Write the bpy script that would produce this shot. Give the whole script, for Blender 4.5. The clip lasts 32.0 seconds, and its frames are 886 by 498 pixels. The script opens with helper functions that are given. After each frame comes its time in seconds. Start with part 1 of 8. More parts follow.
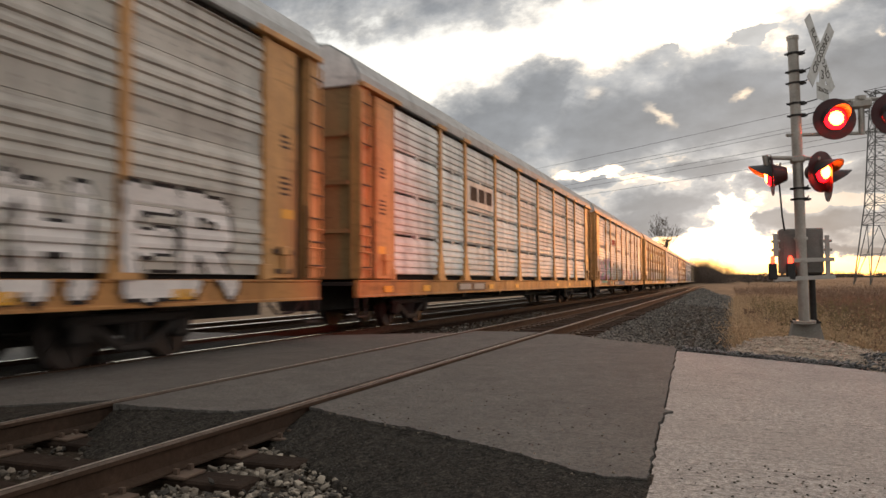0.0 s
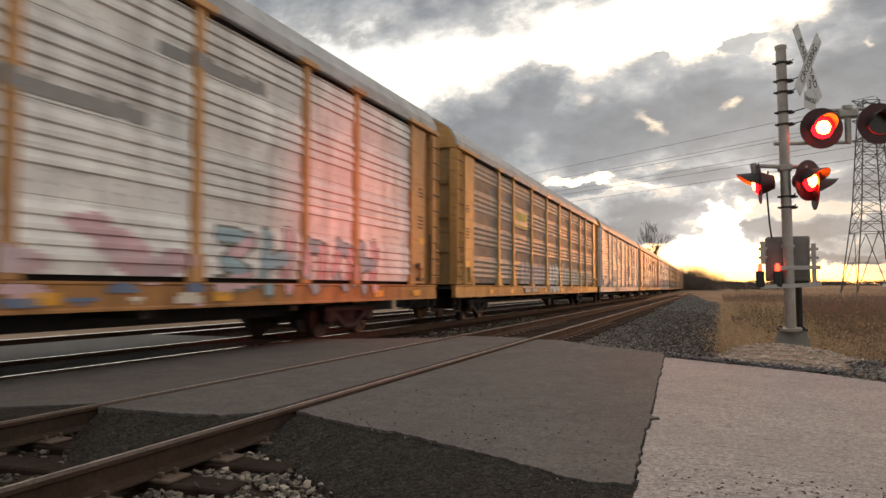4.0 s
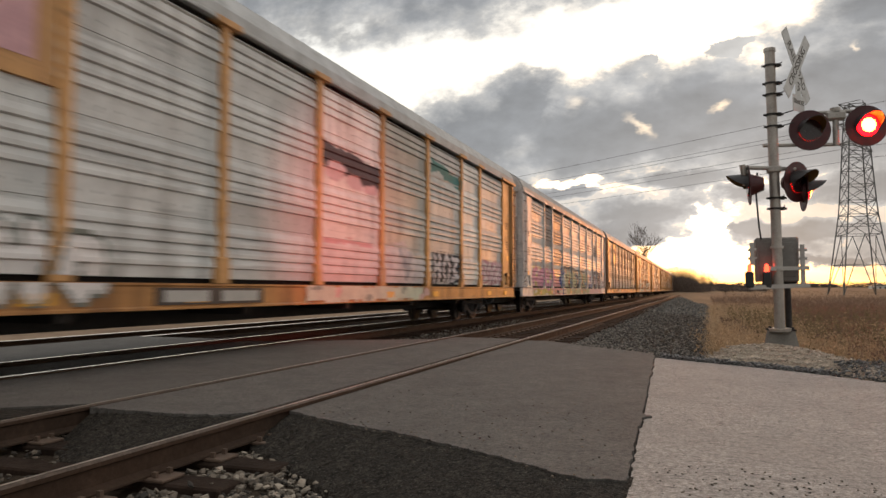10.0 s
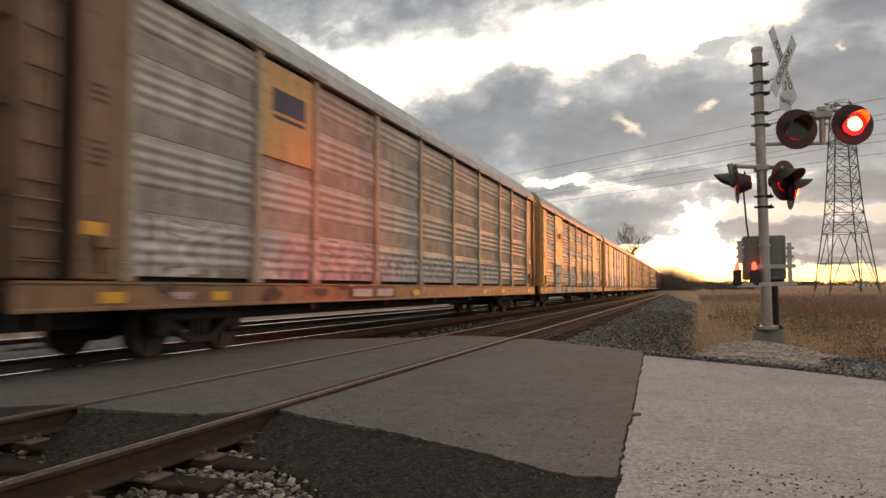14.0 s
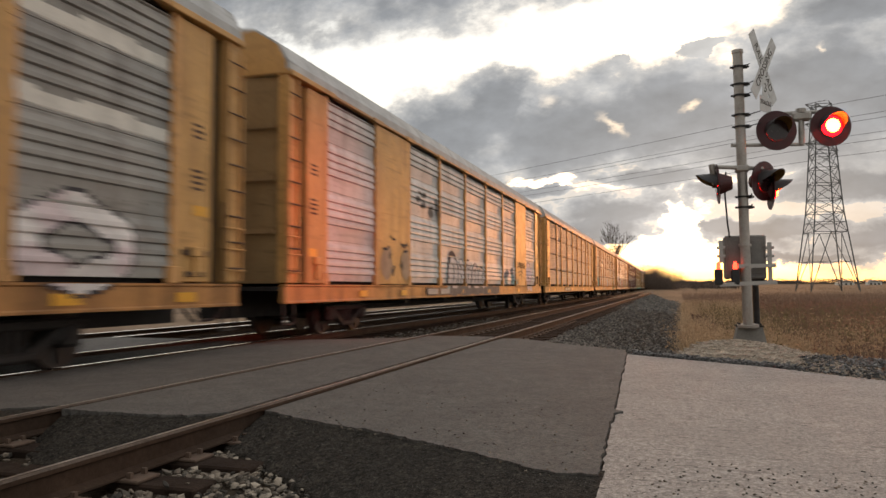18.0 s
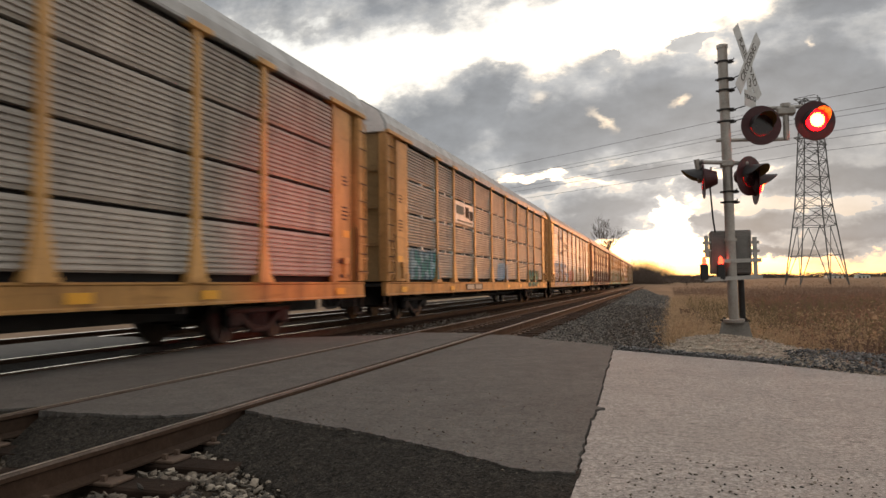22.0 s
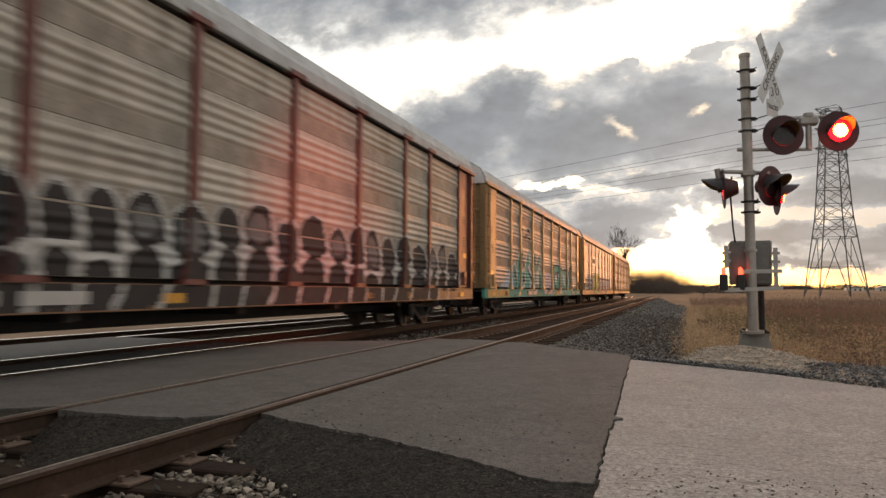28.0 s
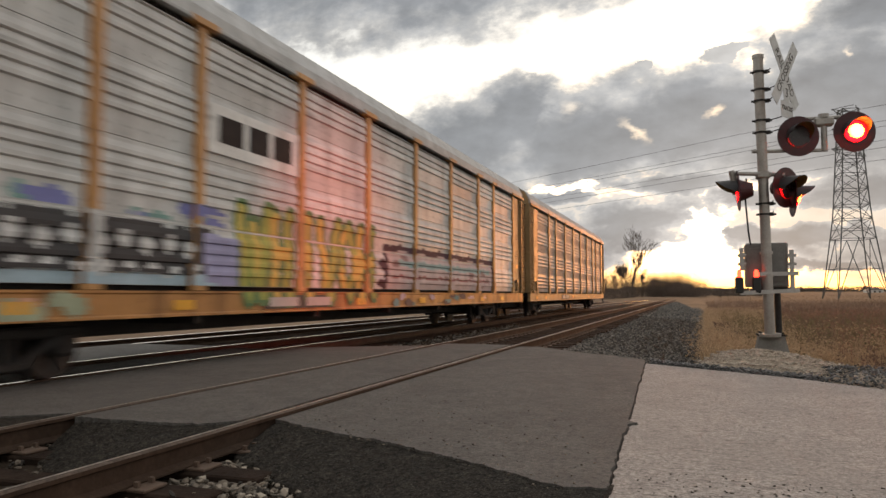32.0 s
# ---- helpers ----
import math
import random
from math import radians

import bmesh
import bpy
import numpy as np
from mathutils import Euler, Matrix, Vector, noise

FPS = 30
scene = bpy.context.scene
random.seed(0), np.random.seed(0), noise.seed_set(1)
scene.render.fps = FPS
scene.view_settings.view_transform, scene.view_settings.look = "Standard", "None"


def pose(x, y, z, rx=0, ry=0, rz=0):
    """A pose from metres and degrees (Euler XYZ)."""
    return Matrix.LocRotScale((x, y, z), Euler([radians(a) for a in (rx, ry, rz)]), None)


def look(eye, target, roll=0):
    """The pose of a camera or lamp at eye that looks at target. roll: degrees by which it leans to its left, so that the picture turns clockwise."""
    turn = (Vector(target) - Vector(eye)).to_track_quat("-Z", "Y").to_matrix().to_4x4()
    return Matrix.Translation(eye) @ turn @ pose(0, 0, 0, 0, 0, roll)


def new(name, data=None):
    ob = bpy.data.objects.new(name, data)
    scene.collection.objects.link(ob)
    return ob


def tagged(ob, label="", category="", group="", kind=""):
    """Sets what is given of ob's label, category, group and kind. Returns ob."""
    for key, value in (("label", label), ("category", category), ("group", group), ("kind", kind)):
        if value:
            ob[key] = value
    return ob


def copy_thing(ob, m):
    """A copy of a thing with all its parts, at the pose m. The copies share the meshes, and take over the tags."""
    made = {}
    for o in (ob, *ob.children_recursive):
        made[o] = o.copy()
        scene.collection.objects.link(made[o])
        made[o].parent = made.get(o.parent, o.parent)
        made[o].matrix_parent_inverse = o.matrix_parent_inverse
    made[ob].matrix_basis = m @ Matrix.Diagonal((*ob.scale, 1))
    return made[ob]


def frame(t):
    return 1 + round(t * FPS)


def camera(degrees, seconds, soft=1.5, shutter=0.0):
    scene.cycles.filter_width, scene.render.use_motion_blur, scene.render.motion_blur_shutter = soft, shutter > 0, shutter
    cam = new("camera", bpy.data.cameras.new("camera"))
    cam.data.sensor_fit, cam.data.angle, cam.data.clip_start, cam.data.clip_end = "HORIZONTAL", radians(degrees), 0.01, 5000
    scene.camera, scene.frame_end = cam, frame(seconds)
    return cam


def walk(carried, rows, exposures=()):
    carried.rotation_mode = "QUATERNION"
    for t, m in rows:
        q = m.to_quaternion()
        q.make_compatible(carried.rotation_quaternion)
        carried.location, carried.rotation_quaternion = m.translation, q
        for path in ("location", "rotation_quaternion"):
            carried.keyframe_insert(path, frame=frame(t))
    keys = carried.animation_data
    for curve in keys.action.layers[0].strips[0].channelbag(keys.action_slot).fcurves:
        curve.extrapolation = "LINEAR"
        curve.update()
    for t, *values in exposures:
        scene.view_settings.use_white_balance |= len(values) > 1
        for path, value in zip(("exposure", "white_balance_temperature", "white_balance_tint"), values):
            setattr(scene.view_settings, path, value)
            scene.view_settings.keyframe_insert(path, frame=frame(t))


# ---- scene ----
cam = camera(63.1, 32.0, shutter=0.5)
PATH = [
    (0, (3.087, 0.043, 0.942), (2.371, 1.908, 1.034), -0.3),
    (0.5, (3.083, 0.048, 0.943), (2.364, 1.913, 1.033), -0.2),
    (1, (3.078, 0.043, 0.945), (2.357, 1.906, 1.035), -0.1),
    (1.5, (3.08, 0.044, 0.944), (2.358, 1.906, 1.035), -0.1),
    (2, (3.083, 0.046, 0.941), (2.36, 1.908, 1.033), -0.2),
    (2.5, (3.082, 0.043, 0.944), (2.361, 1.907, 1.038), -0.1),
    (3, (3.086, 0.048, 0.944), (2.372, 1.914, 1.044), 0.1),
    (3.5, (3.112, 0.05, 0.943), (2.405, 1.918, 1.046), 0.2),
    (5.5, (3.051, -0.01, 0.928), (2.412, 1.882, 1.034), -0.2),
    (6, (3.062, -0.005, 0.919), (2.422, 1.888, 1.015), -0.2),
    (6.5, (3.07, 0.013, 0.921), (2.429, 1.904, 1.02), -0.2),
    (7, (3.071, 0.009, 0.919), (2.434, 1.902, 1.02), -0.2),
    (7.5, (3.087, 0.01, 0.921), (2.447, 1.902, 1.024), -0.2),
    (8, (3.088, 0.012, 0.924), (2.442, 1.902, 1.025), -0.0),
    (8.5, (3.081, 0.017, 0.917), (2.421, 1.903, 1.017), 0.2),
    (9, (3.076, 0.008, 0.92), (2.404, 1.889, 1.023), 0.2),
    (9.5, (3.073, 0.034, 0.917), (2.398, 1.913, 1.028), 0.2),
    (10, (3.079, 0.019, 0.92), (2.415, 1.902, 1.032), 0.1),
    (10.5, (3.086, 0.018, 0.918), (2.433, 1.905, 1.034), 0.0),
    (11, (3.088, 0.013, 0.919), (2.443, 1.903, 1.037), 0.1),
    (11.5, (3.084, 0.021, 0.917), (2.444, 1.911, 1.036), 0.1),
    (12, (3.073, 0.026, 0.917), (2.433, 1.917, 1.034), 0.2),
    (12.5, (3.059, 0.023, 0.915), (2.417, 1.914, 1.028), 0.2),
    (13, (3.056, 0.027, 0.915), (2.411, 1.917, 1.023), 0.2),
    (13.5, (3.067, 0.031, 0.915), (2.423, 1.922, 1.022), 0.0),
    (14, (3.075, 0.018, 0.918), (2.439, 1.911, 1.026), 0.0),
    (14.5, (3.083, 0.024, 0.916), (2.456, 1.92, 1.032), -0.2),
    (16.5, (3.087, 0.012, 0.916), (2.469, 1.911, 1.038), -0.5),
    (17, (3.085, 0.022, 0.916), (2.472, 1.922, 1.044), -0.5),
    (17.5, (3.096, 0.006, 0.923), (2.488, 1.908, 1.049), -0.4),
    (18, (3.094, -0.029, 0.921), (2.497, 1.877, 1.029), -0.2),
    (18.5, (3.115, 0.011, 0.925), (2.508, 1.914, 1.021), 0.1),
    (19, (3.134, 0.027, 0.928), (2.52, 1.929, 1.019), 0.0),
    (19.5, (3.156, 0.042, 0.928), (2.546, 1.944, 1.026), -0.2),
    (20, (3.152, 0.048, 0.928), (2.554, 1.954, 1.026), -0.4),
    (20.5, (3.154, 0.039, 0.934), (2.57, 1.95, 1.03), -0.6),
    (21, (3.163, 0.036, 0.932), (2.584, 1.948, 1.027), -0.7),
    (21.5, (3.165, 0.035, 0.926), (2.588, 1.947, 1.021), -0.7),
    (22, (3.168, 0.028, 0.932), (2.593, 1.941, 1.029), -0.6),
    (22.5, (3.169, 0.012, 0.939), (2.593, 1.924, 1.042), -0.5),
    (23, (3.167, 0.016, 0.934), (2.589, 1.927, 1.045), -0.4),
    (23.5, (3.17, 0.014, 0.933), (2.582, 1.922, 1.048), -0.3),
    (24, (3.168, 0.015, 0.931), (2.568, 1.919, 1.046), -0.2),
    (24.5, (3.159, 0.016, 0.933), (2.549, 1.917, 1.051), -0.0),
    (25, (3.161, 0.02, 0.937), (2.545, 1.92, 1.057), 0.1),
    (25.5, (3.159, 0.03, 0.935), (2.542, 1.928, 1.058), 0.2),
    (27.5, (3.132, 0.029, 0.937), (2.516, 1.928, 1.052), 0.5),
    (28, (3.14, 0.035, 0.934), (2.524, 1.935, 1.048), 0.3),
    (28.5, (3.146, 0.042, 0.929), (2.527, 1.941, 1.037), 0.1),
    (29, (3.144, 0.039, 0.931), (2.524, 1.938, 1.036), 0.1),
    (29.5, (3.15, 0.035, 0.936), (2.528, 1.932, 1.048), 0.1),
    (30, (3.155, 0.023, 0.938), (2.53, 1.918, 1.064), -0.0),
    (30.5, (3.16, 0.022, 0.939), (2.527, 1.914, 1.072), -0.1),
    (31, (3.159, 0.024, 0.935), (2.52, 1.914, 1.071), -0.2),
    (31.5, (3.15, 0.031, 0.936), (2.504, 1.919, 1.067), -0.1),
    (32, (3.158, 0.037, 0.936), (2.505, 1.923, 1.063), -0.1),
]
walk(cam, [(t, look(eye, target, roll)) for t, eye, target, roll in PATH])

# ---- world, sun, exposure ----
SUN_AZ, SUN_EL = radians(6.0), radians(4.5)
scene.view_settings.exposure = 0.0


def sky_world():
    w = bpy.data.worlds.new("sky")
    w.use_nodes = True
    nt = w.node_tree
    nt.nodes.clear()
    N, L = nt.nodes.new, nt.links.new

    def val(node, i, v):
        if hasattr(v, "is_linked") or isinstance(v, bpy.types.NodeSocket):
            L(v, node.inputs[i])
        else:
            node.inputs[i].default_value = v

    def m(op, a, b=0.0, c=0.0, clamp=False):
        n = N("ShaderNodeMath")
        n.operation, n.use_clamp = op, clamp
        for i, v in enumerate((a, b, c)):
            val(n, i, v)
        return n.outputs[0]

    def mix(f, a, b):
        n = N("ShaderNodeMix")
        n.data_type = "RGBA"
        val(n, 0, f), val(n, 6, a), val(n, 7, b)
        return n.outputs[2]

    def ramp(x, lo, hi):
        n = N("ShaderNodeMapRange")
        n.interpolation_type = "SMOOTHSTEP"
        for i, v in enumerate((x, lo, hi, 0.0, 1.0)):
            val(n, i, v)
        return n.outputs[0]

    def fbm(vec, scale, detail, rough=0.55, lac=2.1):
        n = N("ShaderNodeTexNoise")
        L(vec, n.inputs["Vector"])
        n.inputs["Scale"].default_value, n.inputs["Detail"].default_value = scale, detail
        n.inputs["Roughness"].default_value, n.inputs["Lacunarity"].default_value = rough, lac
        return n.outputs["Fac"]

    tc = N("ShaderNodeTexCoord").outputs["Generated"]
    sep = N("ShaderNodeSeparateXYZ")
    L(tc, sep.inputs[0])
    x, y, z = sep.outputs
    ahead = m("MAXIMUM", y, 0.12)
    u, v = m("DIVIDE", x, ahead), m("DIVIDE", z, ahead)
    comb = N("ShaderNodeCombineXYZ")
    L(u, comb.inputs[0]), L(m("MULTIPLY", v, 1.6), comb.inputs[1])
    uv = comb.outputs[0]
    n1 = fbm(uv, 8.0, 5.0, 0.52)
    n2 = fbm(uv, 24.0, 4.0, 0.55)
    n3 = fbm(uv, 3.0, 3.0)
    low_u = N("ShaderNodeVectorMath")
    low_u.operation = "ADD"
    L(uv, low_u.inputs[0])
    low_u.inputs[1].default_value = (0.006, -0.022, 0.0)
    puff = m("SUBTRACT", n1, fbm(low_u.outputs[0], 8.0, 5.0, 0.52))
    wob = m("ADD", m("MULTIPLY", m("SUBTRACT", n1, 0.5), 3.8), m("MULTIPLY", m("SUBTRACT", n2, 0.5), 1.3))
    # ragged outlines: the banks are looked up at displaced places
    wn = N("ShaderNodeTexNoise")
    L(uv, wn.inputs["Vector"])
    wn.inputs["Scale"].default_value, wn.inputs["Detail"].default_value, wn.inputs["Roughness"].default_value = 26.0, 4.0, 0.62
    ws = N("ShaderNodeSeparateColor")
    L(wn.outputs["Color"], ws.inputs[0])
    uw = m("ADD", u, m("MULTIPLY", m("SUBTRACT", ws.outputs[0], 0.5), 0.065))
    vw = m("ADD", v, m("MULTIPLY", m("SUBTRACT", ws.outputs[1], 0.5), 0.034))

    def bank(blobs, uw=uw, vw=vw):
        """Soft union of cloud banks, each (u, v, half width, half height, lean)."""
        total = None
        for bu, bv, ru, rv, lean in blobs:
            du, dv = m("SUBTRACT", uw, bu), m("SUBTRACT", vw, bv)
            dv = m("SUBTRACT", dv, m("MULTIPLY", du, lean))
            d = m("ADD", m("POWER", m("ABSOLUTE", m("DIVIDE", du, ru)), 2.0), m("POWER", m("ABSOLUTE", m("DIVIDE", dv, rv)), 2.0))
            s = m("SUBTRACT", 1.0, m("SQRT", d))
            total = s if total is None else m("MAXIMUM", total, s)
        return total

    main = bank([(-0.03, 0.222, 0.42, 0.090, 0.10), (-0.30, 0.225, 0.18, 0.080, 0.12), (-0.235, 0.255, 0.07, 0.062, 0.0), (0.0, 0.245, 0.12, 0.065, 0.0), (0.20, 0.235, 0.22, 0.125, 0.03), (0.12, 0.185, 0.20, 0.060, 0.0), (0.50, 0.22, 0.4, 0.17, 0.0), (-0.36, 0.11, 0.2, 0.09, 0.0)])
    high = bank([(-0.44, 0.49, 0.40, 0.115, -0.07), (-0.10, 0.485, 0.30, 0.07, 0.05), (0.24, 0.365, 0.11, 0.05, 0.1), (0.5, 0.44, 0.3, 0.11, 0.0)])
    wisp = bank([(0.046, 0.317, 0.034, 0.013, 0.22), (-0.055, 0.311, 0.012, 0.006, 0.3)])
    low = bank([(-0.10, 0.085, 0.06, 0.030, 0.0), (-0.09, 0.104, 0.14, 0.036, 0.0), (-0.17, 0.135, 0.06, 0.016, 0.0), (-0.085, 0.082, 0.10, 0.022, 0.0), (-0.07, 0.066, 0.05, 0.010, 0.0), (0.14, 0.074, 0.13, 0.022, 0.0), (0.17, 0.125, 0.15, 0.030, 0.0), (0.28, 0.06, 0.18, 0.034, 0.0), (0.16, 0.036, 0.12, 0.009, 0.0), (0.06, 0.083, 0.04, 0.009, 0.0), (0.07, 0.125, 0.06, 0.016, 0.0), (-0.02, 0.148, 0.12, 0.018, 0.0), (0.45, 0.08, 0.2, 0.05, 0.0), (-0.30, 0.05, 0.2, 0.03, 0.0)])
    gaps = bank([(-0.159, 0.261, 0.015, 0.008, 0.1), (-0.070, 0.219, 0.017, 0.008, -0.8), (0.032, 0.239, 0.011, 0.005, 0.3), (0.192, 0.303, 0.005, 0.005, 0.0)], m("ADD", u, m("MULTIPLY", m("SUBTRACT", ws.outputs[0], 0.5), 0.045)), m("ADD", v, m("MULTIPLY", m("SUBTRACT", ws.outputs[1], 0.5), 0.026)))
    holes = bank([(-0.160, 0.148, 0.050, 0.008, 0.05), (0.018, 0.088, 0.028, 0.034, -0.4), (0.01, 0.05, 0.06, 0.03, 0.0)])
    T = m("MAXIMUM", m("ADD", main, m("MULTIPLY", wob, 0.42)), m("MAXIMUM", m("ADD", high, m("MULTIPLY", wob, 0.42)), m("ADD", low, m("MULTIPLY", wob, 0.55))))
    haze = bank([(0.26, 0.095, 0.24, 0.075, 0.0), (-0.10, 0.10, 0.16, 0.045, 0.0)])
    T = m("MAXIMUM", T, m("MINIMUM", m("ADD", haze, m("MULTIPLY", wob, 0.35)), 0.17))
    T = m("MAXIMUM", T, m("MINIMUM", m("ADD", wisp, m("MULTIPLY", wob, 0.22)), 0.20))
    T = m("SUBTRACT", T, m("MULTIPLY", ramp(m("SUBTRACT", holes, m("MULTIPLY", wob, 0.35)), -0.1, 1.0), 1.25))
    dens = m("MULTIPLY", ramp(T, -0.14, 0.22), m("SUBTRACT", 1.0, m("MULTIPLY", ramp(m("SUBTRACT", gaps, m("MULTIPLY", wob, 0.10)), -0.6, 1.0), 0.34)))
    # away from the sun the same broken cloud deck goes on, thinner
    gen = fbm(tc, 3.0, 5.0, 0.6)
    around = m("MULTIPLY", ramp(gen, 0.46, 0.62), 0.75)
    front = ramp(y, 0.45, 0.75)
    n = N("ShaderNodeMix")
    L(front, n.inputs[0]), L(around, n.inputs[2]), L(dens, n.inputs[3])
    dens = n.outputs[0]

    sky = N("ShaderNodeTexSky")
    sky.sky_type, sky.sun_disc = "NISHITA", False
    sky.sun_elevation, sky.sun_rotation = SUN_EL, SUN_AZ
    sky.air_density, sky.dust_density, sky.ozone_density = 1.0, 2.5, 1.0
    bg_sky = N("ShaderNodeBackground")
    L(sky.outputs[0], bg_sky.inputs[0])
    bg_sky.inputs[1].default_value = 0.09

    # thin bright veil that the low sun lights from behind
    du, dv = m("SUBTRACT", u, 0.0), m("SUBTRACT", v, 0.085)
    glow = m("POWER", 2.718, m("MULTIPLY", -1.0, m("SQRT", m("ADD", m("POWER", m("DIVIDE", du, 0.10), 2.0), m("POWER", m("DIVIDE", dv, 0.085), 2.0)))))
    glow = m("MULTIPLY", glow, front)
    hor = m("MULTIPLY", ramp(v, 0.085, 0.0), front)
    low_hor = m("MULTIPLY", ramp(v, 0.045, 0.0), front)
    veil = mix(hor, (1.0, 0.985, 0.94, 1), (1.0, 0.74, 0.42, 1))
    bg_veil = N("ShaderNodeBackground")
    L(veil, bg_veil.inputs[0])
    back = m("MULTIPLY", m("ADD", 0.62, m("MULTIPLY", ramp(y, -0.95, 0.15), 0.38)), VEIL_BACK)
    L(m("ADD", m("ADD", m("MULTIPLY", back, m("SUBTRACT", 1.0, front)), m("MULTIPLY", front, VEIL)), m("MULTIPLY", glow, 1.1)), bg_veil.inputs[1])
    add = N("ShaderNodeAddShader")
    L(bg_sky.outputs[0], add.inputs[0]), L(bg_veil.outputs[0], add.inputs[1])

    # thin edges let the light through, thick parts are grey
    core = ramp(T, -0.02, 0.62)
    tone = m("ADD", 0.70, m("MULTIPLY", core, -0.37))
    tone = m("MULTIPLY", tone, m("MAXIMUM", m("ADD", 1.0, m("MULTIPLY", puff, 1.25)), 0.7))
    tone = m("MULTIPLY", tone, m("ADD", 1.0, m("ADD", m("MULTIPLY", m("SUBTRACT", n3, 0.5), 0.8), m("MULTIPLY", m("SUBTRACT", n1, 0.5), -0.4))))
    tint = mix(core, (1.0, 0.975, 0.93, 1), (0.91, 0.955, 1.02, 1))
    tint = mix(m("MULTIPLY", low_hor, 0.7), tint, (1.0, 0.83, 0.62, 1))
    bg_cloud = N("ShaderNodeBackground")
    L(tint, bg_cloud.inputs[0])
    L(m("MULTIPLY", tone, m("ADD", 0.95, m("MULTIPLY", glow, 0.4))), bg_cloud.inputs[1])
    mx = N("ShaderNodeMixShader")
    L(m("MULTIPLY", dens, 0.97), mx.inputs[0]), L(add.outputs[0], mx.inputs[1]), L(bg_cloud.outputs[0], mx.inputs[2])
    out = N("ShaderNodeOutputWorld")
    L(mx.outputs[0], out.inputs[0])
    scene.world = w


VEIL, VEIL_BACK = 0.85, 0.72
sky_world()

sun_data = bpy.data.lights.new("sun", "SUN")
sun_data.energy, sun_data.angle, sun_data.color = 0.65, radians(10.0), (1.0, 0.32, 0.07)
sun = new("sun", sun_data)
sun_dir = Vector((math.sin(SUN_AZ) * math.cos(SUN_EL), math.cos(SUN_AZ) * math.cos(SUN_EL), math.sin(SUN_EL)))
sun.matrix_world = look(sun_dir * 100, (0, 0, 0))


# ---- materials ----
def mat(name, color, rough=0.6, metal=0.0, spec=0.5, var=0.12, scale=6.0, bump=0.0, bscale=40.0, dirt=None, dirt_amt=0.0, dscale=(1.5, 1.5, 1.5), island=0.0, obj=0.0, grain=0.0, gscale=160.0, speck=None, band=0.0, thin=0.0):
    """Painted or natural surface: base colour, two scales of variation, stains and fine relief."""
    M = bpy.data.materials.new(name)
    M.use_nodes = True
    nt = M.node_tree
    N, L = nt.nodes.new, nt.links.new
    b = nt.nodes["Principled BSDF"]
    b.inputs["Roughness"].default_value, b.inputs["Metallic"].default_value = rough, metal
    b.inputs["Specular IOR Level"].default_value = spec
    tc = N("ShaderNodeTexCoord").outputs["Object"]
    if obj:
        # each object takes its own stretch of the pattern
        info = N("ShaderNodeObjectInfo")
        sh = N("ShaderNodeCombineXYZ")
        ms = N("ShaderNodeMath")
        ms.operation = "MULTIPLY"
        ms.inputs[1].default_value = 61.0
        L(info.outputs["Random"], ms.inputs[0]), L(ms.outputs[0], sh.inputs[1])
        ad = N("ShaderNodeVectorMath")
        L(tc, ad.inputs[0]), L(sh.outputs[0], ad.inputs[1])
        raw, tc = tc, ad.outputs[0]

    def noise_tex(s, d, vec=tc):
        n = N("ShaderNodeTexNoise")
        L(vec, n.inputs["Vector"])
        n.inputs["Scale"].default_value, n.inputs["Detail"].default_value, n.inputs["Roughness"].default_value = s, d, 0.6
        return n.outputs["Fac"]

    def rng(x, a, c):
        n = N("ShaderNodeMapRange")
        L(x, n.inputs[0])
        n.inputs[1].default_value, n.inputs[2].default_value, n.inputs[3].default_value, n.inputs[4].default_value = 0.3, 0.7, a, c
        return n.outputs[0]

    def mul(a, c):
        n = N("ShaderNodeMath")
        n.operation = "MULTIPLY"
        L(a, n.inputs[0]), L(c, n.inputs[1])
        return n.outputs[0]

    f = mul(rng(noise_tex(scale, 4), 1 - var, 1 + var), rng(noise_tex(scale * 9, 3), 1 - var * 0.7, 1 + var * 0.7))
    if island:
        g = N("ShaderNodeNewGeometry")
        n = N("ShaderNodeMapRange")
        L(g.outputs["Random Per Island"], n.inputs[0])
        n.inputs[3].default_value, n.inputs[4].default_value = 1 - island, 1 + island
        f = mul(f, n.outputs[0])
    if obj:
        g = N("ShaderNodeObjectInfo")
        n = N("ShaderNodeMapRange")
        L(g.outputs["Random"], n.inputs[0])
        n.inputs[3].default_value, n.inputs[4].default_value = 1 - obj, 1 + obj
        f = mul(f, n.outputs[0])
    if band:
        # sheets of different age, one above the other
        sx = N("ShaderNodeSeparateXYZ")
        L(raw, sx.inputs[0])
        fl = N("ShaderNodeMath")
        fl.operation = "MULTIPLY_ADD"
        fl.inputs[1].default_value, fl.inputs[2].default_value = 1 / 0.523, -0.995 / 0.523
        L(sx.outputs[2], fl.inputs[0])
        fr = N("ShaderNodeMath")
        fr.operation = "FLOOR"
        L(fl.outputs[0], fr.inputs[0])
        cb = N("ShaderNodeCombineXYZ")
        L(fr.outputs[0], cb.inputs[0]), L(ms.outputs[0], cb.inputs[1])
        wn = N("ShaderNodeTexWhiteNoise")
        L(cb.outputs[0], wn.inputs["Vector"])
        n = N("ShaderNodeMapRange")
        L(wn.outputs["Value"], n.inputs[0])
        n.inputs[3].default_value, n.inputs[4].default_value = 1 - band, 1 + band
        f = mul(f, n.outputs[0])
    vm = N("ShaderNodeVectorMath")
    vm.operation = "SCALE"
    vm.inputs[0].default_value = color
    L(f, vm.inputs["Scale"])
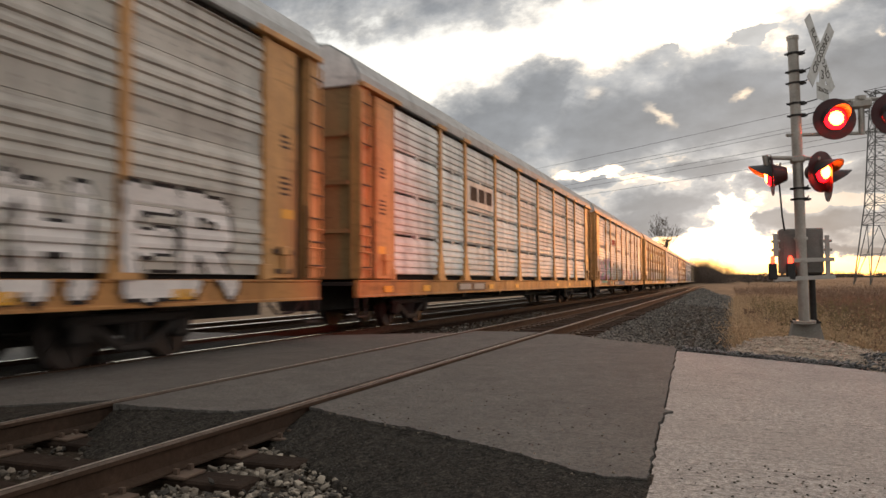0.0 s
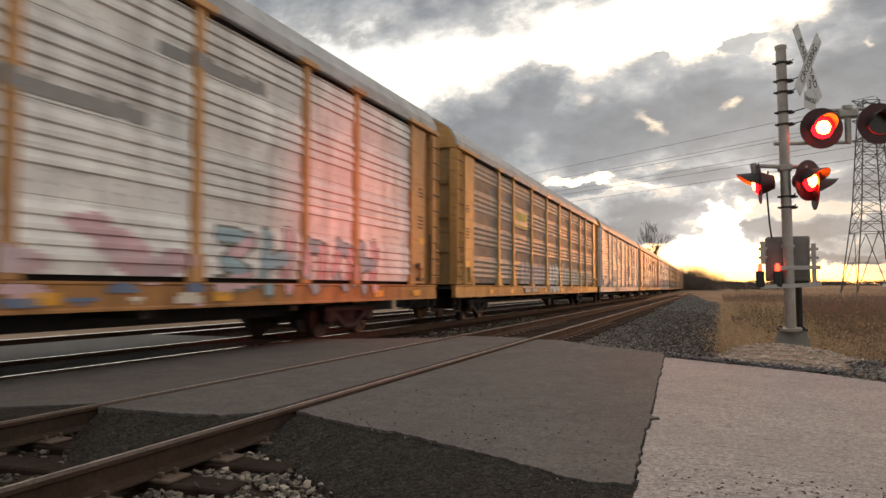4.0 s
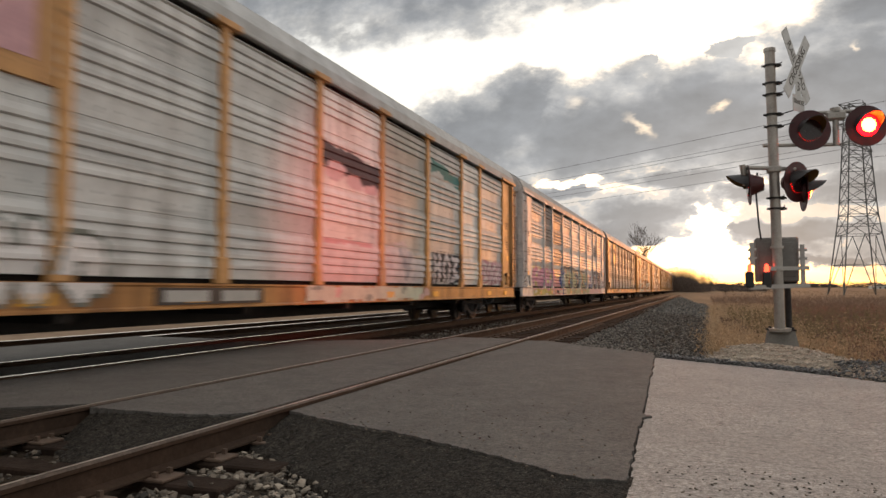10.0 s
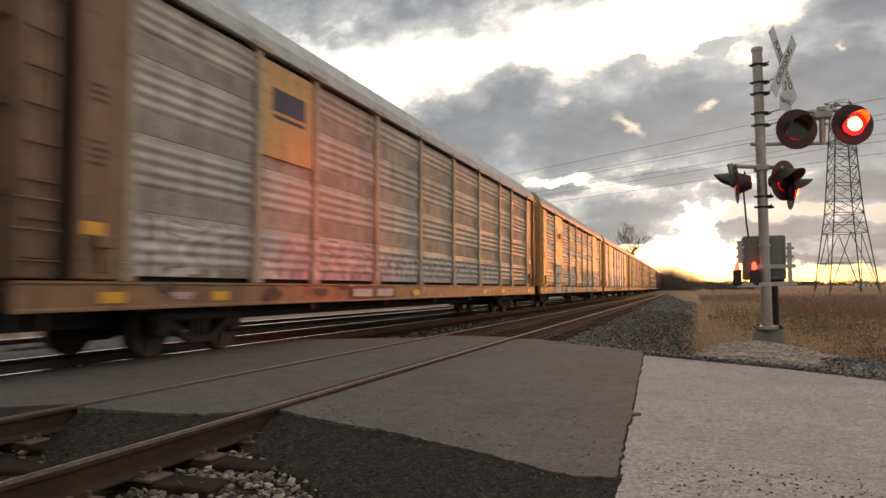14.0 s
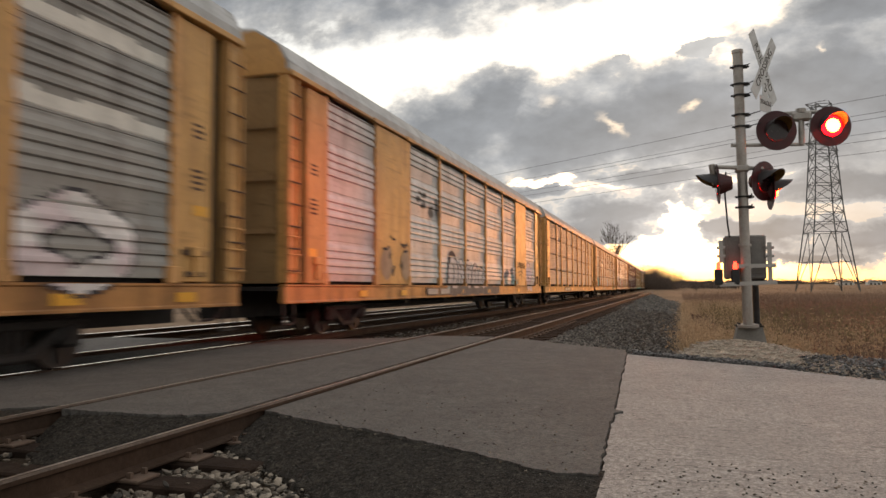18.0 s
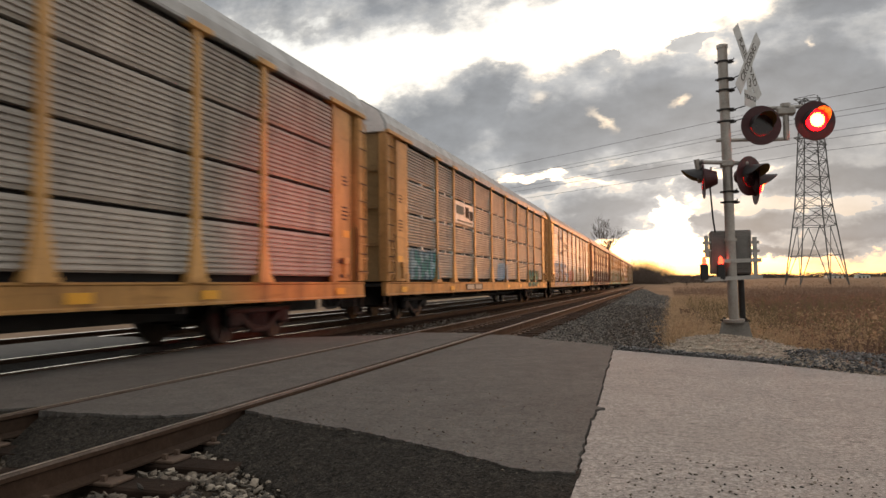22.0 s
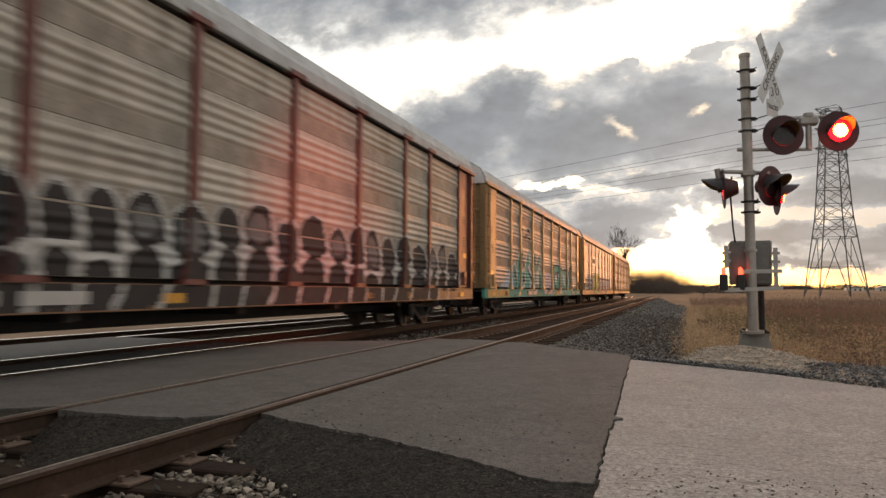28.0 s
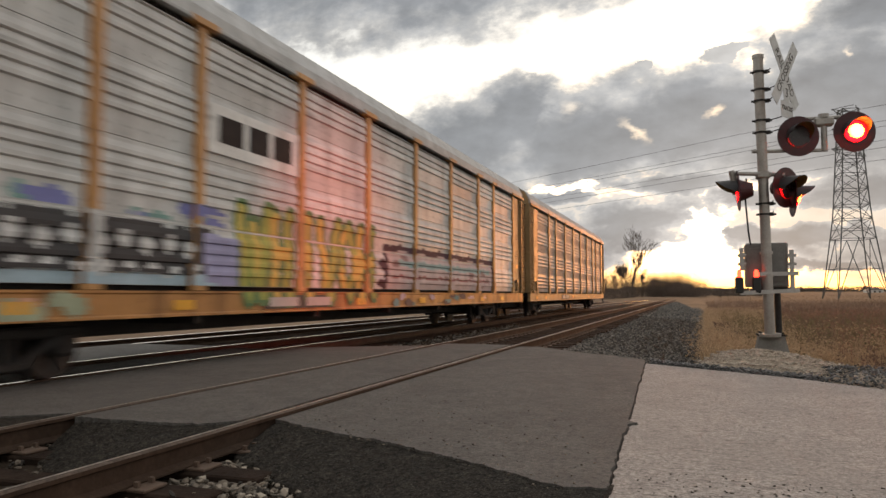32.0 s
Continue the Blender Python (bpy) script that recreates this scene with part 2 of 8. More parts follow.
    col = vm.outputs[0]
    if grain:
        g1, g2 = noise_tex(gscale, 2), noise_tex(gscale * 0.31, 2)
        vm = N("ShaderNodeVectorMath")
        vm.operation = "SCALE"
        L(col, vm.inputs[0])
        L(mul(rng(g1, 1 - grain, 1 + grain), rng(g2, 1 - grain * 0.8, 1 + grain * 0.8)), vm.inputs["Scale"])
        col = vm.outputs[0]
    if speck:
        # small marks: (colour, scale vector, lower and upper threshold)
        for sc, svec, lo, hi in speck:
            mp = N("ShaderNodeMapping")
            L(tc, mp.inputs[0])
            mp.inputs["Scale"].default_value = svec
            n = N("ShaderNodeMapRange")
            L(noise_tex(1.0, 3, mp.outputs[0]), n.inputs[0])
            n.inputs[1].default_value, n.inputs[2].default_value = lo, hi
            mx = N("ShaderNodeMix")
            mx.data_type = "RGBA"
            L(n.outputs[0], mx.inputs[0]), L(col, mx.inputs[6])
            mx.inputs[7].default_value = (*sc, 1)
            col = mx.outputs[2]
    if dirt:
        mp = N("ShaderNodeMapping")
        L(tc, mp.inputs[0])
        mp.inputs["Scale"].default_value = dscale
        st = noise_tex(1.0, 5, mp.outputs[0])
        n = N("ShaderNodeMapRange")
        L(st, n.inputs[0])
        n.inputs[1].default_value, n.inputs[2].default_value, n.inputs[4].default_value = 0.48, 0.72, dirt_amt
        mx = N("ShaderNodeMix")
        mx.data_type = "RGBA"
        L(n.outputs[0], mx.inputs[0]), L(col, mx.inputs[6])
        mx.inputs[7].default_value = (*dirt, 1)
        col = mx.outputs[2]
    L(col, b.inputs["Base Color"])
    L(rng(noise_tex(scale * 2.3, 3), max(rough - 0.1, 0.03), min(rough + 0.1, 1)), b.inputs["Roughness"])
    if bump:
        bp = N("ShaderNodeBump")
        bp.inputs["Strength"].default_value, bp.inputs["Distance"].default_value = 1.0, bump
        L(noise_tex(bscale, 4), bp.inputs["Height"])
        L(bp.outputs[0], b.inputs["Normal"])
    if thin:
        # dry blades let light through
        tl, ms2 = N("ShaderNodeBsdfTranslucent"), N("ShaderNodeMixShader")
        ms2.inputs[0].default_value = thin
        L(col, tl.inputs[0]), L(b.outputs[0], ms2.inputs[1]), L(tl.outputs[0], ms2.inputs[2])
        L(ms2.outputs[0], nt.nodes["Material Output"].inputs[0])
    return M


def glow_mat(name, color, power, base=(0.3, 0.01, 0.01)):
    M = bpy.data.materials.new(name)
    M.use_nodes = True
    b = M.node_tree.nodes["Principled BSDF"]
    b.inputs["Base Color"].default_value = (*base, 1)
    b.inputs["Emission Color"].default_value, b.inputs["Emission Strength"].default_value = (*color, 1), power
    b.inputs["Roughness"].default_value = 0.2
    return M


RUST = (0.07, 0.035, 0.02)
M_ASPHALT = mat("asphalt", (0.116, 0.104, 0.093), 0.85, spec=0.3, var=0.12, scale=3.0, bump=0.005, bscale=120, dirt=(0.064, 0.057, 0.053), dirt_amt=0.45, dscale=(1.2, 0.8, 1), grain=0.38, gscale=120, speck=[((0.24, 0.22, 0.20), (50, 50, 50), 0.66, 0.74), ((0.03, 0.027, 0.026), (26, 60, 34), 0.63, 0.74)])
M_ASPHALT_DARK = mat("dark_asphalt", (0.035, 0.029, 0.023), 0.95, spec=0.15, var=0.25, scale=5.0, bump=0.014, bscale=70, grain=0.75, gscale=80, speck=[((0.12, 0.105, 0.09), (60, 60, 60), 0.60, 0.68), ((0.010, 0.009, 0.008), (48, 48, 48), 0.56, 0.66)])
M_CONCRETE = mat("concrete", (0.375, 0.319, 0.283), 0.9, spec=0.2, var=0.08, scale=1.6, bump=0.004, bscale=110, dirt=(0.29, 0.245, 0.215), dirt_amt=0.5, dscale=(0.9, 0.9, 1), grain=0.40, gscale=110, speck=[((0.12, 0.098, 0.088), (6, 44, 10), 0.615, 0.69), ((0.13, 0.105, 0.092), (34, 50, 40), 0.60, 0.69), ((0.24, 0.2, 0.175), (16, 90, 16), 0.60, 0.70), ((0.50, 0.45, 0.41), (60, 70, 70), 0.63, 0.75)])
M_RAIL = mat("rail_rust", (0.050, 0.031, 0.021), 0.85, 0.0, spec=0.15, var=0.25, scale=3, bump=0.002, bscale=60)
M_RAILTOP = mat("rail_head", (0.62, 0.56, 0.50), 0.2, 1.0, var=0.1, scale=5)
M_RAILTOP_DULL = mat("rail_head_dull", (0.088, 0.062, 0.046), 0.62, 0.15, spec=0.25, var=0.3, scale=4, grain=0.3, gscale=60)
M_RAILEDGE = mat("rail_head_edge", (0.55, 0.50, 0.45), 0.36, 0.9, var=0.3, scale=3)
M_TIE = mat("tie_wood", (0.040, 0.026, 0.019), 0.9, spec=0.1, var=0.3, scale=5, bump=0.008, bscale=30, obj=0.25)
M_PLATE = mat("tie_plate", (0.105, 0.066, 0.045), 0.8, 0.1, var=0.2, scale=8)
M_STONE = mat("ballast_stone", (0.125, 0.098, 0.074), 0.9, var=0.2, scale=12, bump=0.004, bscale=60, island=0.8)
M_SHOULDER = mat("shoulder_stone", (0.135, 0.117, 0.100), 0.9, var=0.2, scale=12, island=0.8)
M_PALESTONE = mat("white_stone", (0.20, 0.165, 0.128), 0.9, var=0.2, scale=14, bump=0.003, bscale=60, island=0.9)
M_BALLAST = mat("ballast_bed", (0.040, 0.030, 0.022), 0.95, spec=0.03, var=0.45, scale=5, bump=0.03, bscale=22)
M_MOUND = mat("pale_gravel", (0.40, 0.33, 0.255), 0.95, var=0.2, scale=6, bump=0.012, bscale=60, grain=0.4, gscale=45)
M_MOUNDSTONE = mat("pale_stone", (0.42, 0.35, 0.28), 0.9, var=0.15, scale=12, island=0.35)
M_DARKSTONE = mat("dark_stone", (0.15, 0.143, 0.138), 0.85, var=0.15, scale=12, island=0.7)
M_GROUND = mat("field_soil", (0.215, 0.145, 0.095), 0.95, spec=0.05, var=0.35, scale=0.12, dirt=(0.27, 0.19, 0.115), dirt_amt=0.8, dscale=(0.03, 0.03, 0.03))
M_STEEL = mat("galvanised_steel", (0.40, 0.365, 0.33), 0.5, 0.55, var=0.14, scale=4, bump=0.001, bscale=30, dirt=(0.2, 0.17, 0.14), dirt_amt=0.5, dscale=(4, 4, 0.8))
M_BLACK = mat("black_paint", (0.016, 0.015, 0.015), 0.55, var=0.2, scale=6)
M_DARKSTEEL = mat("dark_steel", (0.03, 0.026, 0.024), 0.7, 0.3, var=0.3, scale=4)


# ---- mesh helpers ----
def part(name, bm, material, parent=None, label="", smooth=False):
    me = bpy.data.meshes.new(name)
    bm.to_mesh(me)
    bm.free()
    for p in me.polygons:
        p.use_smooth = smooth
    me.materials.append(material)
    ob = new(name, me)
    if parent is not None:
        ob.parent = parent
    if label:
        ob["label"] = label
    return ob


def sheet(name, verts, faces, material, parent=None, label="", smooth=False):
    me = bpy.data.meshes.new(name)
    me.from_pydata([tuple(v) for v in verts], [], [tuple(f) for f in faces])
    me.update()
    for p in me.polygons:
        p.use_smooth = smooth
    me.materials.append(material)
    ob = new(name, me)
    if parent is not None:
        ob.parent = parent
    if label:
        ob["label"] = label
    return ob


def thing(name, m, label, category, group="", kind=""):
    ob = new(name)
    ob.matrix_basis = m
    return tagged(ob, label, category, group, kind)


def box(bm, x0, x1, y0, y1, z0, z1, bev=0.0):
    r = bmesh.ops.create_cube(bm, size=1.0)
    bmesh.ops.transform(bm, verts=r["verts"], matrix=Matrix.Translation(((x0 + x1) / 2, (y0 + y1) / 2, (z0 + z1) / 2)) @ Matrix.Diagonal((x1 - x0, y1 - y0, z1 - z0, 1)))
    if bev:
        es = list({e for v in r["verts"] for e in v.link_edges})
        bmesh.ops.bevel(bm, geom=es, offset=bev, segments=1, affect="EDGES")
    return bm


def rod(bm, a, b, r, n=8, r2=None):
    a, b = Vector(a), Vector(b)
    d = b - a
    q = d.to_track_quat("Z", "Y").to_matrix().to_4x4()
    bmesh.ops.create_cone(bm, cap_ends=True, segments=n, radius1=r, radius2=r if r2 is None else r2, depth=d.length, matrix=Matrix.Translation((a + b) / 2) @ q)
    return bm


def bar(bm, a, b, w, h):
    """A rectangular bar from a to b, w wide and h deep."""
    a, b = Vector(a), Vector(b)
    d = b - a
    q = d.to_track_quat("Z", "Y").to_matrix().to_4x4()
    r = bmesh.ops.create_cube(bm, size=1.0)
    bmesh.ops.transform(bm, verts=r["verts"], matrix=Matrix.Translation((a + b) / 2) @ q @ Matrix.Diagonal((w, h, d.length, 1)))
    return bm


def B():
    return bmesh.new()


def extrude_y(profile, y0, y1, closed=True):
    """Verts and faces of an (x, z) profile drawn out from y0 to y1."""
    n = len(profile)
    vs = [(x, y0, z) for x, z in profile] + [(x, y1, z) for x, z in profile]
    fs = [(i, (i + 1) % n, n + (i + 1) % n, n + i) for i in range(n if closed else n - 1)]
    if closed:
        fs += [tuple(range(n - 1, -1, -1)), tuple(range(n, 2 * n))]
    return vs, fs


# ---- ground ----
FAR_X, FAR_Z = -5.28, -0.10      # the train's track: centre line and rail top
THIRD_X, THIRD_Z = -9.6, -0.15


def ground_z(x, y):
    r = math.hypot(x, y - 5)
    rise = max(0.0, r - 60) * 0.0052
    slope = min(max((x - 3.0) / 2.0, 0.0), 1.0)
    z = -0.50 - 0.16 * slope * slope * (3 - 2 * slope)
    if x < -12:
        z -= min((-12 - x) * 0.25, 0.4)
    return z + rise


def build_ground():
    xs = sorted({-3000, -1500, -700, -300, -150, -80, -40, -25, -16, -12, *range(-10, 13), 16, 20, 26, 35, 50, 80, 150, 300, 700, 1500, 3000})
    ys = sorted({-3000, -1200, -500, -200, -80, -30, -10, *range(-4, 40, 2), 45, 52, 60, 75, 90, 120, 180, 300, 500, 900, 1600, 3000})
    vs = [(x, y, ground_z(x, y)) for y in ys for x in xs]
    w = len(xs)
    fs = [(j * w + i, j * w + i + 1, (j + 1) * w + i + 1, (j + 1) * w + i) for j in range(len(ys) - 1) for i in range(w - 1)]
    tagged(sheet("ground", vs, fs, M_GROUND, smooth=True), "flat brown field of dead weeds and soil", "ground", kind="structure")


def rail_profile(cx, z):
    p = [(-0.07, -0.17), (-0.07, -0.158), (-0.012, -0.135), (-0.010, -0.045), (-0.036, -0.032), (-0.036, -0.008), (-0.026, 0), (-0.005, 0.0004), (0.026, 0), (0.036, -0.008), (0.036, -0.032), (0.010, -0.045), (0.012, -0.135), (0.07, -0.158), (0.07, -0.17)]
    return [(cx + a, z + b) for a, b in p]


def build_track(cx, z, runs, label, head):
    """Two rails on ties, with plates and spikes where they lie open."""
    tr = tagged(new("railway_track"), label, "railway track", kind="structure")
    for s in (0.7525, -0.7525):
        vs, fs = extrude_y(rail_profile(cx + s, z), -40, 700)
        ob = sheet("rail", vs, fs, M_RAIL, tr)
        ob.data.materials.append(head)
        ob.data.materials.append(M_RAILTOP if head is M_RAILTOP else M_RAILEDGE)
        ob.data.polygons[7].material_index = 1
        for i in (5, 6):
            ob.data.polygons[i].material_index = 2
        ob.data.polygons[8].material_index = 1
    bm = B()
    box(bm, -1.3, 1.3, -0.115, 0.115, -0.18, 0.0, 0.012)
    tie = bpy.data.meshes.new("tie")
    bm.to_mesh(tie)
    bm.free()
    tie.materials.append(M_TIE)
    bm = B()
    box(bm, -0.19, 0.19, -0.10, 0.10, 0.0, 0.022, 0.006)
    for sx in (-1, 1):
        for sy in (-0.06, 0.06):
            box(bm, sx * 0.105 - 0.015, sx * 0.105 + 0.015, sy - 0.012, sy + 0.012, 0.02, 0.055)
    pl = bpy.data.meshes.new("plate")
    bm.to_mesh(pl)
    bm.free()
    pl.materials.append(M_PLATE)
    rnd = random.Random(int(cx * 10))
    for y0, y1, plates in runs:
        y = y0
        while y < y1:
            t = new("tie", tie)
            t.parent = tr
            t.matrix_basis = pose(cx + rnd.uniform(-0.06, 0.06), y + rnd.uniform(-0.02, 0.02), z - 0.192, 0, 0, rnd.uniform(-1.2, 1.2))
            if plates:
                for s in (0.7525, -0.7525):
                    q = new("tie_plate", pl)
                    q.parent = tr
                    q.matrix_basis = pose(cx + s, y, z - 0.191)
            y += 0.53


build_ground()
build_track(-0.7525, 0.0, ((-12.38, -1.9, True), (-1.78, 4.7, True), (13.75, 24, True), (24, 60, False)), "rusty main track with worn wooden ties in ballast", M_RAILTOP_DULL)
build_track(FAR_X, FAR_Z, ((-11.4, 0.9, False), (13.4, 60, False)), "rusty track that carries the train", M_RAILTOP)
build_track(THIRD_X, THIRD_Z, ((-11.4, -0.3, False), (13.4, 40, False)), "third rusty track beyond the train", M_RAILTOP)


def ballast_bed(cx, z, w_left, w_right, y0, y1):
    """A raised bed of crushed stone, with uneven shoulders."""
    rnd = random.Random(int(cx * 7 + y0))
    cols = (-w_left, -w_left + 0.5, -1.45, -0.9, -0.6, 0.0, 0.6, 0.9, 1.45, w_right - 0.5, w_right)
    drop = (-0.42, -0.22, -0.05, -0.03, -0.06, -0.03, -0.06, -0.03, -0.05, -0.16 - 0.06 * (w_right - 2.3), -0.20 - 0.09 * (w_right - 2.3))
    ys = [y0]
    while ys[-1] < y1:
        ys.append(ys[-1] + (0.3 if ys[-1] < 30 else 2.0))
    vs = [(cx + c + rnd.uniform(-0.03, 0.03), y, z - 0.20 + d + rnd.uniform(-0.02, 0.02)) for y in ys for c, d in zip(cols, drop)]
    n = len(cols)
    fs = [(j * n + i, j * n + i + 1, (j + 1) * n + i + 1, (j + 1) * n + i) for j in range(len(ys) - 1) for i in range(n - 1)]
    tagged(sheet("ballast", vs, fs, M_BALLAST, smooth=True), "bed of grey crushed stone under the track", "ballast", kind="structure")


for ya, yb in ((-6, 5.2), (13.3, 300)):
    ballast_bed(-0.7525, 0.0, 2.3, 4.6, ya, yb)
    ballast_bed(FAR_X, FAR_Z, 2.3, 2.3, ya, yb)
    ballast_bed(THIRD_X, THIRD_Z, 2.3, 3.0, ya, yb)


def stones(name, spots, material, label, big=(0.018, 0.045)):
    """Loose crushed stones: uneven twelve-cornered chips, all in one mesh."""
    rs = np.random.RandomState(5)
    ring = [(math.cos(i * math.tau / 5 + o), math.sin(i * math.tau / 5 + o), h) for h, o in ((-0.42, 0.0), (0.46, 0.6)) for i in range(5)]
    base = np.array(ring + [(0.1, 0.0, -0.8), (-0.1, 0.1, 0.85)]) * (0.95, 0.95, 1.0)
    tri = []
    for i in range(5):
        j = (i + 1) % 5
        tri += [(i, j, 5 + i), (j, 5 + j, 5 + i), (j, i, 10), (5 + i, 5 + j, 11)]
    vs, fs = [], []
    for x, y, z in spots:
        s = rs.uniform(*big)
        a = rs.uniform(0, 6.28)
        p = base * (1 + rs.uniform(-0.42, 0.42, base.shape)) * s * np.array((1.2, rs.uniform(0.7, 1.0), rs.uniform(0.5, 0.9)))
        tl = rs.uniform(-0.5, 0.5)
        c, sn = math.cos(a), math.sin(a)
        px, py, pz = p[:, 0] * c - p[:, 1] * sn, p[:, 0] * sn + p[:, 1] * c, p[:, 2] + p[:, 0] * tl
        n = len(vs)
        vs += list(zip(px + x, py + y, pz + z + s * 0.3))
        fs += [(n + i, n + j, n + k) for i, j, k in tri]
    return tagged(sheet(name, vs, fs, material), label, "stones", kind="stuff")


def along(line, x):
    """Height y of a broken line at x."""
    for (xa, ya), (xb, yb) in zip(line, line[1:]):
        if x <= xb:
            return ya + (yb - ya) * max(0.0, x - xa) / (xb - xa)
    return line[-1][1]


# lower edges of the pale and of the dark asphalt
APRON_EDGE = [(0.04, 5.02), (0.30, 4.88), (0.72, 4.69), (1.07, 4.58), (1.60, 4.31), (1.84, 4.17), (2.17, 3.97), (2.39, 3.81), (2.55, 3.77), (2.73, 3.80)]
GRAVEL_EDGE = [(0.04, 4.46), (0.61, 4.05), (1.09, 3.68), (1.37, 3.40), (1.9, 2.7), (2.78, 1.4)]
MID_EDGE = [(-1.43, 4.49), (-0.75, 4.49), (-0.31, 4.53), (-0.11, 4.74)]
RAMP_EDGE = [(-1.43, 4.28), (-1.05, 3.84), (-0.75, 3.66), (-0.11, 3.55)]


def scatter_ballast():
    rs = np.random.RandomState(8)
    near = []
    for _ in range(9000):
        x, y = rs.uniform(-3.2, 1.5), rs.uniform(1.2, 5.0)
        if -0.08 < x < 0.08 or -1.585 < x < -1.425:
            continue
        tie = abs((y + 1.78 + 0.265) % 0.53 - 0.265) < 0.115 and -2.0 < x < 0.55
        if tie and rs.rand() < 0.95:
            continue
        edge = along(GRAVEL_EDGE, x) if x > 0.04 else along(RAMP_EDGE, x) if x > -1.44 else 4.5
        if y > edge + rs.uniform(-0.06, 0.10):
            continue
        if -1.4 < x < -0.1 and rs.rand() < 0.45:
            continue
        near.append((x, y, -0.245 - 0.16 * max(0.0, x - 0.7) + rs.uniform(-0.015, 0.03) + (0.05 if tie else 0)))
    stones("ballast_stones", near, M_STONE, "loose grey and white crushed stones between the ties", (0.009, 0.027))
    back = []
    for _ in range(5000):
        x, y = rs.uniform(-3.2, 2.2), rs.uniform(-5.0, 1.3)
        tie = abs((y + 1.78 + 0.265) % 0.53 - 0.265) < 0.13 and -2.1 < x < 0.6
        if not tie and abs(x) > 0.08 and abs(x + 1.505) > 0.08:
            back.append((x, y, -0.245 - 0.10 * max(0.0, x - 0.7)))
    stones("ballast_stones", back, M_STONE, "loose grey crushed stones in the track bed", (0.016, 0.042))
    pale = []
    while len(pale) < 2400:
        x, y = rs.uniform(0.1, 1.9), rs.uniform(1.4, 4.6)
        tie = abs((y + 1.78 + 0.265) % 0.53 - 0.265) < 0.15 and x < 0.60
        if tie or y > along(GRAVEL_EDGE, x) + rs.uniform(-0.05, 0.10):
            continue
        pale.append((x, y, -0.24 + rs.uniform(-0.01, 0.03)))
    stones("ballast_stones", pale, M_PALESTONE, "pale loose crushed stones at the tie ends", (0.008, 0.025))
    far = []
    for _ in range(17000):
        y = 13.4 + 60 * rs.rand() ** 2.2
        x = 0.5 + 3.5 * rs.rand() ** 1.15
        d = x + 0.7525
        z = -0.25 - max(0.0, (d - 1.45)) * 0.094
        far.append((x, y, z + 0.01))
    for _ in range(1800):
        y, x = 13.4 + 16 * rs.rand() ** 1.6, rs.uniform(-3.9, -1.7)
        far.append((x, y, -0.27 - 0.12 * max(0, 1 - abs(x + 3.0))))
    stones("shoulder_stones", far, M_SHOULDER, "grey crushed stones on the shoulder of the track", (0.011, 0.034))
    far = []
    for _ in range(14000):
        y = 40 + 190 * rs.rand() ** 1.5
        x = rs.uniform(0.2, 3.9)
        far.append((x, y, -0.24 - max(0.0, x - 0.7) * 0.094))
    stones("shoulder_stones", far, M_SHOULDER, "grey crushed stones far along the track", (0.03, 0.06))


scatter_ballast()


def jag(a, b, amp=0.022, step=0.11, seed=1):
    """Points from a up to b along a crumbled edge."""
    rnd = random.Random(seed)
    a, b = Vector(a), Vector(b)
    d = b - a
    n = max(1, int(d.length / step))
    side = Vector((-d.y, d.x)).normalized()
    out, w = [], 0.0
    for i in range(n):
        w = 0.6 * w + rnd.uniform(-amp, amp)
        p = a + d * (i / n) + (side * w if i else Vector((0, 0)))
        out.append((p.x, p.y))
    return out


def slab(name, outline, z0, z1, material, label, category, parent=None, tilt=0.0):
    bm = B()
    top = [bm.verts.new((x, y, z1 + tilt * (x - outline[0][0]))) for x, y in outline]
    bot = [bm.verts.new((x, y, z0)) for x, y in outline]
    bm.faces.new(top)
    n = len(outline)
    for i in range(n):
        bm.faces.new((top[i], bot[i], bot[(i + 1) % n], top[(i + 1) % n]))
    bmesh.ops.recalc_face_normals(bm, faces=bm.faces[:])
    ob = part(name, bm, material, parent)
    return tagged(ob, label, category, kind="structure")


ROAD_FAR = 13.45
SEAM = jag((2.73, 3.80), (2.70, 4.4), 0.007, 0.025, 2) + jag((2.70, 4.4), (2.67, 5.2), 0.007, 0.03, 12) + jag((2.67, 5.2), (2.67, 5.68), 0.010, 0.03, 13) + [(2.685, 5.72), (2.735, 5.77), (2.69, 5.81)] + jag((2.66, 5.86), (2.63, 6.6), 0.008, 0.035, 14) + jag((2.63, 6.6), (2.56, 8.5), 0.008, 0.05, 3) + jag((2.56, 8.5), (2.48, 10.86), 0.008, 0.08, 4)
slab("crossing_pavement", sum((jag(a, b, 0.016, 0.03, 5 + i) for i, (a, b) in enumerate(zip(APRON_EDGE, APRON_EDGE[1:]))), []) + SEAM + [(2.48, 10.86), (2.42, 11.4)] + jag((2.42, 11.4), (1.32, 12.4), 0.04, 0.15, 8) + jag((1.32, 12.4), (0.4, 13.45), 0.04, 0.2, 18) + [(0.4, 13.45), (0.042, ROAD_FAR)], -0.4, -0.035, M_ASPHALT, "worn grey asphalt apron beside the rails", "pavement")
slab("crossing_pavement", sum((jag(a, b, 0.016, 0.03, 25 + i) for i, (a, b) in enumerate(zip(MID_EDGE, MID_EDGE[1:]))), []) + [(-0.11, 4.74), (-0.125, ROAD_FAR), (-1.40, ROAD_FAR)], -0.4, -0.008, M_ASPHALT, "worn grey asphalt between the rails", "pavement")
slab("crossing_pavement", [(-4.47, 3.4), (-1.58, 4.95), (-1.58, ROAD_FAR), (-4.47, 13.0)], -0.4, -0.125, M_ASPHALT, "worn grey asphalt between the two tracks", "pavement", tilt=0.028)
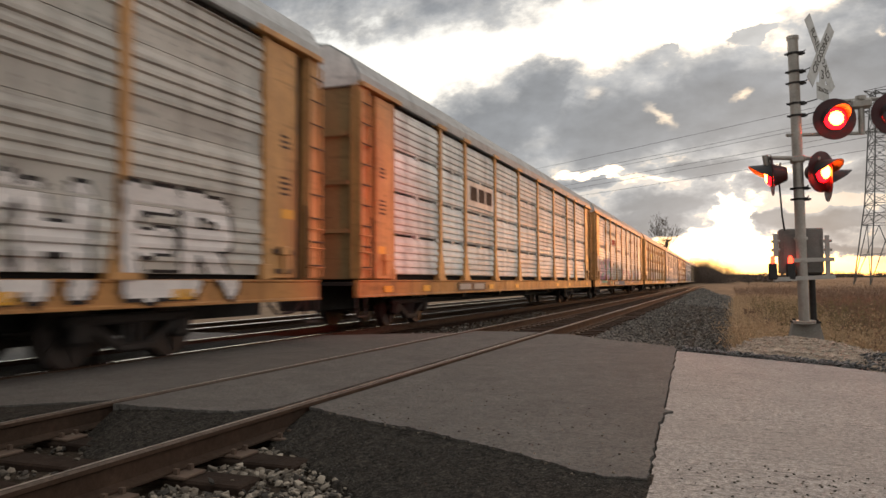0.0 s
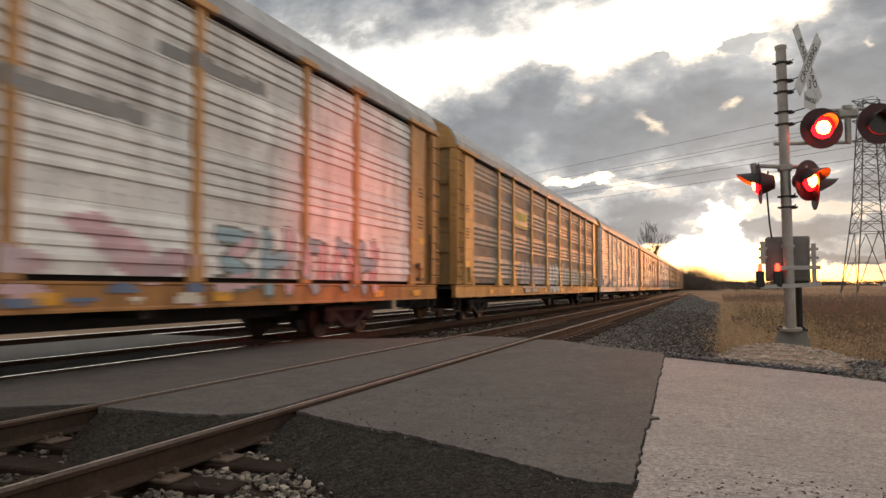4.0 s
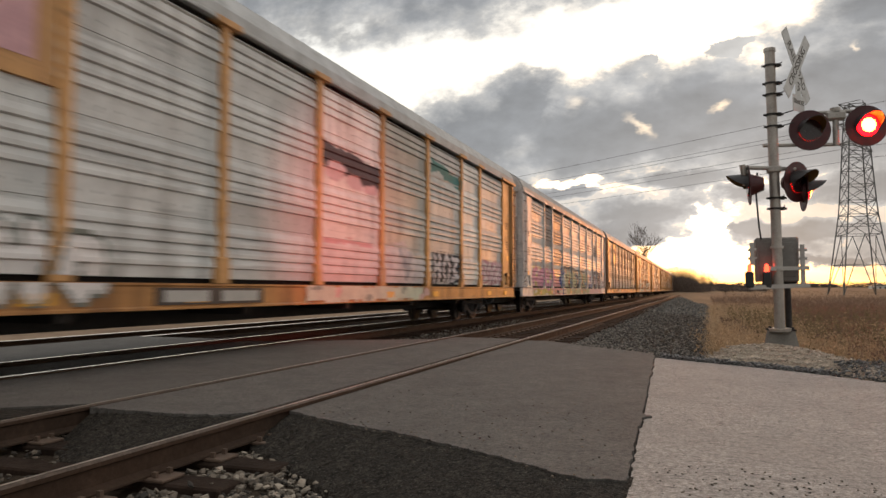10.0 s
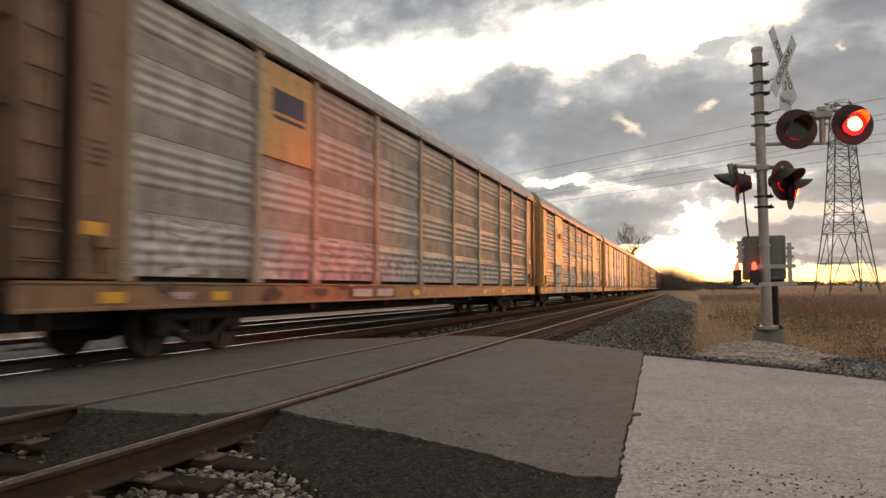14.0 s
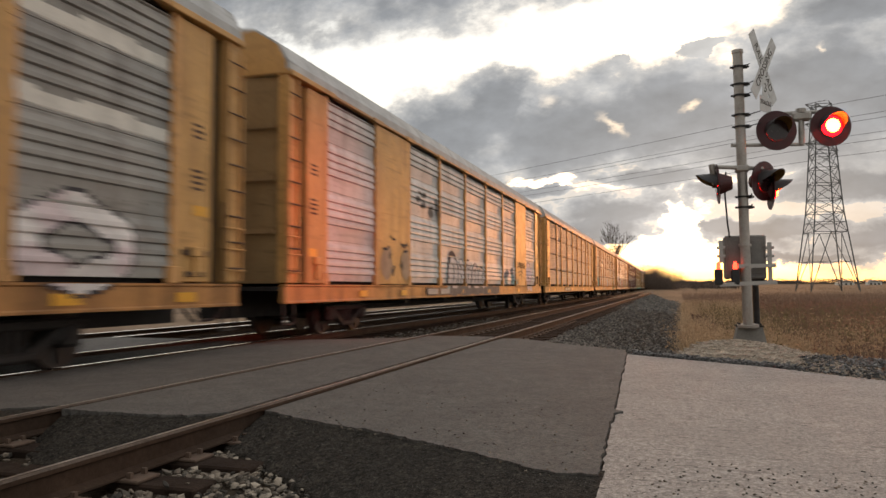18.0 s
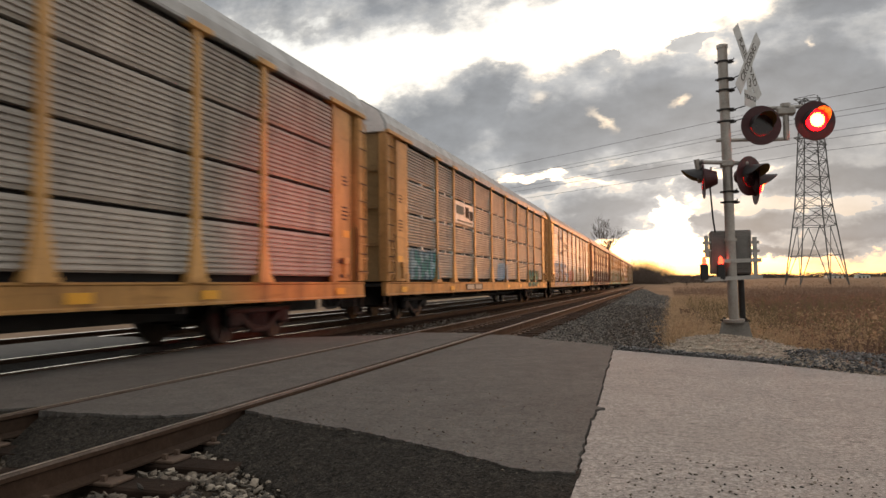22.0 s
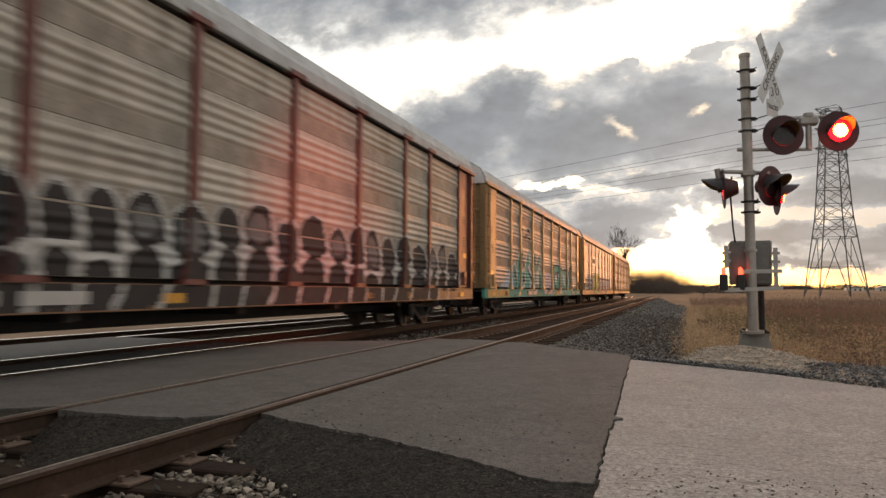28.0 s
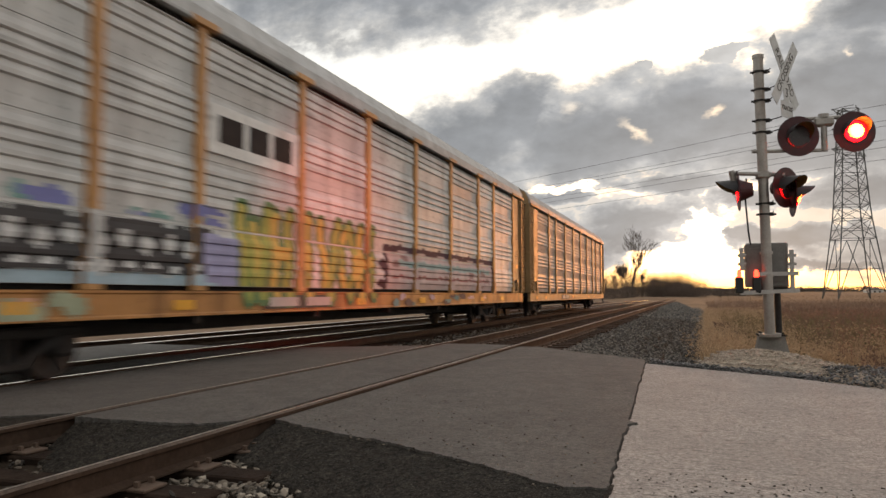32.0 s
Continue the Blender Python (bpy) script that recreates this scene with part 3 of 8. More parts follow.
# between the train's rails the darker of the two pavement materials is used
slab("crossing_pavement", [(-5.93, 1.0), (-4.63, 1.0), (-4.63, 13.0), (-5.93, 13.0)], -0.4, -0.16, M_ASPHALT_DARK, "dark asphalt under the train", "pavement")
slab("crossing_pavement", [(-8.75, 0.0), (-6.13, 0.0), (-6.13, 13.0), (-8.75, 13.0)], -0.4, -0.13, M_ASPHALT, "pale asphalt beyond the train", "pavement")
slab("road", [(2.495, 10.86)] + [(x + 0.014, y) for x, y in SEAM[::-1]] + [(2.755, 3.2), (2.76, -8.0), (30, -30), (40, -22), (4.95, 8.73), (4.19, 9.56), (3.25, 10.27)], -0.4, -0.05, M_CONCRETE, "light worn concrete road slab", "road")


def rough_patch(x0, x1, y0, y1, height, label):
    """Coarse dark asphalt that falls away at its edge."""
    rnd = random.Random(int(x0 * 10))
    st = 0.05
    nx, ny = int((x1 - x0) / st), int((y1 - y0) / st)
    vs = []
    for j in range(ny + 1):
        for i in range(nx + 1):
            x, y = x0 + (x1 - x0) * i / nx, y0 + (y1 - y0) * j / ny
            vs.append((x, y, height(x, y) + rnd.uniform(-0.005, 0.005)))
    w = nx + 1
    fs = [(j * w + i, j * w + i + 1, (j + 1) * w + i + 1, (j + 1) * w + i) for j in range(ny) for i in range(nx)]
    tagged(sheet("dark_pavement", vs, fs, M_ASPHALT_DARK, smooth=True), label, "pavement", kind="structure")


def fall(d, w, depth):
    t = min(max(d / w, 0.0), 1.0)
    return -depth * t * t * (3 - 2 * t)


def patch_between(top, low, x0, x1, z_top, z_low, label):
    """Coarse dark asphalt between two broken lines, thinning out over the gravel."""
    rnd = random.Random(int(x0 * 10) + 3)
    nx, ny = int((x1 - x0) / 0.03), 44
    vs = []
    for j in range(ny + 1):
        for i in range(nx + 1):
            x = x0 + (x1 - x0) * i / nx
            ya = along(top, x) + 0.10
            yb = along(low, x) + 0.025 * math.sin(23 * x) + 0.02 * math.sin(41 * x + 1)
            t = j / (ny - 2)
            if j > ny - 2:
                z, y = z_low - 0.09 * (j - ny + 2), yb - 0.03 * (j - ny + 2)
            else:
                y = ya + (yb - ya) * t
                z = z_top + (z_low - z_top) * t ** 1.15
            vs.append((x, y + rnd.uniform(-0.004, 0.004), z + rnd.uniform(-0.0035, 0.0035) * min(1, 6 * t)))
    w = nx + 1
    fs = [(j * w + i, (j + 1) * w + i, (j + 1) * w + i + 1, j * w + i + 1) for j in range(ny) for i in range(nx)]
    tagged(sheet("dark_pavement", vs, fs, M_ASPHALT_DARK, smooth=True), label, "pavement", kind="structure")


patch_between(APRON_EDGE, GRAVEL_EDGE, 0.04, 2.752, -0.041, -0.205, "coarse dark asphalt at the edge of the crossing")
patch_between(MID_EDGE, RAMP_EDGE, -1.43, -0.10, -0.014, -0.21, "coarse dark asphalt ramp between the rails")
rough_patch(-4.3, -1.60, 2.0, 5.2, lambda x, y: -0.06 + 0.028 * (x + 1.58) + fall(4.4 + 0.5 * (x + 1.6) - y, 0.8, 0.25), "coarse dark asphalt between the tracks")


def gravel_mound():
    """Pale gravel heaped round the foot of the signal, beside the slab."""
    rs = np.random.RandomState(3)
    vs, fs = [], []
    nu, nv = 40, 14
    for j in range(nv + 1):
        for i in range(nu + 1):
            a, b = i / nu, j / nv
            x = 2.95 + 3.4 * a
            edge = 10.98 - 0.82 * (x - 2.5) if x > 2.5 else 11.0
            y = edge - 0.05 + 2.6 * b + 0.25 * math.sin(5 * a)
            hgt = math.sin(math.pi * min(1, b * 1.0)) * (0.16 + 0.22 * math.exp(-((x - 4.2) / 1.1) ** 2)) * min(1.0, 6 * a, 5 * (1 - a))
            z = -0.10 * (1 - b) + ground_z(x, y) * b + hgt + 0.25 * b * math.exp(-((x - 4.2) / 1.5) ** 2) + rs.uniform(-0.012, 0.012)
            vs.append((x, y, z - 0.02))
    w = nu + 1
    fs = [(j * w + i, j * w + i + 1, (j + 1) * w + i + 1, (j + 1) * w + i) for j in range(nv) for i in range(nu)]
    tagged(sheet("gravel_mound", vs, fs, M_MOUND, smooth=True), "heap of pale gravel round the signal foot", "gravel", kind="structure")
    spots = []
    for _ in range(12000):
        i = rs.randint(len(vs))
        x, y, z = vs[i]
        spots.append((x + rs.uniform(-0.08, 0.08), y + rs.uniform(-0.1, 0.1), z + 0.005))
    stones("mound_stones", spots, M_MOUNDSTONE, "loose pale stones on the gravel heap", (0.006, 0.016))
    edge = []
    for _ in range(5200):
        x = rs.uniform(2.55, 7.5)
        wide = 0.35 if x < 4.4 else 0.35 + 1.1 * min(1.0, (x - 4.4) / 0.6)
        b = rs.rand() ** 1.5
        y = 10.98 - 0.82 * (x - 2.5) + wide * b
        heap = 0.12 * math.sin(math.pi * b) if x > 4.6 else 0.0
        edge.append((x, y, -0.07 + heap + rs.uniform(-0.02, 0.05)))
    stones("edge_stones", edge, M_DARKSTONE, "dark wet stones along the slab edge", (0.006, 0.021))
    grit = []
    for _ in range(1500):
        x, y = rs.uniform(2.85, 6.0), 2.8 + 1.5 * rs.rand() ** 2.4
        grit.append((x, y, -0.05))
    for _ in range(260):
        x = rs.uniform(0.3, 2.6)
        grit.append((x, along(APRON_EDGE, x) + 2.2 * rs.rand() ** 2 - 0.1, -0.036))
    stones("grit", grit, M_STONE, "small loose grit on the pavement", (0.003, 0.009))


gravel_mound()
# ---- the train ----
PITCH, GAP0, SPEED, ACC = 29.475, 12.237, 13.0731, 0.0049
SLACK = {2: -0.07, 4: 0.04, 11: -0.05, 12: 0.17, 13: -0.20}   # play in the couplers
CAR_L = 27.96
HALF = CAR_L / 2
BAYS_A = (2.962, 1.997, 2.948, 2.948, 2.948, 2.948, 2.948, 1.997, 2.962)
BAYS_B = (2.75, 2.33, 2.80, 2.967, 2.967, 2.967, 2.80, 2.33, 2.75)
END = HALF - sum(BAYS_A) / 2
WHEEL_R = 0.42
EAVE, ROOF = 5.08, 6.07
CARS, WHEELS, SIDES = [], [], {}
PLATES = ((-9.56, -7.28), (7.28, 9.56))


def gap_y(k, t):
    """Middle of the gap behind car k."""
    return SLACK.get(k, 0.0) + GAP0 + PITCH * k - SPEED * t - ACC * t * t


def car_paint(name, c, rough=0.44, stain=RUST, amt=0.55, obj=0.10, band=0.0):
    smear = tuple(v * 0.45 for v in c)
    return mat(name, c, rough, 0.0, 0.26, var=0.13, scale=1.3, bump=0.0012, bscale=14, dirt=stain, dirt_amt=amt, dscale=(2.0, 2.2, 0.35), obj=obj, band=band, speck=[(smear, (1.2, 0.7, 7.0), 0.57, 0.85), (smear, (3.0, 3.5, 12.0), 0.66, 0.80)])


M_GREY = car_paint("panel_grey", (0.59, 0.57, 0.545), stain=(0.17, 0.15, 0.13), band=0.13)
M_GREY_WARM = car_paint("panel_warm_grey", (0.46, 0.42, 0.375), stain=(0.13, 0.11, 0.09), band=0.13)
M_GREY_LIGHT = car_paint("panel_light_grey", (0.77, 0.74, 0.70), stain=(0.22, 0.19, 0.16), band=0.13)
M_GREY_DARK = car_paint("panel_dark_grey", (0.285, 0.265, 0.24), stain=(0.12, 0.10, 0.09), band=0.13)
M_STRIPE = car_paint("stripe_white", (0.70, 0.68, 0.65), stain=(0.3, 0.26, 0.22))
M_ORANGE = car_paint("paint_orange", (0.56, 0.295, 0.115), stain=(0.24, 0.11, 0.05), amt=0.55)
M_OCHRE = car_paint("paint_ochre", (0.58, 0.325, 0.115), stain=(0.30, 0.15, 0.055), amt=0.65)
M_TAN = car_paint("paint_tan", (0.33, 0.215, 0.105), stain=(0.2, 0.12, 0.06), amt=0.5)
M_BROWN = car_paint("paint_brown", (0.25, 0.138, 0.075), amt=0.5)
M_WHITE = car_paint("paint_white", (0.70, 0.65, 0.63), stain=(0.25, 0.2, 0.17), amt=0.5)
M_RED = car_paint("paint_dark_red", (0.17, 0.06, 0.05), amt=0.4)
M_BEIGE = car_paint("paint_beige", (0.36, 0.28, 0.19), amt=0.5)
M_GREY_BROWN = car_paint("panel_brown_grey", (0.37, 0.325, 0.28), stain=(0.12, 0.095, 0.075), band=0.09)
M_SILL_ORANGE = car_paint("sill_orange", (0.43, 0.205, 0.07), stain=(0.10, 0.045, 0.022), amt=0.8)
M_SILL_OCHRE = car_paint("sill_ochre", (0.44, 0.235, 0.075), stain=(0.12, 0.06, 0.03), amt=0.8)
M_BEIGE_PANEL = car_paint("panel_beige", (0.45, 0.395, 0.325), stain=(0.16, 0.13, 0.10), band=0.12)
OCHRE_RGB = (0.55, 0.32, 0.12)
M_ROOF = car_paint("roof_grey", (0.42, 0.415, 0.405), 0.5, stain=(0.2, 0.18, 0.16), amt=0.5)
M_RUNG = mat("rusty_rung", (0.10, 0.055, 0.035), 0.8, var=0.3, scale=9)
M_UNDER = mat("underframe", (0.017, 0.014, 0.013), 0.8, var=0.3, scale=3)
M_WHEEL = mat("wheel_steel", (0.036, 0.028, 0.025), 0.55, 0.5, var=0.25, scale=6)
# near black, so the shade in slots and recesses is put into colour
M_INNER_SHADE = mat("dark_inside", (0.01, 0.009, 0.009), 0.9)
M_YELLOW = mat("reflector_yellow", (0.72, 0.34, 0.02), 0.35, var=0.05)
M_PLATE_DARK = mat("stencil_plate", (0.035, 0.03, 0.028), 0.5, var=0.1)
M_STENCIL = mat("stencil_grey", (0.42, 0.4, 0.37), 0.6, var=0.1)
M_INK = mat("stencil_dark", (0.07, 0.055, 0.04), 0.6, var=0.2)
PAINTS = {}


def spray(c):
    """Aerosol paint of one colour."""
    if c not in PAINTS:
        PAINTS[c] = mat("aerosol_paint", c, 0.7, 0.0, 0.15, var=0.14, scale=3.0, bump=0.0006, bscale=30, dirt=tuple(v * 0.6 for v in c), dirt_amt=0.4, dscale=(3, 3, 1))
    return PAINTS[c]


SEAM_0, SHEET = 0.995, 1.046


def profile(style):
    """Heights and depths of a pressed side panel, bottom to top."""
    if style in ("rib", "half"):
        # sheets one above the other: a flat band over each seam, then four ribs
        zs = []
        for i in range(4):
            seam = SEAM_0 + i * SHEET
            if i:
                zs += [(1.50, seam - 0.008), (1.484, seam - 0.006), (1.484, seam + 0.004), (1.50, seam + 0.006)]
            for j in range(4):
                z = seam + 0.328 + 0.164 * j
                if style == "rib":
                    zs += [(1.503, z), (1.540, z + 0.020), (1.538, z + 0.075), (1.506, z + 0.160)]
                else:
                    zs += [(1.533 - 0.016 * (1 + math.cos(q * math.tau / 8)), z - 0.02 + 0.164 * q / 8) for q in range(8)]
        zs = [p for p in zs if 1.18 < p[1] < 5.0]
        return [(1.50, 1.175)] + zs + [(1.50, 5.012)]
    pts, z0, mod = [], 1.14, 0.968
    for i in range(4):
        z = z0 + i * mod
        n, p, flat = (10, 0.085, 0.05) if style == "dense" else (5, 0.164, 0.03)
        top = z + mod
        if i:
            pts += [(1.40, z - 0.008), (1.40, z + 0.05)]
        z += 0.05
        pts.append((1.50, z if i else z + 0.035))
        z += flat
        for j in range(n):
            if z + p > top:
                break
            pts += [(1.508, z + 0.03 * p), (1.538, z + 0.16 * p), (1.537, z + 0.50 * p), (1.508, z + 0.97 * p)]
            z += p
        pts.append((1.50, top - 0.012))
    pts.append((1.50, z0 + 4 * mod))
    return pts


PROFILES = {s: profile(s) for s in ("rib", "half", "dense", "slot")}
MESHES, STAINED = {}, {}
PANEL_RGB = {"panel_grey": (0.49, 0.475, 0.455), "panel_warm_grey": (0.40, 0.365, 0.325), "panel_light_grey": (0.70, 0.67, 0.63), "panel_dark_grey": (0.26, 0.25, 0.24), "panel_brown_grey": (0.29, 0.25, 0.215), "panel_beige": (0.40, 0.34, 0.275)}


def shared(key, build):
    """One mesh per key, built once."""
    if key not in MESHES:
        MESHES[key] = build()
    return MESHES[key]


def mesh_of(bm, material, smooth=False):
    me = bpy.data.meshes.new("shape")
    bm.to_mesh(me)
    bm.free()
    for p in me.polygons:
        p.use_smooth = smooth
    me.materials.append(material)
    return me


def mesh_py(vs, fs, material):
    me = bpy.data.meshes.new("shape")
    me.from_pydata(vs, [], fs)
    me.update()
    me.materials.append(material)
    return me


def put(name, me, parent, m=None, label=""):
    ob = new(name, me)
    ob.parent = parent
    if m is not None:
        ob.matrix_basis = m
    if label:
        ob["label"] = label
    return ob


def stained(material):
    """The same paint with the old grime that sits on the flat bands."""
    if material.name not in STAINED:
        c = PANEL_RGB.get(material.name, (0.4, 0.38, 0.36))
        STAINED[material.name] = mat("grimy_band", tuple(v * 0.82 for v in c), 0.6, 0.0, 0.2, var=0.3, scale=2.2, bump=0.001, bscale=14, dirt=tuple(v * 0.50 for v in c), dirt_amt=0.7, dscale=(2.5, 2.5, 2.0), obj=0.12)
    return STAINED[material.name]


def panel_mesh(style, width, material):
    def build():
        pr = PROFILES[style]
        vs, fs = extrude_y(pr, -width / 2, width / 2, closed=False)
        fs = [f[::-1] for f in fs]
        # rivet holes on the flats: dark squares, the holes' shade put into their colour
        n = len(vs)
        if style in ("rib", "half"):
            for i in (1, 2, 3):
                zc = SEAM_0 + i * SHEET + 0.075
                c = -width / 2 + 0.22
                while c < width / 2 - 0.1:
                    for dz in (-0.115, 0.075):
                        s = 0.015
                        vs += [(1.503, c - s, zc + dz - s), (1.503, c + s, zc + dz - s), (1.503, c + s, zc + dz + s), (1.503, c - s, zc + dz + s)]
                        fs.append((n, n + 1, n + 2, n + 3))
                        n += 4
                    c += 0.33
        me = mesh_py(vs, fs, material)
        me.materials.append(M_INK)
        me.materials.append(M_INNER_SHADE)
        me.materials.append(stained(material))
        base = len(pr) - 1
        for p in me.polygons:
            if p.index >= base:
                p.material_index = 1
            elif style in ("rib", "half") and me.vertices[p.vertices[0]].co.x < 1.502 and me.vertices[p.vertices[2]].co.x < 1.502 and abs(me.vertices[p.vertices[0]].co.z - me.vertices[p.vertices[2]].co.z) > 0.1:
                p.material_index = 3
            # slot backs take the near-black colour that stands for their shade
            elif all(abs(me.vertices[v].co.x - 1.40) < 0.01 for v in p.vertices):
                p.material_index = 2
        return me
    return shared(("panel", style, width, material.name), build)


def post_mesh(kind, material):
    def build():
        bm = B()
        if kind == "flared":
            box(bm, 1.49, 1.582, -0.085, 0.085, 1.80, EAVE, 0.008)
            w0, w1 = 0.23, 0.085
            v = [bm.verts.new(p) for p in ((1.46, -w0, 1.10), (1.46, w0, 1.10), (1.46, w1, 1.80), (1.46, -w1, 1.80), (1.615, -w0, 1.10), (1.615, w0, 1.10), (1.584, w1, 1.80), (1.584, -w1, 1.80))]
            for f in ((0, 1, 2, 3), (7, 6, 5, 4), (0, 4, 5, 1), (1, 5, 6, 2), (2, 6, 7, 3), (3, 7, 4, 0)):
                bm.faces.new([v[i] for i in f])
            box(bm, 1.46, 1.63, -0.24, 0.24, 1.095, 1.16)
        elif kind == "slim":
            box(bm, 1.49, 1.578, -0.065, 0.065, 1.10, EAVE, 0.008)
            box(bm, 1.49, 1.595, -0.12, 0.12, 1.10, 1.35, 0.01)
        else:
            box(bm, 1.49, 1.578, -0.095, 0.095, 1.10, EAVE, 0.01)
            box(bm, 1.49, 1.598, -0.15, 0.15, 1.10, 1.5, 0.01)
        box(bm, 1.46, 1.64, -0.30, 0.30, EAVE - 0.02, EAVE + 0.085, 0.008)
        for z in (2.1, 3.07, 4.04):
            box(bm, 1.577, 1.588, -0.05, 0.05, z - 0.02, z + 0.02)
        bmesh.ops.recalc_face_normals(bm, faces=bm.faces[:])
        return mesh_of(bm, material)
    return shared(("post", kind, material.name), build)


def roof_mesh(material):
    def build():
        prof = [(1.60, EAVE + 0.07), (1.58, 5.34), (1.39, 5.68), (0.88, 6.00), (0.5, ROOF), (-0.5, ROOF), (-0.88, 6.00), (-1.39, 5.68), (-1.58, 5.34), (-1.60, EAVE + 0.07)]
        vs, fs = extrude_y(prof, -HALF + 0.02, HALF - 0.02)
        n = len(vs)
        # standing seams across the roof
        y = -HALF + 1.3
        while y < HALF:
            for a, c in ((1, 2), (2, 3), (3, 4), (7, 8), (6, 7), (5, 6)):
                (xa, za), (xc, zc) = prof[a], prof[c]
                d = 0.012
                vs += [(xa, y - 0.02, za + d), (xa, y + 0.02, za + d), (xc, y + 0.02, zc + d), (xc, y - 0.02, zc + d)]
                fs.append((n, n + 1, n + 2, n + 3))
                n += 4
            y += 1.36
        return mesh_py(vs, fs, material)
    return shared(("roof", material.name), build)


def ladder_mesh(material):
    def build():
        bm = B()
        for y in (-0.2, 0.2):
            box(bm, 1.60, 1.63, y - 0.02, y + 0.02, 1.15, 4.95)
        z = 1.35
        while z < 4.95:
            rod(bm, (1.650, -0.2, z), (1.650, 0.2, z), 0.016, 6)
            z += 0.42
        me = mesh_of(bm, material)
        me.materials.append(M_RUNG)
        for p in me.polygons[12:]:
            p.material_index = 1
        return me
    return shared(("ladder", material.name), build)


def wheelset_mesh():
    def build():
        bm = B()
        for s in (-1, 1):
            x = s * 0.7525
            rod(bm, (x - 0.062, 0, 0), (x + 0.062, 0, 0), WHEEL_R, 24)
            rod(bm, (x - s * 0.09, 0, 0), (x - s * 0.055, 0, 0), WHEEL_R + 0.03, 24)
            rod(bm, (x + s * 0.06, 0, 0), (x + s * 0.10, 0, 0), 0.13, 10)
            for a in range(5):
                t = a * math.tau / 5
                bar(bm, (x + s * 0.066, 0.10 * math.cos(t), 0.10 * math.sin(t)), (x + s * 0.066, 0.36 * math.cos(t), 0.36 * math.sin(t)), 0.03, 0.08)
        rod(bm, (-1.0, 0, 0), (1.0, 0, 0), 0.08, 10)
        return mesh_of(bm, M_WHEEL)
    return shared("wheelset", build)


def side_frame_mesh():
    def build():
        bm = B()
        x0, x1 = 0.93, 1.07
        box(bm, x0, x1, -1.12, 1.12, 0.52, 0.66, 0.03)
        for s in (-1, 1):
            box(bm, x0 - 0.02, x1 + 0.03, s * 0.89 - 0.17, s * 0.89 + 0.17, 0.28, 0.6, 0.05)
            bar(bm, (1.0, s * 0.72, 0.5), (1.0, s * 0.25, 0.22), 0.12, 0.12)
        box(bm, x0, x1, -0.32, 0.32, 0.15, 0.27, 0.03)
        for s in (-0.16, 0, 0.16):
            rod(bm, (1.0, s, 0.27), (1.0, s, 0.52), 0.06, 8)
        return mesh_of(bm, M_UNDER)
    return shared("side_frame", build)


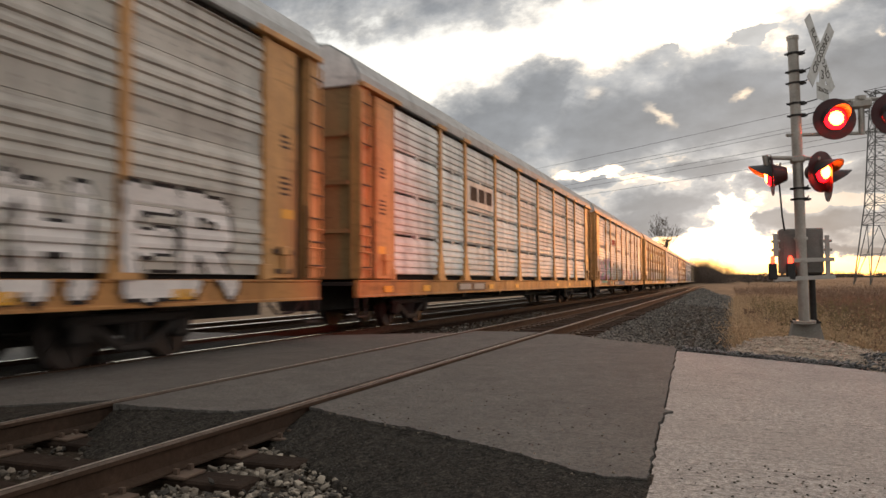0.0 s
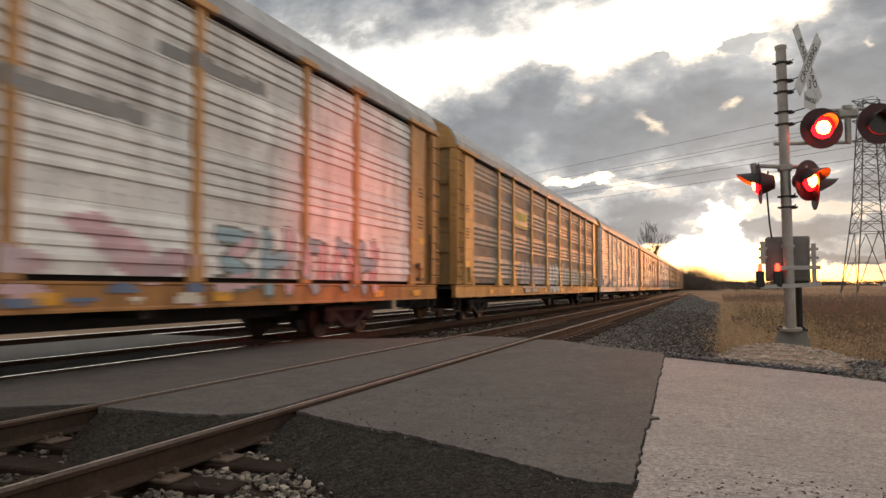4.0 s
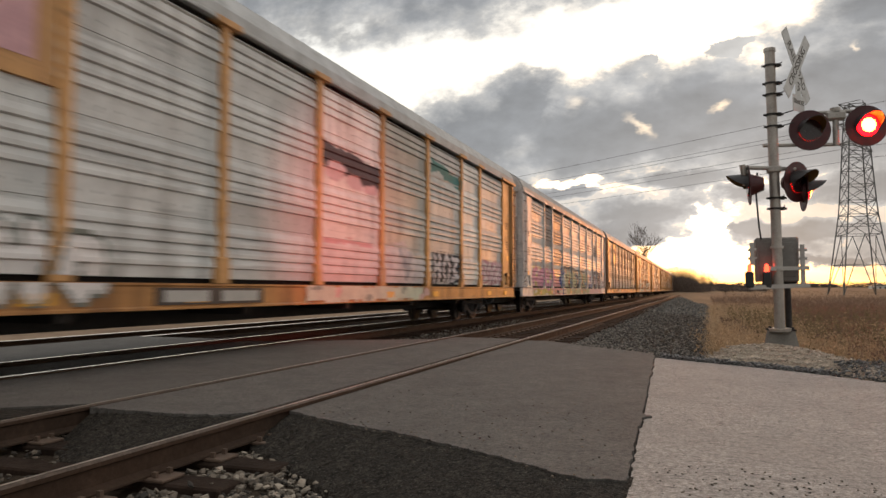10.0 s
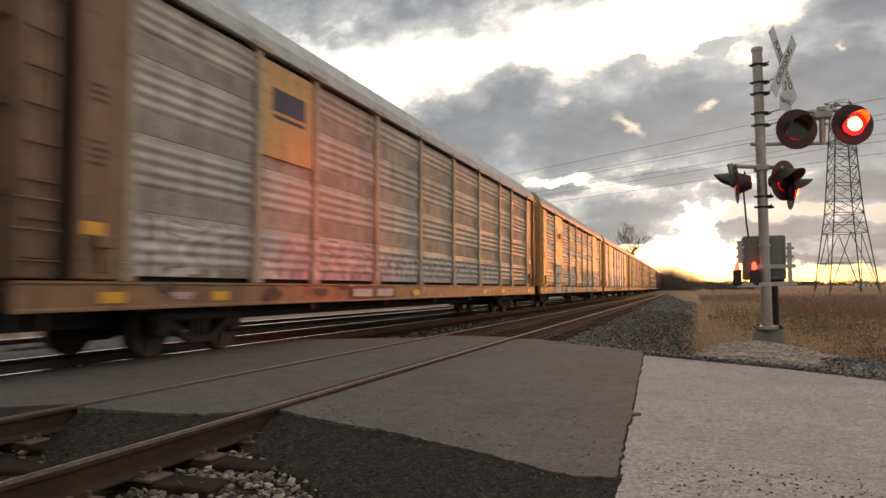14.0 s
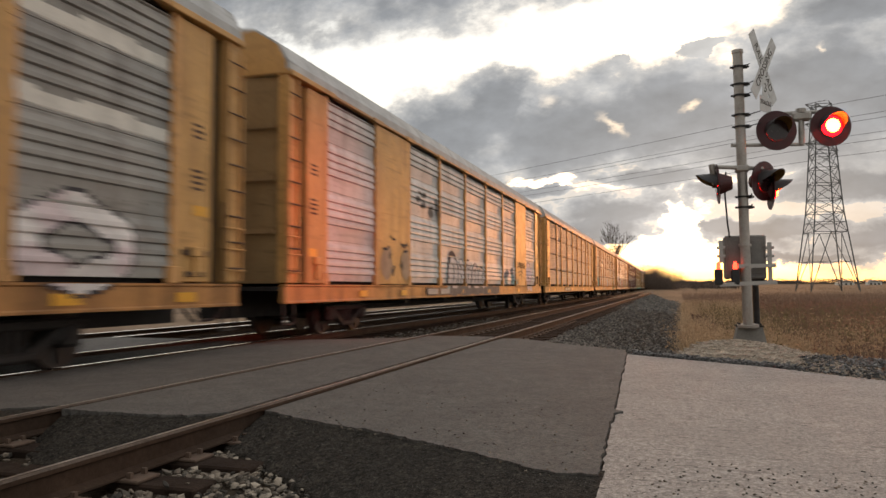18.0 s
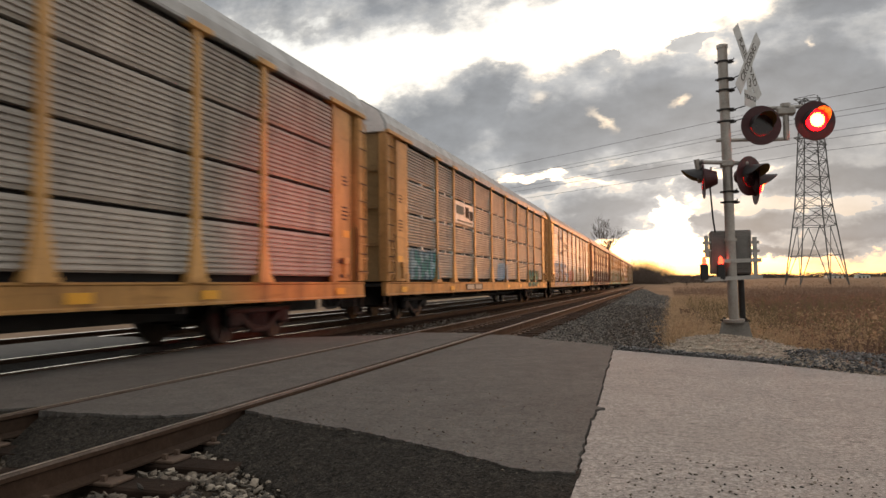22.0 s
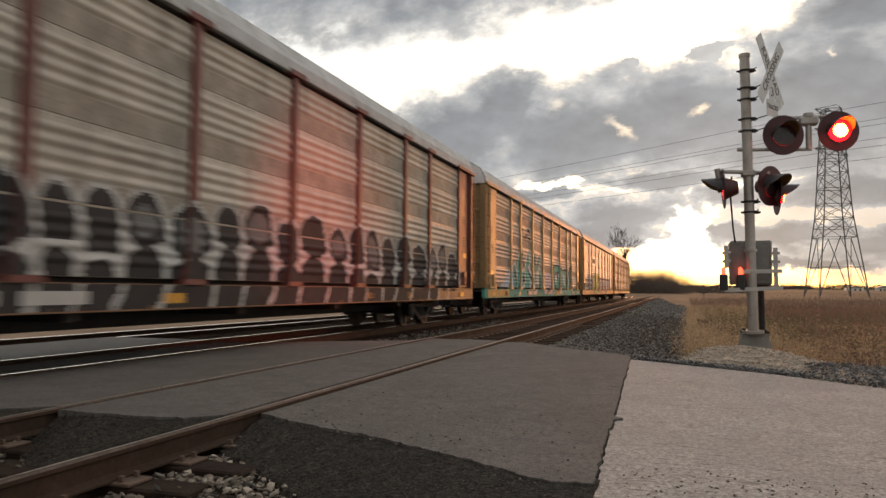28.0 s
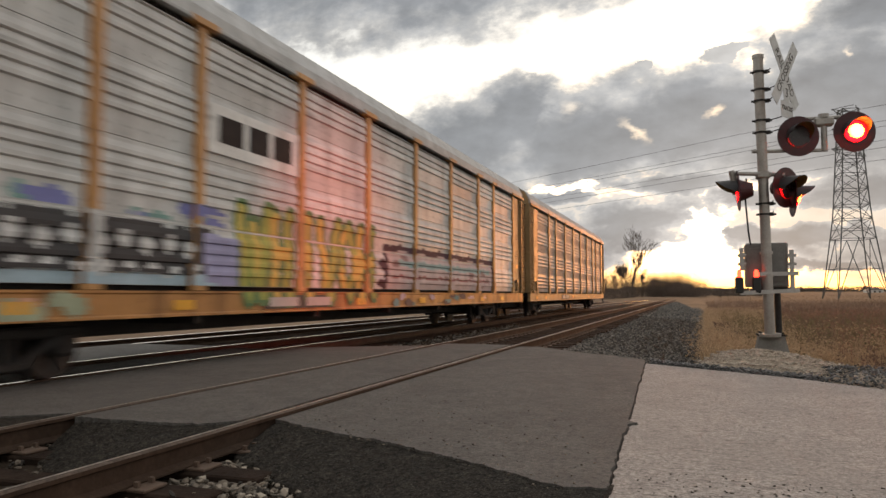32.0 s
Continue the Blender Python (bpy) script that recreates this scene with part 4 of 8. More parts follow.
GLYPHS = {
    "A": [((0.1, 0), (0.5, 1)), ((0.5, 1), (0.9, 0)), ((0.25, 0.35), (0.75, 0.35))],
    "B": [((0.15, 0), (0.15, 1)), ((0.15, 1), (0.7, 0.95)), ((0.7, 0.95), (0.75, 0.62)), ((0.75, 0.62), (0.2, 0.52)), ((0.7, 0.5), (0.85, 0.2)), ((0.85, 0.2), (0.7, 0.02)), ((0.7, 0.02), (0.15, 0))],
    "C": [((0.85, 0.85), (0.5, 1)), ((0.5, 1), (0.12, 0.6)), ((0.12, 0.6), (0.15, 0.2)), ((0.15, 0.2), (0.5, 0)), ((0.5, 0), (0.88, 0.15))],
    "D": [((0.15, 0), (0.15, 1)), ((0.15, 1), (0.65, 0.9)), ((0.65, 0.9), (0.88, 0.5)), ((0.88, 0.5), (0.65, 0.08)), ((0.65, 0.08), (0.15, 0))],
    "E": [((0.15, 0), (0.15, 1)), ((0.15, 1), (0.85, 1)), ((0.15, 0.5), (0.75, 0.52)), ((0.15, 0), (0.88, 0))],
    "I": [((0.5, 0), (0.5, 1))],
    "M": [((0.08, 0), (0.18, 1)), ((0.18, 1), (0.5, 0.35)), ((0.5, 0.35), (0.82, 1)), ((0.82, 1), (0.92, 0))],
    "O": [((0.5, 1), (0.13, 0.7)), ((0.13, 0.7), (0.13, 0.3)), ((0.13, 0.3), (0.5, 0)), ((0.5, 0), (0.87, 0.3)), ((0.87, 0.3), (0.87, 0.7)), ((0.87, 0.7), (0.5, 1))],
    "R": [((0.15, 0), (0.15, 1)), ((0.15, 1), (0.75, 0.95)), ((0.75, 0.95), (0.8, 0.6)), ((0.8, 0.6), (0.2, 0.5)), ((0.4, 0.5), (0.88, 0))],
    "S": [((0.85, 0.9), (0.3, 1)), ((0.3, 1), (0.15, 0.7)), ((0.15, 0.7), (0.8, 0.4)), ((0.8, 0.4), (0.75, 0.05)), ((0.75, 0.05), (0.12, 0.1))],
    "H": [((0.15, 0), (0.15, 1)), ((0.85, 0), (0.85, 1)), ((0.15, 0.5), (0.85, 0.5))],
    "W": [((0.05, 1), (0.28, 0)), ((0.28, 0), (0.5, 0.8)), ((0.5, 0.8), (0.72, 0)), ((0.72, 0), (0.95, 1))],
    "V": [((0.08, 1), (0.5, 0)), ((0.5, 0), (0.92, 1))],
    "X": [((0.1, 0), (0.9, 1)), ((0.1, 1), (0.9, 0))],
    # unreadable throw-ups: upright bars, loops and hooks
    "1": [((0.2, 0), (0.2, 0.95)), ((0.7, 0), (0.75, 1.0)), ((0.2, 0.5), (0.7, 0.55))],
    "2": [((0.5, 0.05), (0.2, 0.35)), ((0.2, 0.35), (0.35, 0.9)), ((0.35, 0.9), (0.75, 0.8)), ((0.75, 0.8), (0.8, 0.2))],
    "3": [((0.15, 0.9), (0.8, 0.8)), ((0.8, 0.8), (0.3, 0.45)), ((0.3, 0.45), (0.85, 0.15)), ((0.85, 0.15), (0.1, 0.05))],
    "4": [((0.3, 0.0), (0.15, 0.6)), ((0.15, 0.6), (0.5, 1.0)), ((0.5, 1.0), (0.85, 0.55)), ((0.85, 0.55), (0.7, 0.0))],
    "5": [((0.5, 0), (0.5, 0.9)), ((0.1, 0.75), (0.9, 0.95))],
    "6": [((0.3, 0.3), (0.7, 0.7)), ((0.5, 0.2), (0.5, 0.8)), ((0.2, 0.6), (0.8, 0.35))],
}


def surface_x(style, z):
    """Depth of the pressed panel at height z."""
    pr = PROFILES[style]
    for (xa, za), (xb, zb) in zip(pr, pr[1:]):
        if za <= z <= zb:
            return xb if zb - za < 1e-6 else xa + (xb - xa) * (z - za) / (zb - za)
    return 1.50


def zlevels(style, z0, z1):
    zs = [z0]
    knots = [z for _, z in PROFILES[style] if z0 < z < z1]
    for z in knots + [z1]:
        gap = z - zs[-1]
        if gap < 0.004:
            continue
        n = max(1, math.ceil(gap / 0.06))
        zs += [zs[-1] + gap * (i + 1) / n for i in range(n)]
    return zs


def post_face(kind, z):
    """Half width and depth of a post's face at height z."""
    if kind == "flared":
        t = min(max((z - 1.10) / 0.70, 0.0), 1.0)
        return 0.23 - 0.145 * t, 1.622 - 0.033 * t
    if kind == "slim":
        return (0.12, 1.600) if z < 1.35 else (0.065, 1.584)
    return (0.15, 1.604) if z < 1.5 else (0.095, 1.584)


def skin(car, ys, z):
    """Depth of the painted side at height z for all the places ys along the car."""
    style, kind, posts, flats = SIDES[car.name]
    if z < 1.095:
        return np.full(len(ys), 1.590)
    x = np.full(len(ys), surface_x(style, z) + 0.006)
    for a, b in flats:
        x[(ys > a) & (ys < b)] = 1.584
    x[np.abs(ys) > HALF - END] = 1.582
    w, px = post_face(kind, z)
    x[np.min(np.abs(ys[:, None] - np.array(posts)[None, :]), axis=1) < w] = px
    return x


def sdf(shape, y, z):
    """Signed distance, roughly, from the points (y, z) to one painted shape."""
    kind = shape[0]
    if kind == "o":
        _, _, cy, cz, ry, rz = shape
        return (np.hypot((y - cy) / ry, (z - cz) / rz) - 1) * min(ry, rz)
    if kind == "b":
        _, _, y0, y1, z0, z1 = shape
        return np.maximum(np.maximum(y0 - y, y - y1), np.maximum(z0 - z, z - z1))
    if kind == "a":
        _, _, y0, y1, z0, z1 = shape
        w = (y1 - y0) / 2
        k = min(w * 1.1, (z1 - z0) * 0.6)
        lo = np.maximum(np.abs(y - y0 - w) - w, np.maximum(z0 - z, z - (z1 - k)))
        return np.minimum(lo, (np.hypot((y - y0 - w) / w, (z - z1 + k) / k) - 1) * min(w, k) + 0 * z)
    if kind == "l":
        pts = shape[3:]
        d = np.full(np.shape(y + z), 9.0)
        for (ay, az), (by, bz) in zip(pts, pts[1:]):
            dy, dz = by - ay, bz - az
            t = np.clip(((y - ay) * dy + (z - az) * dz) / (dy * dy + dz * dz + 1e-9), 0, 1)
            d = np.minimum(d, np.hypot(y - ay - t * dy, z - az - t * dz))
        return d - shape[2]
    # "p": a polygon
    pts = shape[2:]
    inside = np.zeros(np.shape(y + z), bool)
    for (ay, az), (by, bz) in zip(pts, pts[1:] + pts[:1]):
        if az != bz:
            inside ^= ((az > z) != (bz > z)) & (y < (by - ay) * (z - az) / (bz - az) + ay)
    return np.where(inside, -1.0, 1.0)


def extent(shape):
    if shape[0] == "o":
        return shape[2] - shape[4], shape[2] + shape[4], shape[3] - shape[5], shape[3] + shape[5]
    if shape[0] in ("b", "a"):
        return shape[2:]
    pts, w = (shape[3:], shape[2]) if shape[0] == "l" else (shape[2:], 0.0)
    return min(p[0] for p in pts) - w, max(p[0] for p in pts) + w, min(p[1] for p in pts) - w, max(p[1] for p in pts) + w


def mural(car, shapes, dy=0.0, wobble=0.02, seed=1):
    """Sprayed shapes, later ones over earlier ones, that follow the pressed sheet, the posts and the sill."""
    style = SIDES[car.name][0]
    rs = np.random.RandomState(seed)
    ph = rs.uniform(0, 6.28, 6)
    boxes = [(a + dy, b + dy, c, d) for a, b, c, d in map(extent, shapes)]
    y0, y1 = min(e[0] for e in boxes) - 0.1, max(e[1] for e in boxes) + 0.1
    z0, z1 = max(0.76, min(e[2] for e in boxes) - 0.1), min(4.98, max(e[3] for e in boxes) + 0.1)
    levels = []
    if z0 < 1.09:
        low = np.append(np.arange(z0, 1.085, 0.05), 1.09)
        levels += list(zip(low, low[1:]))
    if z1 > 1.2:
        up = zlevels(style, max(z0, 1.18), z1)
        levels += list(zip(up, up[1:]))
    step = 0.035
    ys = np.arange(y0, y1, step)
    yc = ys + step / 2
    colours, layers = [], {}
    for sh in shapes:
        if sh[1] not in colours:
            colours.append(sh[1])
    for za, zb in levels:
        zc = (za + zb) / 2
        yw = yc + wobble * np.sin(zc * 7 + ph[0]) + wobble * np.sin(yc * 5 + ph[1]) + 0.5 * wobble * np.sin(yc * 17 + zc * 13 + ph[2])
        zw = zc + wobble * np.sin(yc * 4.3 + ph[3]) + 0.6 * wobble * np.sin(yc * 15 + ph[4])
        pick = np.full(len(yc), -1)
        for sh, (ea, eb, fa, fb) in zip(shapes, boxes):
            if fa - 0.1 < zc < fb + 0.1:
                i0, i1 = np.searchsorted(yc, (ea - 0.1, eb + 0.1))
                if i1 > i0:
                    m = sdf(sh, yw[i0:i1] - dy, zw[i0:i1]) < 0
                    pick[i0:i1][m] = colours.index(sh[1])
        if (pick < 0).all():
            continue
        xa, xb = skin(car, yc, za), skin(car, yc, zb)
        j = 0
        while j < len(yc):
            c, e = pick[j], j + 1
            while e < len(yc) and pick[e] == c and xa[e] == xa[j] and xb[e] == xb[j]:
                e += 1
            if c >= 0:
                vs, fs = layers.setdefault(c, ([], []))
                n, ya, yb = len(vs), ys[j], ys[e - 1] + step
                vs += [(xa[j], ya, za), (xa[j], yb, za), (xb[j], yb, zb), (xb[j], ya, zb)]
                fs.append((n, n + 1, n + 2, n + 3))
            j = e
    for c, (vs, fs) in layers.items():
        tagged(sheet("graffiti", vs, fs, spray(colours[c]), car), kind="stuff")


def letters(text, y0, y1, z0, z1, fill, line, weight=0.16, edge=0.055, second=None):
    """Fat sprayed letters: their outline, then their fill, some of it in a second colour."""
    out, inner = [], []
    w, h = (y1 - y0) / len(text), z1 - z0
    for i, ch in enumerate(text):
        for n, ((ay, az), (by, bz)) in enumerate(GLYPHS[ch]):
            p = (y0 + (i + ay) * w, z0 + weight * 0.6 + az * (h - weight * 1.2))
            q = (y0 + (i + by) * w, z0 + weight * 0.6 + bz * (h - weight * 1.2))
            out.append(("l", line, weight + edge, p, q))
            inner.append(("l", second if second and n % 2 else fill, weight, p, q))
    return out + inner


def blots(rs, n, y0, y1, z0, z1, ry, rz, *paints):
    """Scattered patches of the given paints."""
    out = []
    for i in range(n):
        y, z, a, b = rs.uniform(y0, y1), rs.uniform(z0, z1), rs.uniform(0.4, 1.0) * ry, rs.uniform(0.4, 1.0) * rz
        k = rs.uniform(-0.5, 0.5) * a
        c = paints[i % len(paints)]
        out += [("o", c, y, z, a, b), ("o", c, y + k, z + rs.uniform(-1, 1) * b, a * 0.6, b * 0.8)]
    return out


def bubbles(rs, y0, y1, z0, tops, wide, fill, line, mark=None, edge=0.07):
    """A row of round-topped letters with an outline and small inner marks."""
    out, y = [], y0
    while y < y1 - 0.3:
        w = min(rs.uniform(*wide), y1 - y)
        t = tops[0] + (tops[1] - tops[0]) * (y - y0) / (y1 - y0) + rs.uniform(-0.10, 0.08)
        out += [("a", line, y, y + w, z0, t), ("a", fill, y + edge, y + w - edge, z0, t - edge)]
        if mark:
            c = y + w * rs.uniform(0.4, 0.6)
            out += [("l", mark, 0.04, (c, z0 + 0.15), (c + rs.uniform(-0.1, 0.1), z0 + (t - z0) * rs.uniform(0.35, 0.6))), ("o", mark, c + rs.uniform(-0.15, 0.15), z0 + (t - z0) * 0.65, 0.11, 0.06)]
        y += w - edge * 0.6
    return out


def board(car, y0, y1, z0, z1, material, shapes, x=1.556, label="painted emblem board"):
    """A flat emblem board with raised plain shapes (y, z, half width, half height in 0..1 of the board)."""
    bm = B()
    box(bm, 1.49, x, y0, y1, z0, z1, 0.004)
    ob = part("emblem_board", bm, material, car, label)
    for cy, cz, hy, hz, c in shapes:
        w, h = y1 - y0, z1 - z0
        bm = B()
        box(bm, x + 0.002, x + 0.006, y0 + (cy - hy) * w, y0 + (cy + hy) * w, z0 + (cz - hz) * h, z0 + (cz + hz) * h)
        part("emblem", bm, spray(c), ob)


def stencils(car, y, z, n, w, parent=None, x=1.592, m=None):
    """Rows of small unreadable lettering."""
    bm = B()
    for i in range(n):
        box(bm, x, x + 0.003, y - w / 2, y + w / 2 * (0.6 + 0.4 * ((i * 37) % 10) / 10), z - i * 0.09 - 0.02, z - i * 0.09 + 0.02)
    part("stencil", bm, m or M_INK, parent or car)


def build_car(k, label, panel, post, end, style="rib", kind="flared", sill=None, door=None, cap=None, bays=BAYS_A, roof=None, full_bays=(), plate_y=-4.6, odd=()):
    sill = sill or {M_ORANGE.name: M_SILL_ORANGE, M_OCHRE.name: M_SILL_OCHRE}.get(post.name, post)
    door, cap, roof = door or (M_TAN if end in (M_ORANGE, M_OCHRE) else end), cap or end, roof or M_ROOF
    car = thing("autorack_car", pose(FAR_X, gap_y(k, 0) - PITCH / 2, FAR_Z), label, "rail car", "cars of the train")
    turn = pose(0, 0, 0, 0, 0, 180)
    # sills under the racks
    for s, m in ((1, None), (-1, turn)):
        def sill_mesh():
            vs, fs = extrude_y([(1.45, 0.74), (1.585, 0.74), (1.585, 0.77), (1.565, 0.79), (1.565, 1.05), (1.585, 1.07), (1.585, 1.10), (1.45, 1.10)], -HALF, HALF)
            return mesh_py(vs, [f[::-1] for f in fs], sill)
        put("side_sill", shared(("sill", sill.name), sill_mesh), car, m)
    def deck():
        bm = B()
        box(bm, -1.45, 1.45, -HALF, HALF, 0.98, 1.06)
        return mesh_of(bm, M_UNDER)
    put("deck", shared("deck", deck), car)
    def spine():
        bm = B()
        box(bm, -0.3, 0.3, -HALF, HALF, 0.45, 0.98)
        for y in (-7.2, -3.6, 0, 3.6, 7.2):
            box(bm, -1.45, 1.45, y - 0.1, y + 0.1, 0.62, 0.98)
        return mesh_of(bm, M_UNDER)
    put("centre_sill", shared("spine", spine), car)
    put("roof", roof_mesh(roof), car)
    # side panels and posts
    y = -sum(bays) / 2
    posts = [y]
    for i, wdt in enumerate(bays):
        c = y + wdt / 2
        full = i in full_bays
        for s in (1, -1):
            if full:
                def plate(w=wdt):
                    bm = B()
                    box(bm, 1.47, 1.575, -w / 2 + 0.02, w / 2 - 0.02, 1.12, EAVE - 0.03, 0.012)
                    box(bm, 1.574, 1.580, -w / 2 + 0.05, w / 2 - 0.05, 2.9, 2.915)
                    return mesh_of(bm, M_OCHRE)
                me = shared(("plate", wdt), plate)
            else:
                pm = panel
                for a, mm in odd:
                    if a == i:
                        pm = mm
                me = panel_mesh(style, wdt, pm)
            put("panel", me, car, Matrix.Translation((0, c, 0)) if s == 1 else turn @ Matrix.Translation((0, -c, 0)))
        y += wdt
        posts.append(y)
    for i, py in enumerate(posts):
        inner = 0 < i < len(posts) - 1
        if inner and ((i - 1) in full_bays or i in full_bays):
            knd = "slim"
        else:
            knd = kind if inner else "slim"
        for s in (1, -1):
            put("post", post_mesh(knd, post), car, Matrix.Translation((0, py, 0)) if s == 1 else turn @ Matrix.Translation((0, -py, 0)))
    def rail():
        bm = B()
        box(bm, 1.50, 1.615, -HALF + 0.1, HALF - 0.1, EAVE + 0.012, EAVE + 0.075, 0.01)
        return mesh_of(bm, post if kind == "slim" else M_ROOF)
    if style in ("slot", "dense") and k != 10:
        # bright tabs that bridge the slots at the posts and in mid bay
        def tab():
            bm = B()
            box(bm, 1.41, 1.535, -0.11, 0.11, -0.045, 0.075, 0.006)
            return mesh_of(bm, M_STRIPE)
        spots = posts[1:-1] + [(a + b) / 2 for a, b in zip(posts, posts[1:])]
        for yy in spots:
            w = 1.35 if yy in posts else 0.5
            for i in (1, 2, 3):
                put("tab", shared("tab", tab), car, Matrix.Translation((0, yy, 1.14 + i * 0.968)) @ Matrix.Diagonal((1, 1.4 * w, 0.9, 1)))
    for m in (None, turn):
        put("top_rail", shared(("rail", post.name if kind == "slim" else "grey"), rail), car, m)
    # solid near-black block: shade inside the car, as colour, seen through the slots
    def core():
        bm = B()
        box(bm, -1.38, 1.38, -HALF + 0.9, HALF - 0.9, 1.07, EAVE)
        return mesh_of(bm, M_INNER_SHADE)
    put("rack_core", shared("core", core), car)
    # ends
    for s in (-1, 1):
        def side_plate():
            bm = B()
            box(bm, 1.45, 1.575, -HALF + 0.78, -HALF + END - 0.04, 1.12, EAVE - 0.05, 0.015)
            box(bm, 1.573, 1.586, -HALF + 0.82, -HALF + 0.88, 1.14, EAVE - 0.08)
            return mesh_of(bm, end)
        def corner_post():
            bm = B()
            box(bm, 1.36, 1.575, -HALF + 0.03, -HALF + 0.46, 1.12, EAVE + 0.02, 0.02)
            box(bm, 1.57, 1.615, -HALF + 0.36, -HALF + 0.42, 1.12, EAVE, 0.008)
            return mesh_of(bm, end)
        # near-black box beside the corner post, with the gap's shade as its colour
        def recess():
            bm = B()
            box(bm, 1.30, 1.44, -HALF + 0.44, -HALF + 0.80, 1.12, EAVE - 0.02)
            return mesh_of(bm, M_INNER_SHADE)
        def lintel():
            bm = B()
            box(bm, 1.45, 1.66, -HALF + 0.02, -HALF + END + 0.30, EAVE - 0.02, EAVE + 0.085, 0.012)
            return mesh_of(bm, end)
        for side in (1, -1):
            mm = Matrix.Diagonal((side, -s, 1, 1))
            put("end_panel", shared(("ep", end.name), side_plate), car, mm)
            put("corner_post", shared(("cp", end.name), corner_post), car, mm)
            put("door_recess", shared("recess", recess), car, mm)
            put("lintel", shared(("li", end.name), lintel), car, mm)
            put("ladder", ladder_mesh(end), car, mm @ Matrix.Translation((0, -HALF + 0.22, 0)))
        def door_mesh():
            n = 8
            prof = []
            for i in range(n + 1):
                t = i / n
                prof.append((1.34 * t, -HALF + 0.02 + 0.10 * t * t))
            vs, fs = [], []
            for z in (1.12, EAVE):
                vs += [(x, yy, z) for x, yy in prof]
            fs = [(i, i + 1, n + 2 + i, n + 1 + i) for i in range(n)]
            return mesh_py(vs, fs, door)
        def stiff_mesh():
            vs, fs = extrude_y([(0.05, -0.04), (0.05, 0.04), (1.3, 0.04), (1.3, -0.04)], -HALF + 0.0, -HALF + 0.09)
            return mesh_py(vs, fs, door)
        for side in (1, -1):
            leaf = put("end_door", shared(("door", door.name), door_mesh), car, Matrix.Diagonal((side, -s, 1, 1)))
            for z in (2.1, 3.1, 4.1):
                put("stiffener", shared(("stiff", door.name), stiff_mesh), leaf, Matrix.Translation((0, 0, z)))
        def latch():
            bm = B()
            box(bm, 0.62, 1.12, -HALF - 0.012, -HALF + 0.06, 2.98, 3.20, 0.01)
            return mesh_of(bm, M_PLATE_DARK)
        put("door_latch", shared("latch", latch), leaf)
        def hose():
            bm = B()
            pts = [(0.34, -HALF - 0.05, 0.86), (0.36, -HALF - 0.22, 0.62), (0.34, -HALF - 0.45, 0.46), (0.22, -HALF - 0.68, 0.44)]
            for a, b in zip(pts, pts[1:]):
                rod(bm, a, b, 0.028, 8)
            return mesh_of(bm, M_BLACK)
        put("air_hose", shared("hose", hose), car, Matrix.Diagonal((1, -s, 1, 1)))
        def cap_mesh():
            prof = [(1.54, EAVE + 0.02), (1.53, 5.32), (1.35, 5.66), (0.85, 5.97), (-0.85, 5.97), (-1.35, 5.66), (-1.53, 5.32), (-1.54, EAVE + 0.02)]
            vs, fs = extrude_y(prof, -HALF, -HALF + 0.05)
            return mesh_py(vs, fs, cap)
        put("end_cap", shared(("cap", cap.name), cap_mesh), car, Matrix.Diagonal((1, -s, 1, 1)))
        def coupler():
            bm = B()
            box(bm, -0.14, 0.14, -HALF - 0.62, -HALF + 0.3, 0.72, 0.98, 0.04)
            box(bm, -0.2, 0.12, -HALF - 0.64, -HALF - 0.35, 0.68, 1.0, 0.05)
            rod(bm, (0.5, -HALF - 0.05, 0.9), (0.42, -HALF - 0.55, 0.5), 0.025, 6)
            return mesh_of(bm, M_UNDER)
        put("coupler", shared("coupler", coupler), car, Matrix.Diagonal((1, -s, 1, 1)))
        # trucks
        ty = s * (HALF - 3.85)
        def bolster():
            bm = B()
            box(bm, -1.0, 1.0, -0.25, 0.25, 0.36, 0.56, 0.03)
            rod(bm, (0, 0, 0.5), (0, 0, 0.8), 0.2, 12)
            return mesh_of(bm, M_UNDER)
        truck = put("truck", shared("bolster", bolster), car, Matrix.Translation((0, ty, 0)))
        put("side_frame", side_frame_mesh(), truck)
        put("side_frame", side_frame_mesh(), truck, turn)
        for a in (-0.89, 0.89):
            WHEELS.append((put("wheelset", wheelset_mesh(), truck, Matrix.Translation((0, a, WHEEL_R))), a))
        # grab irons, a bracket and a brake rod low on the near corner
        def grab():
            bm = B()
            rod(bm, (1.64, -0.24, 0), (1.64, 0.24, 0), 0.014, 6)
            for q in (-0.24, 0.24):
                rod(bm, (1.57, q, 0), (1.65, q, 0), 0.014, 6)
            return mesh_of(bm, end)
        for z in (1.32, 1.66, 2.0):
            put("grab_iron", shared(("grab", end.name), grab), car, Matrix.Translation((0, s * (HALF - 0.22), z)))
        def bracket():
            bm = B()
            box(bm, 1.57, 1.66, -0.13, 0.13, -0.05, 0.10, 0.015)
            box(bm, 1.57, 1.64, -0.05, 0.05, -0.35, -0.04, 0.01)
            return mesh_of(bm, end)
        put("bracket", shared(("bracket", end.name), bracket), car, Matrix.Translation((0, s * (HALF - 1.2), 1.55)))
        def brake_rod():
            bm = B()
            rod(bm, (1.60, 0, 1.15), (1.60, 0, 2.4), 0.016, 6)
            return mesh_of(bm, M_UNDER)
        put("brake_rod", shared("brake_rod", brake_rod), car, Matrix.Translation((0, s * (HALF - 0.53), 0)))
        def step():
            bm = B()
            for q in (-0.2, 0.2):
                box(bm, 1.50, 1.53, q - 0.02, q + 0.02, 0.36, 0.78)
            box(bm, 1.48, 1.56, -0.22, 0.22, 0.34, 0.37)
            return mesh_of(bm, M_UNDER)
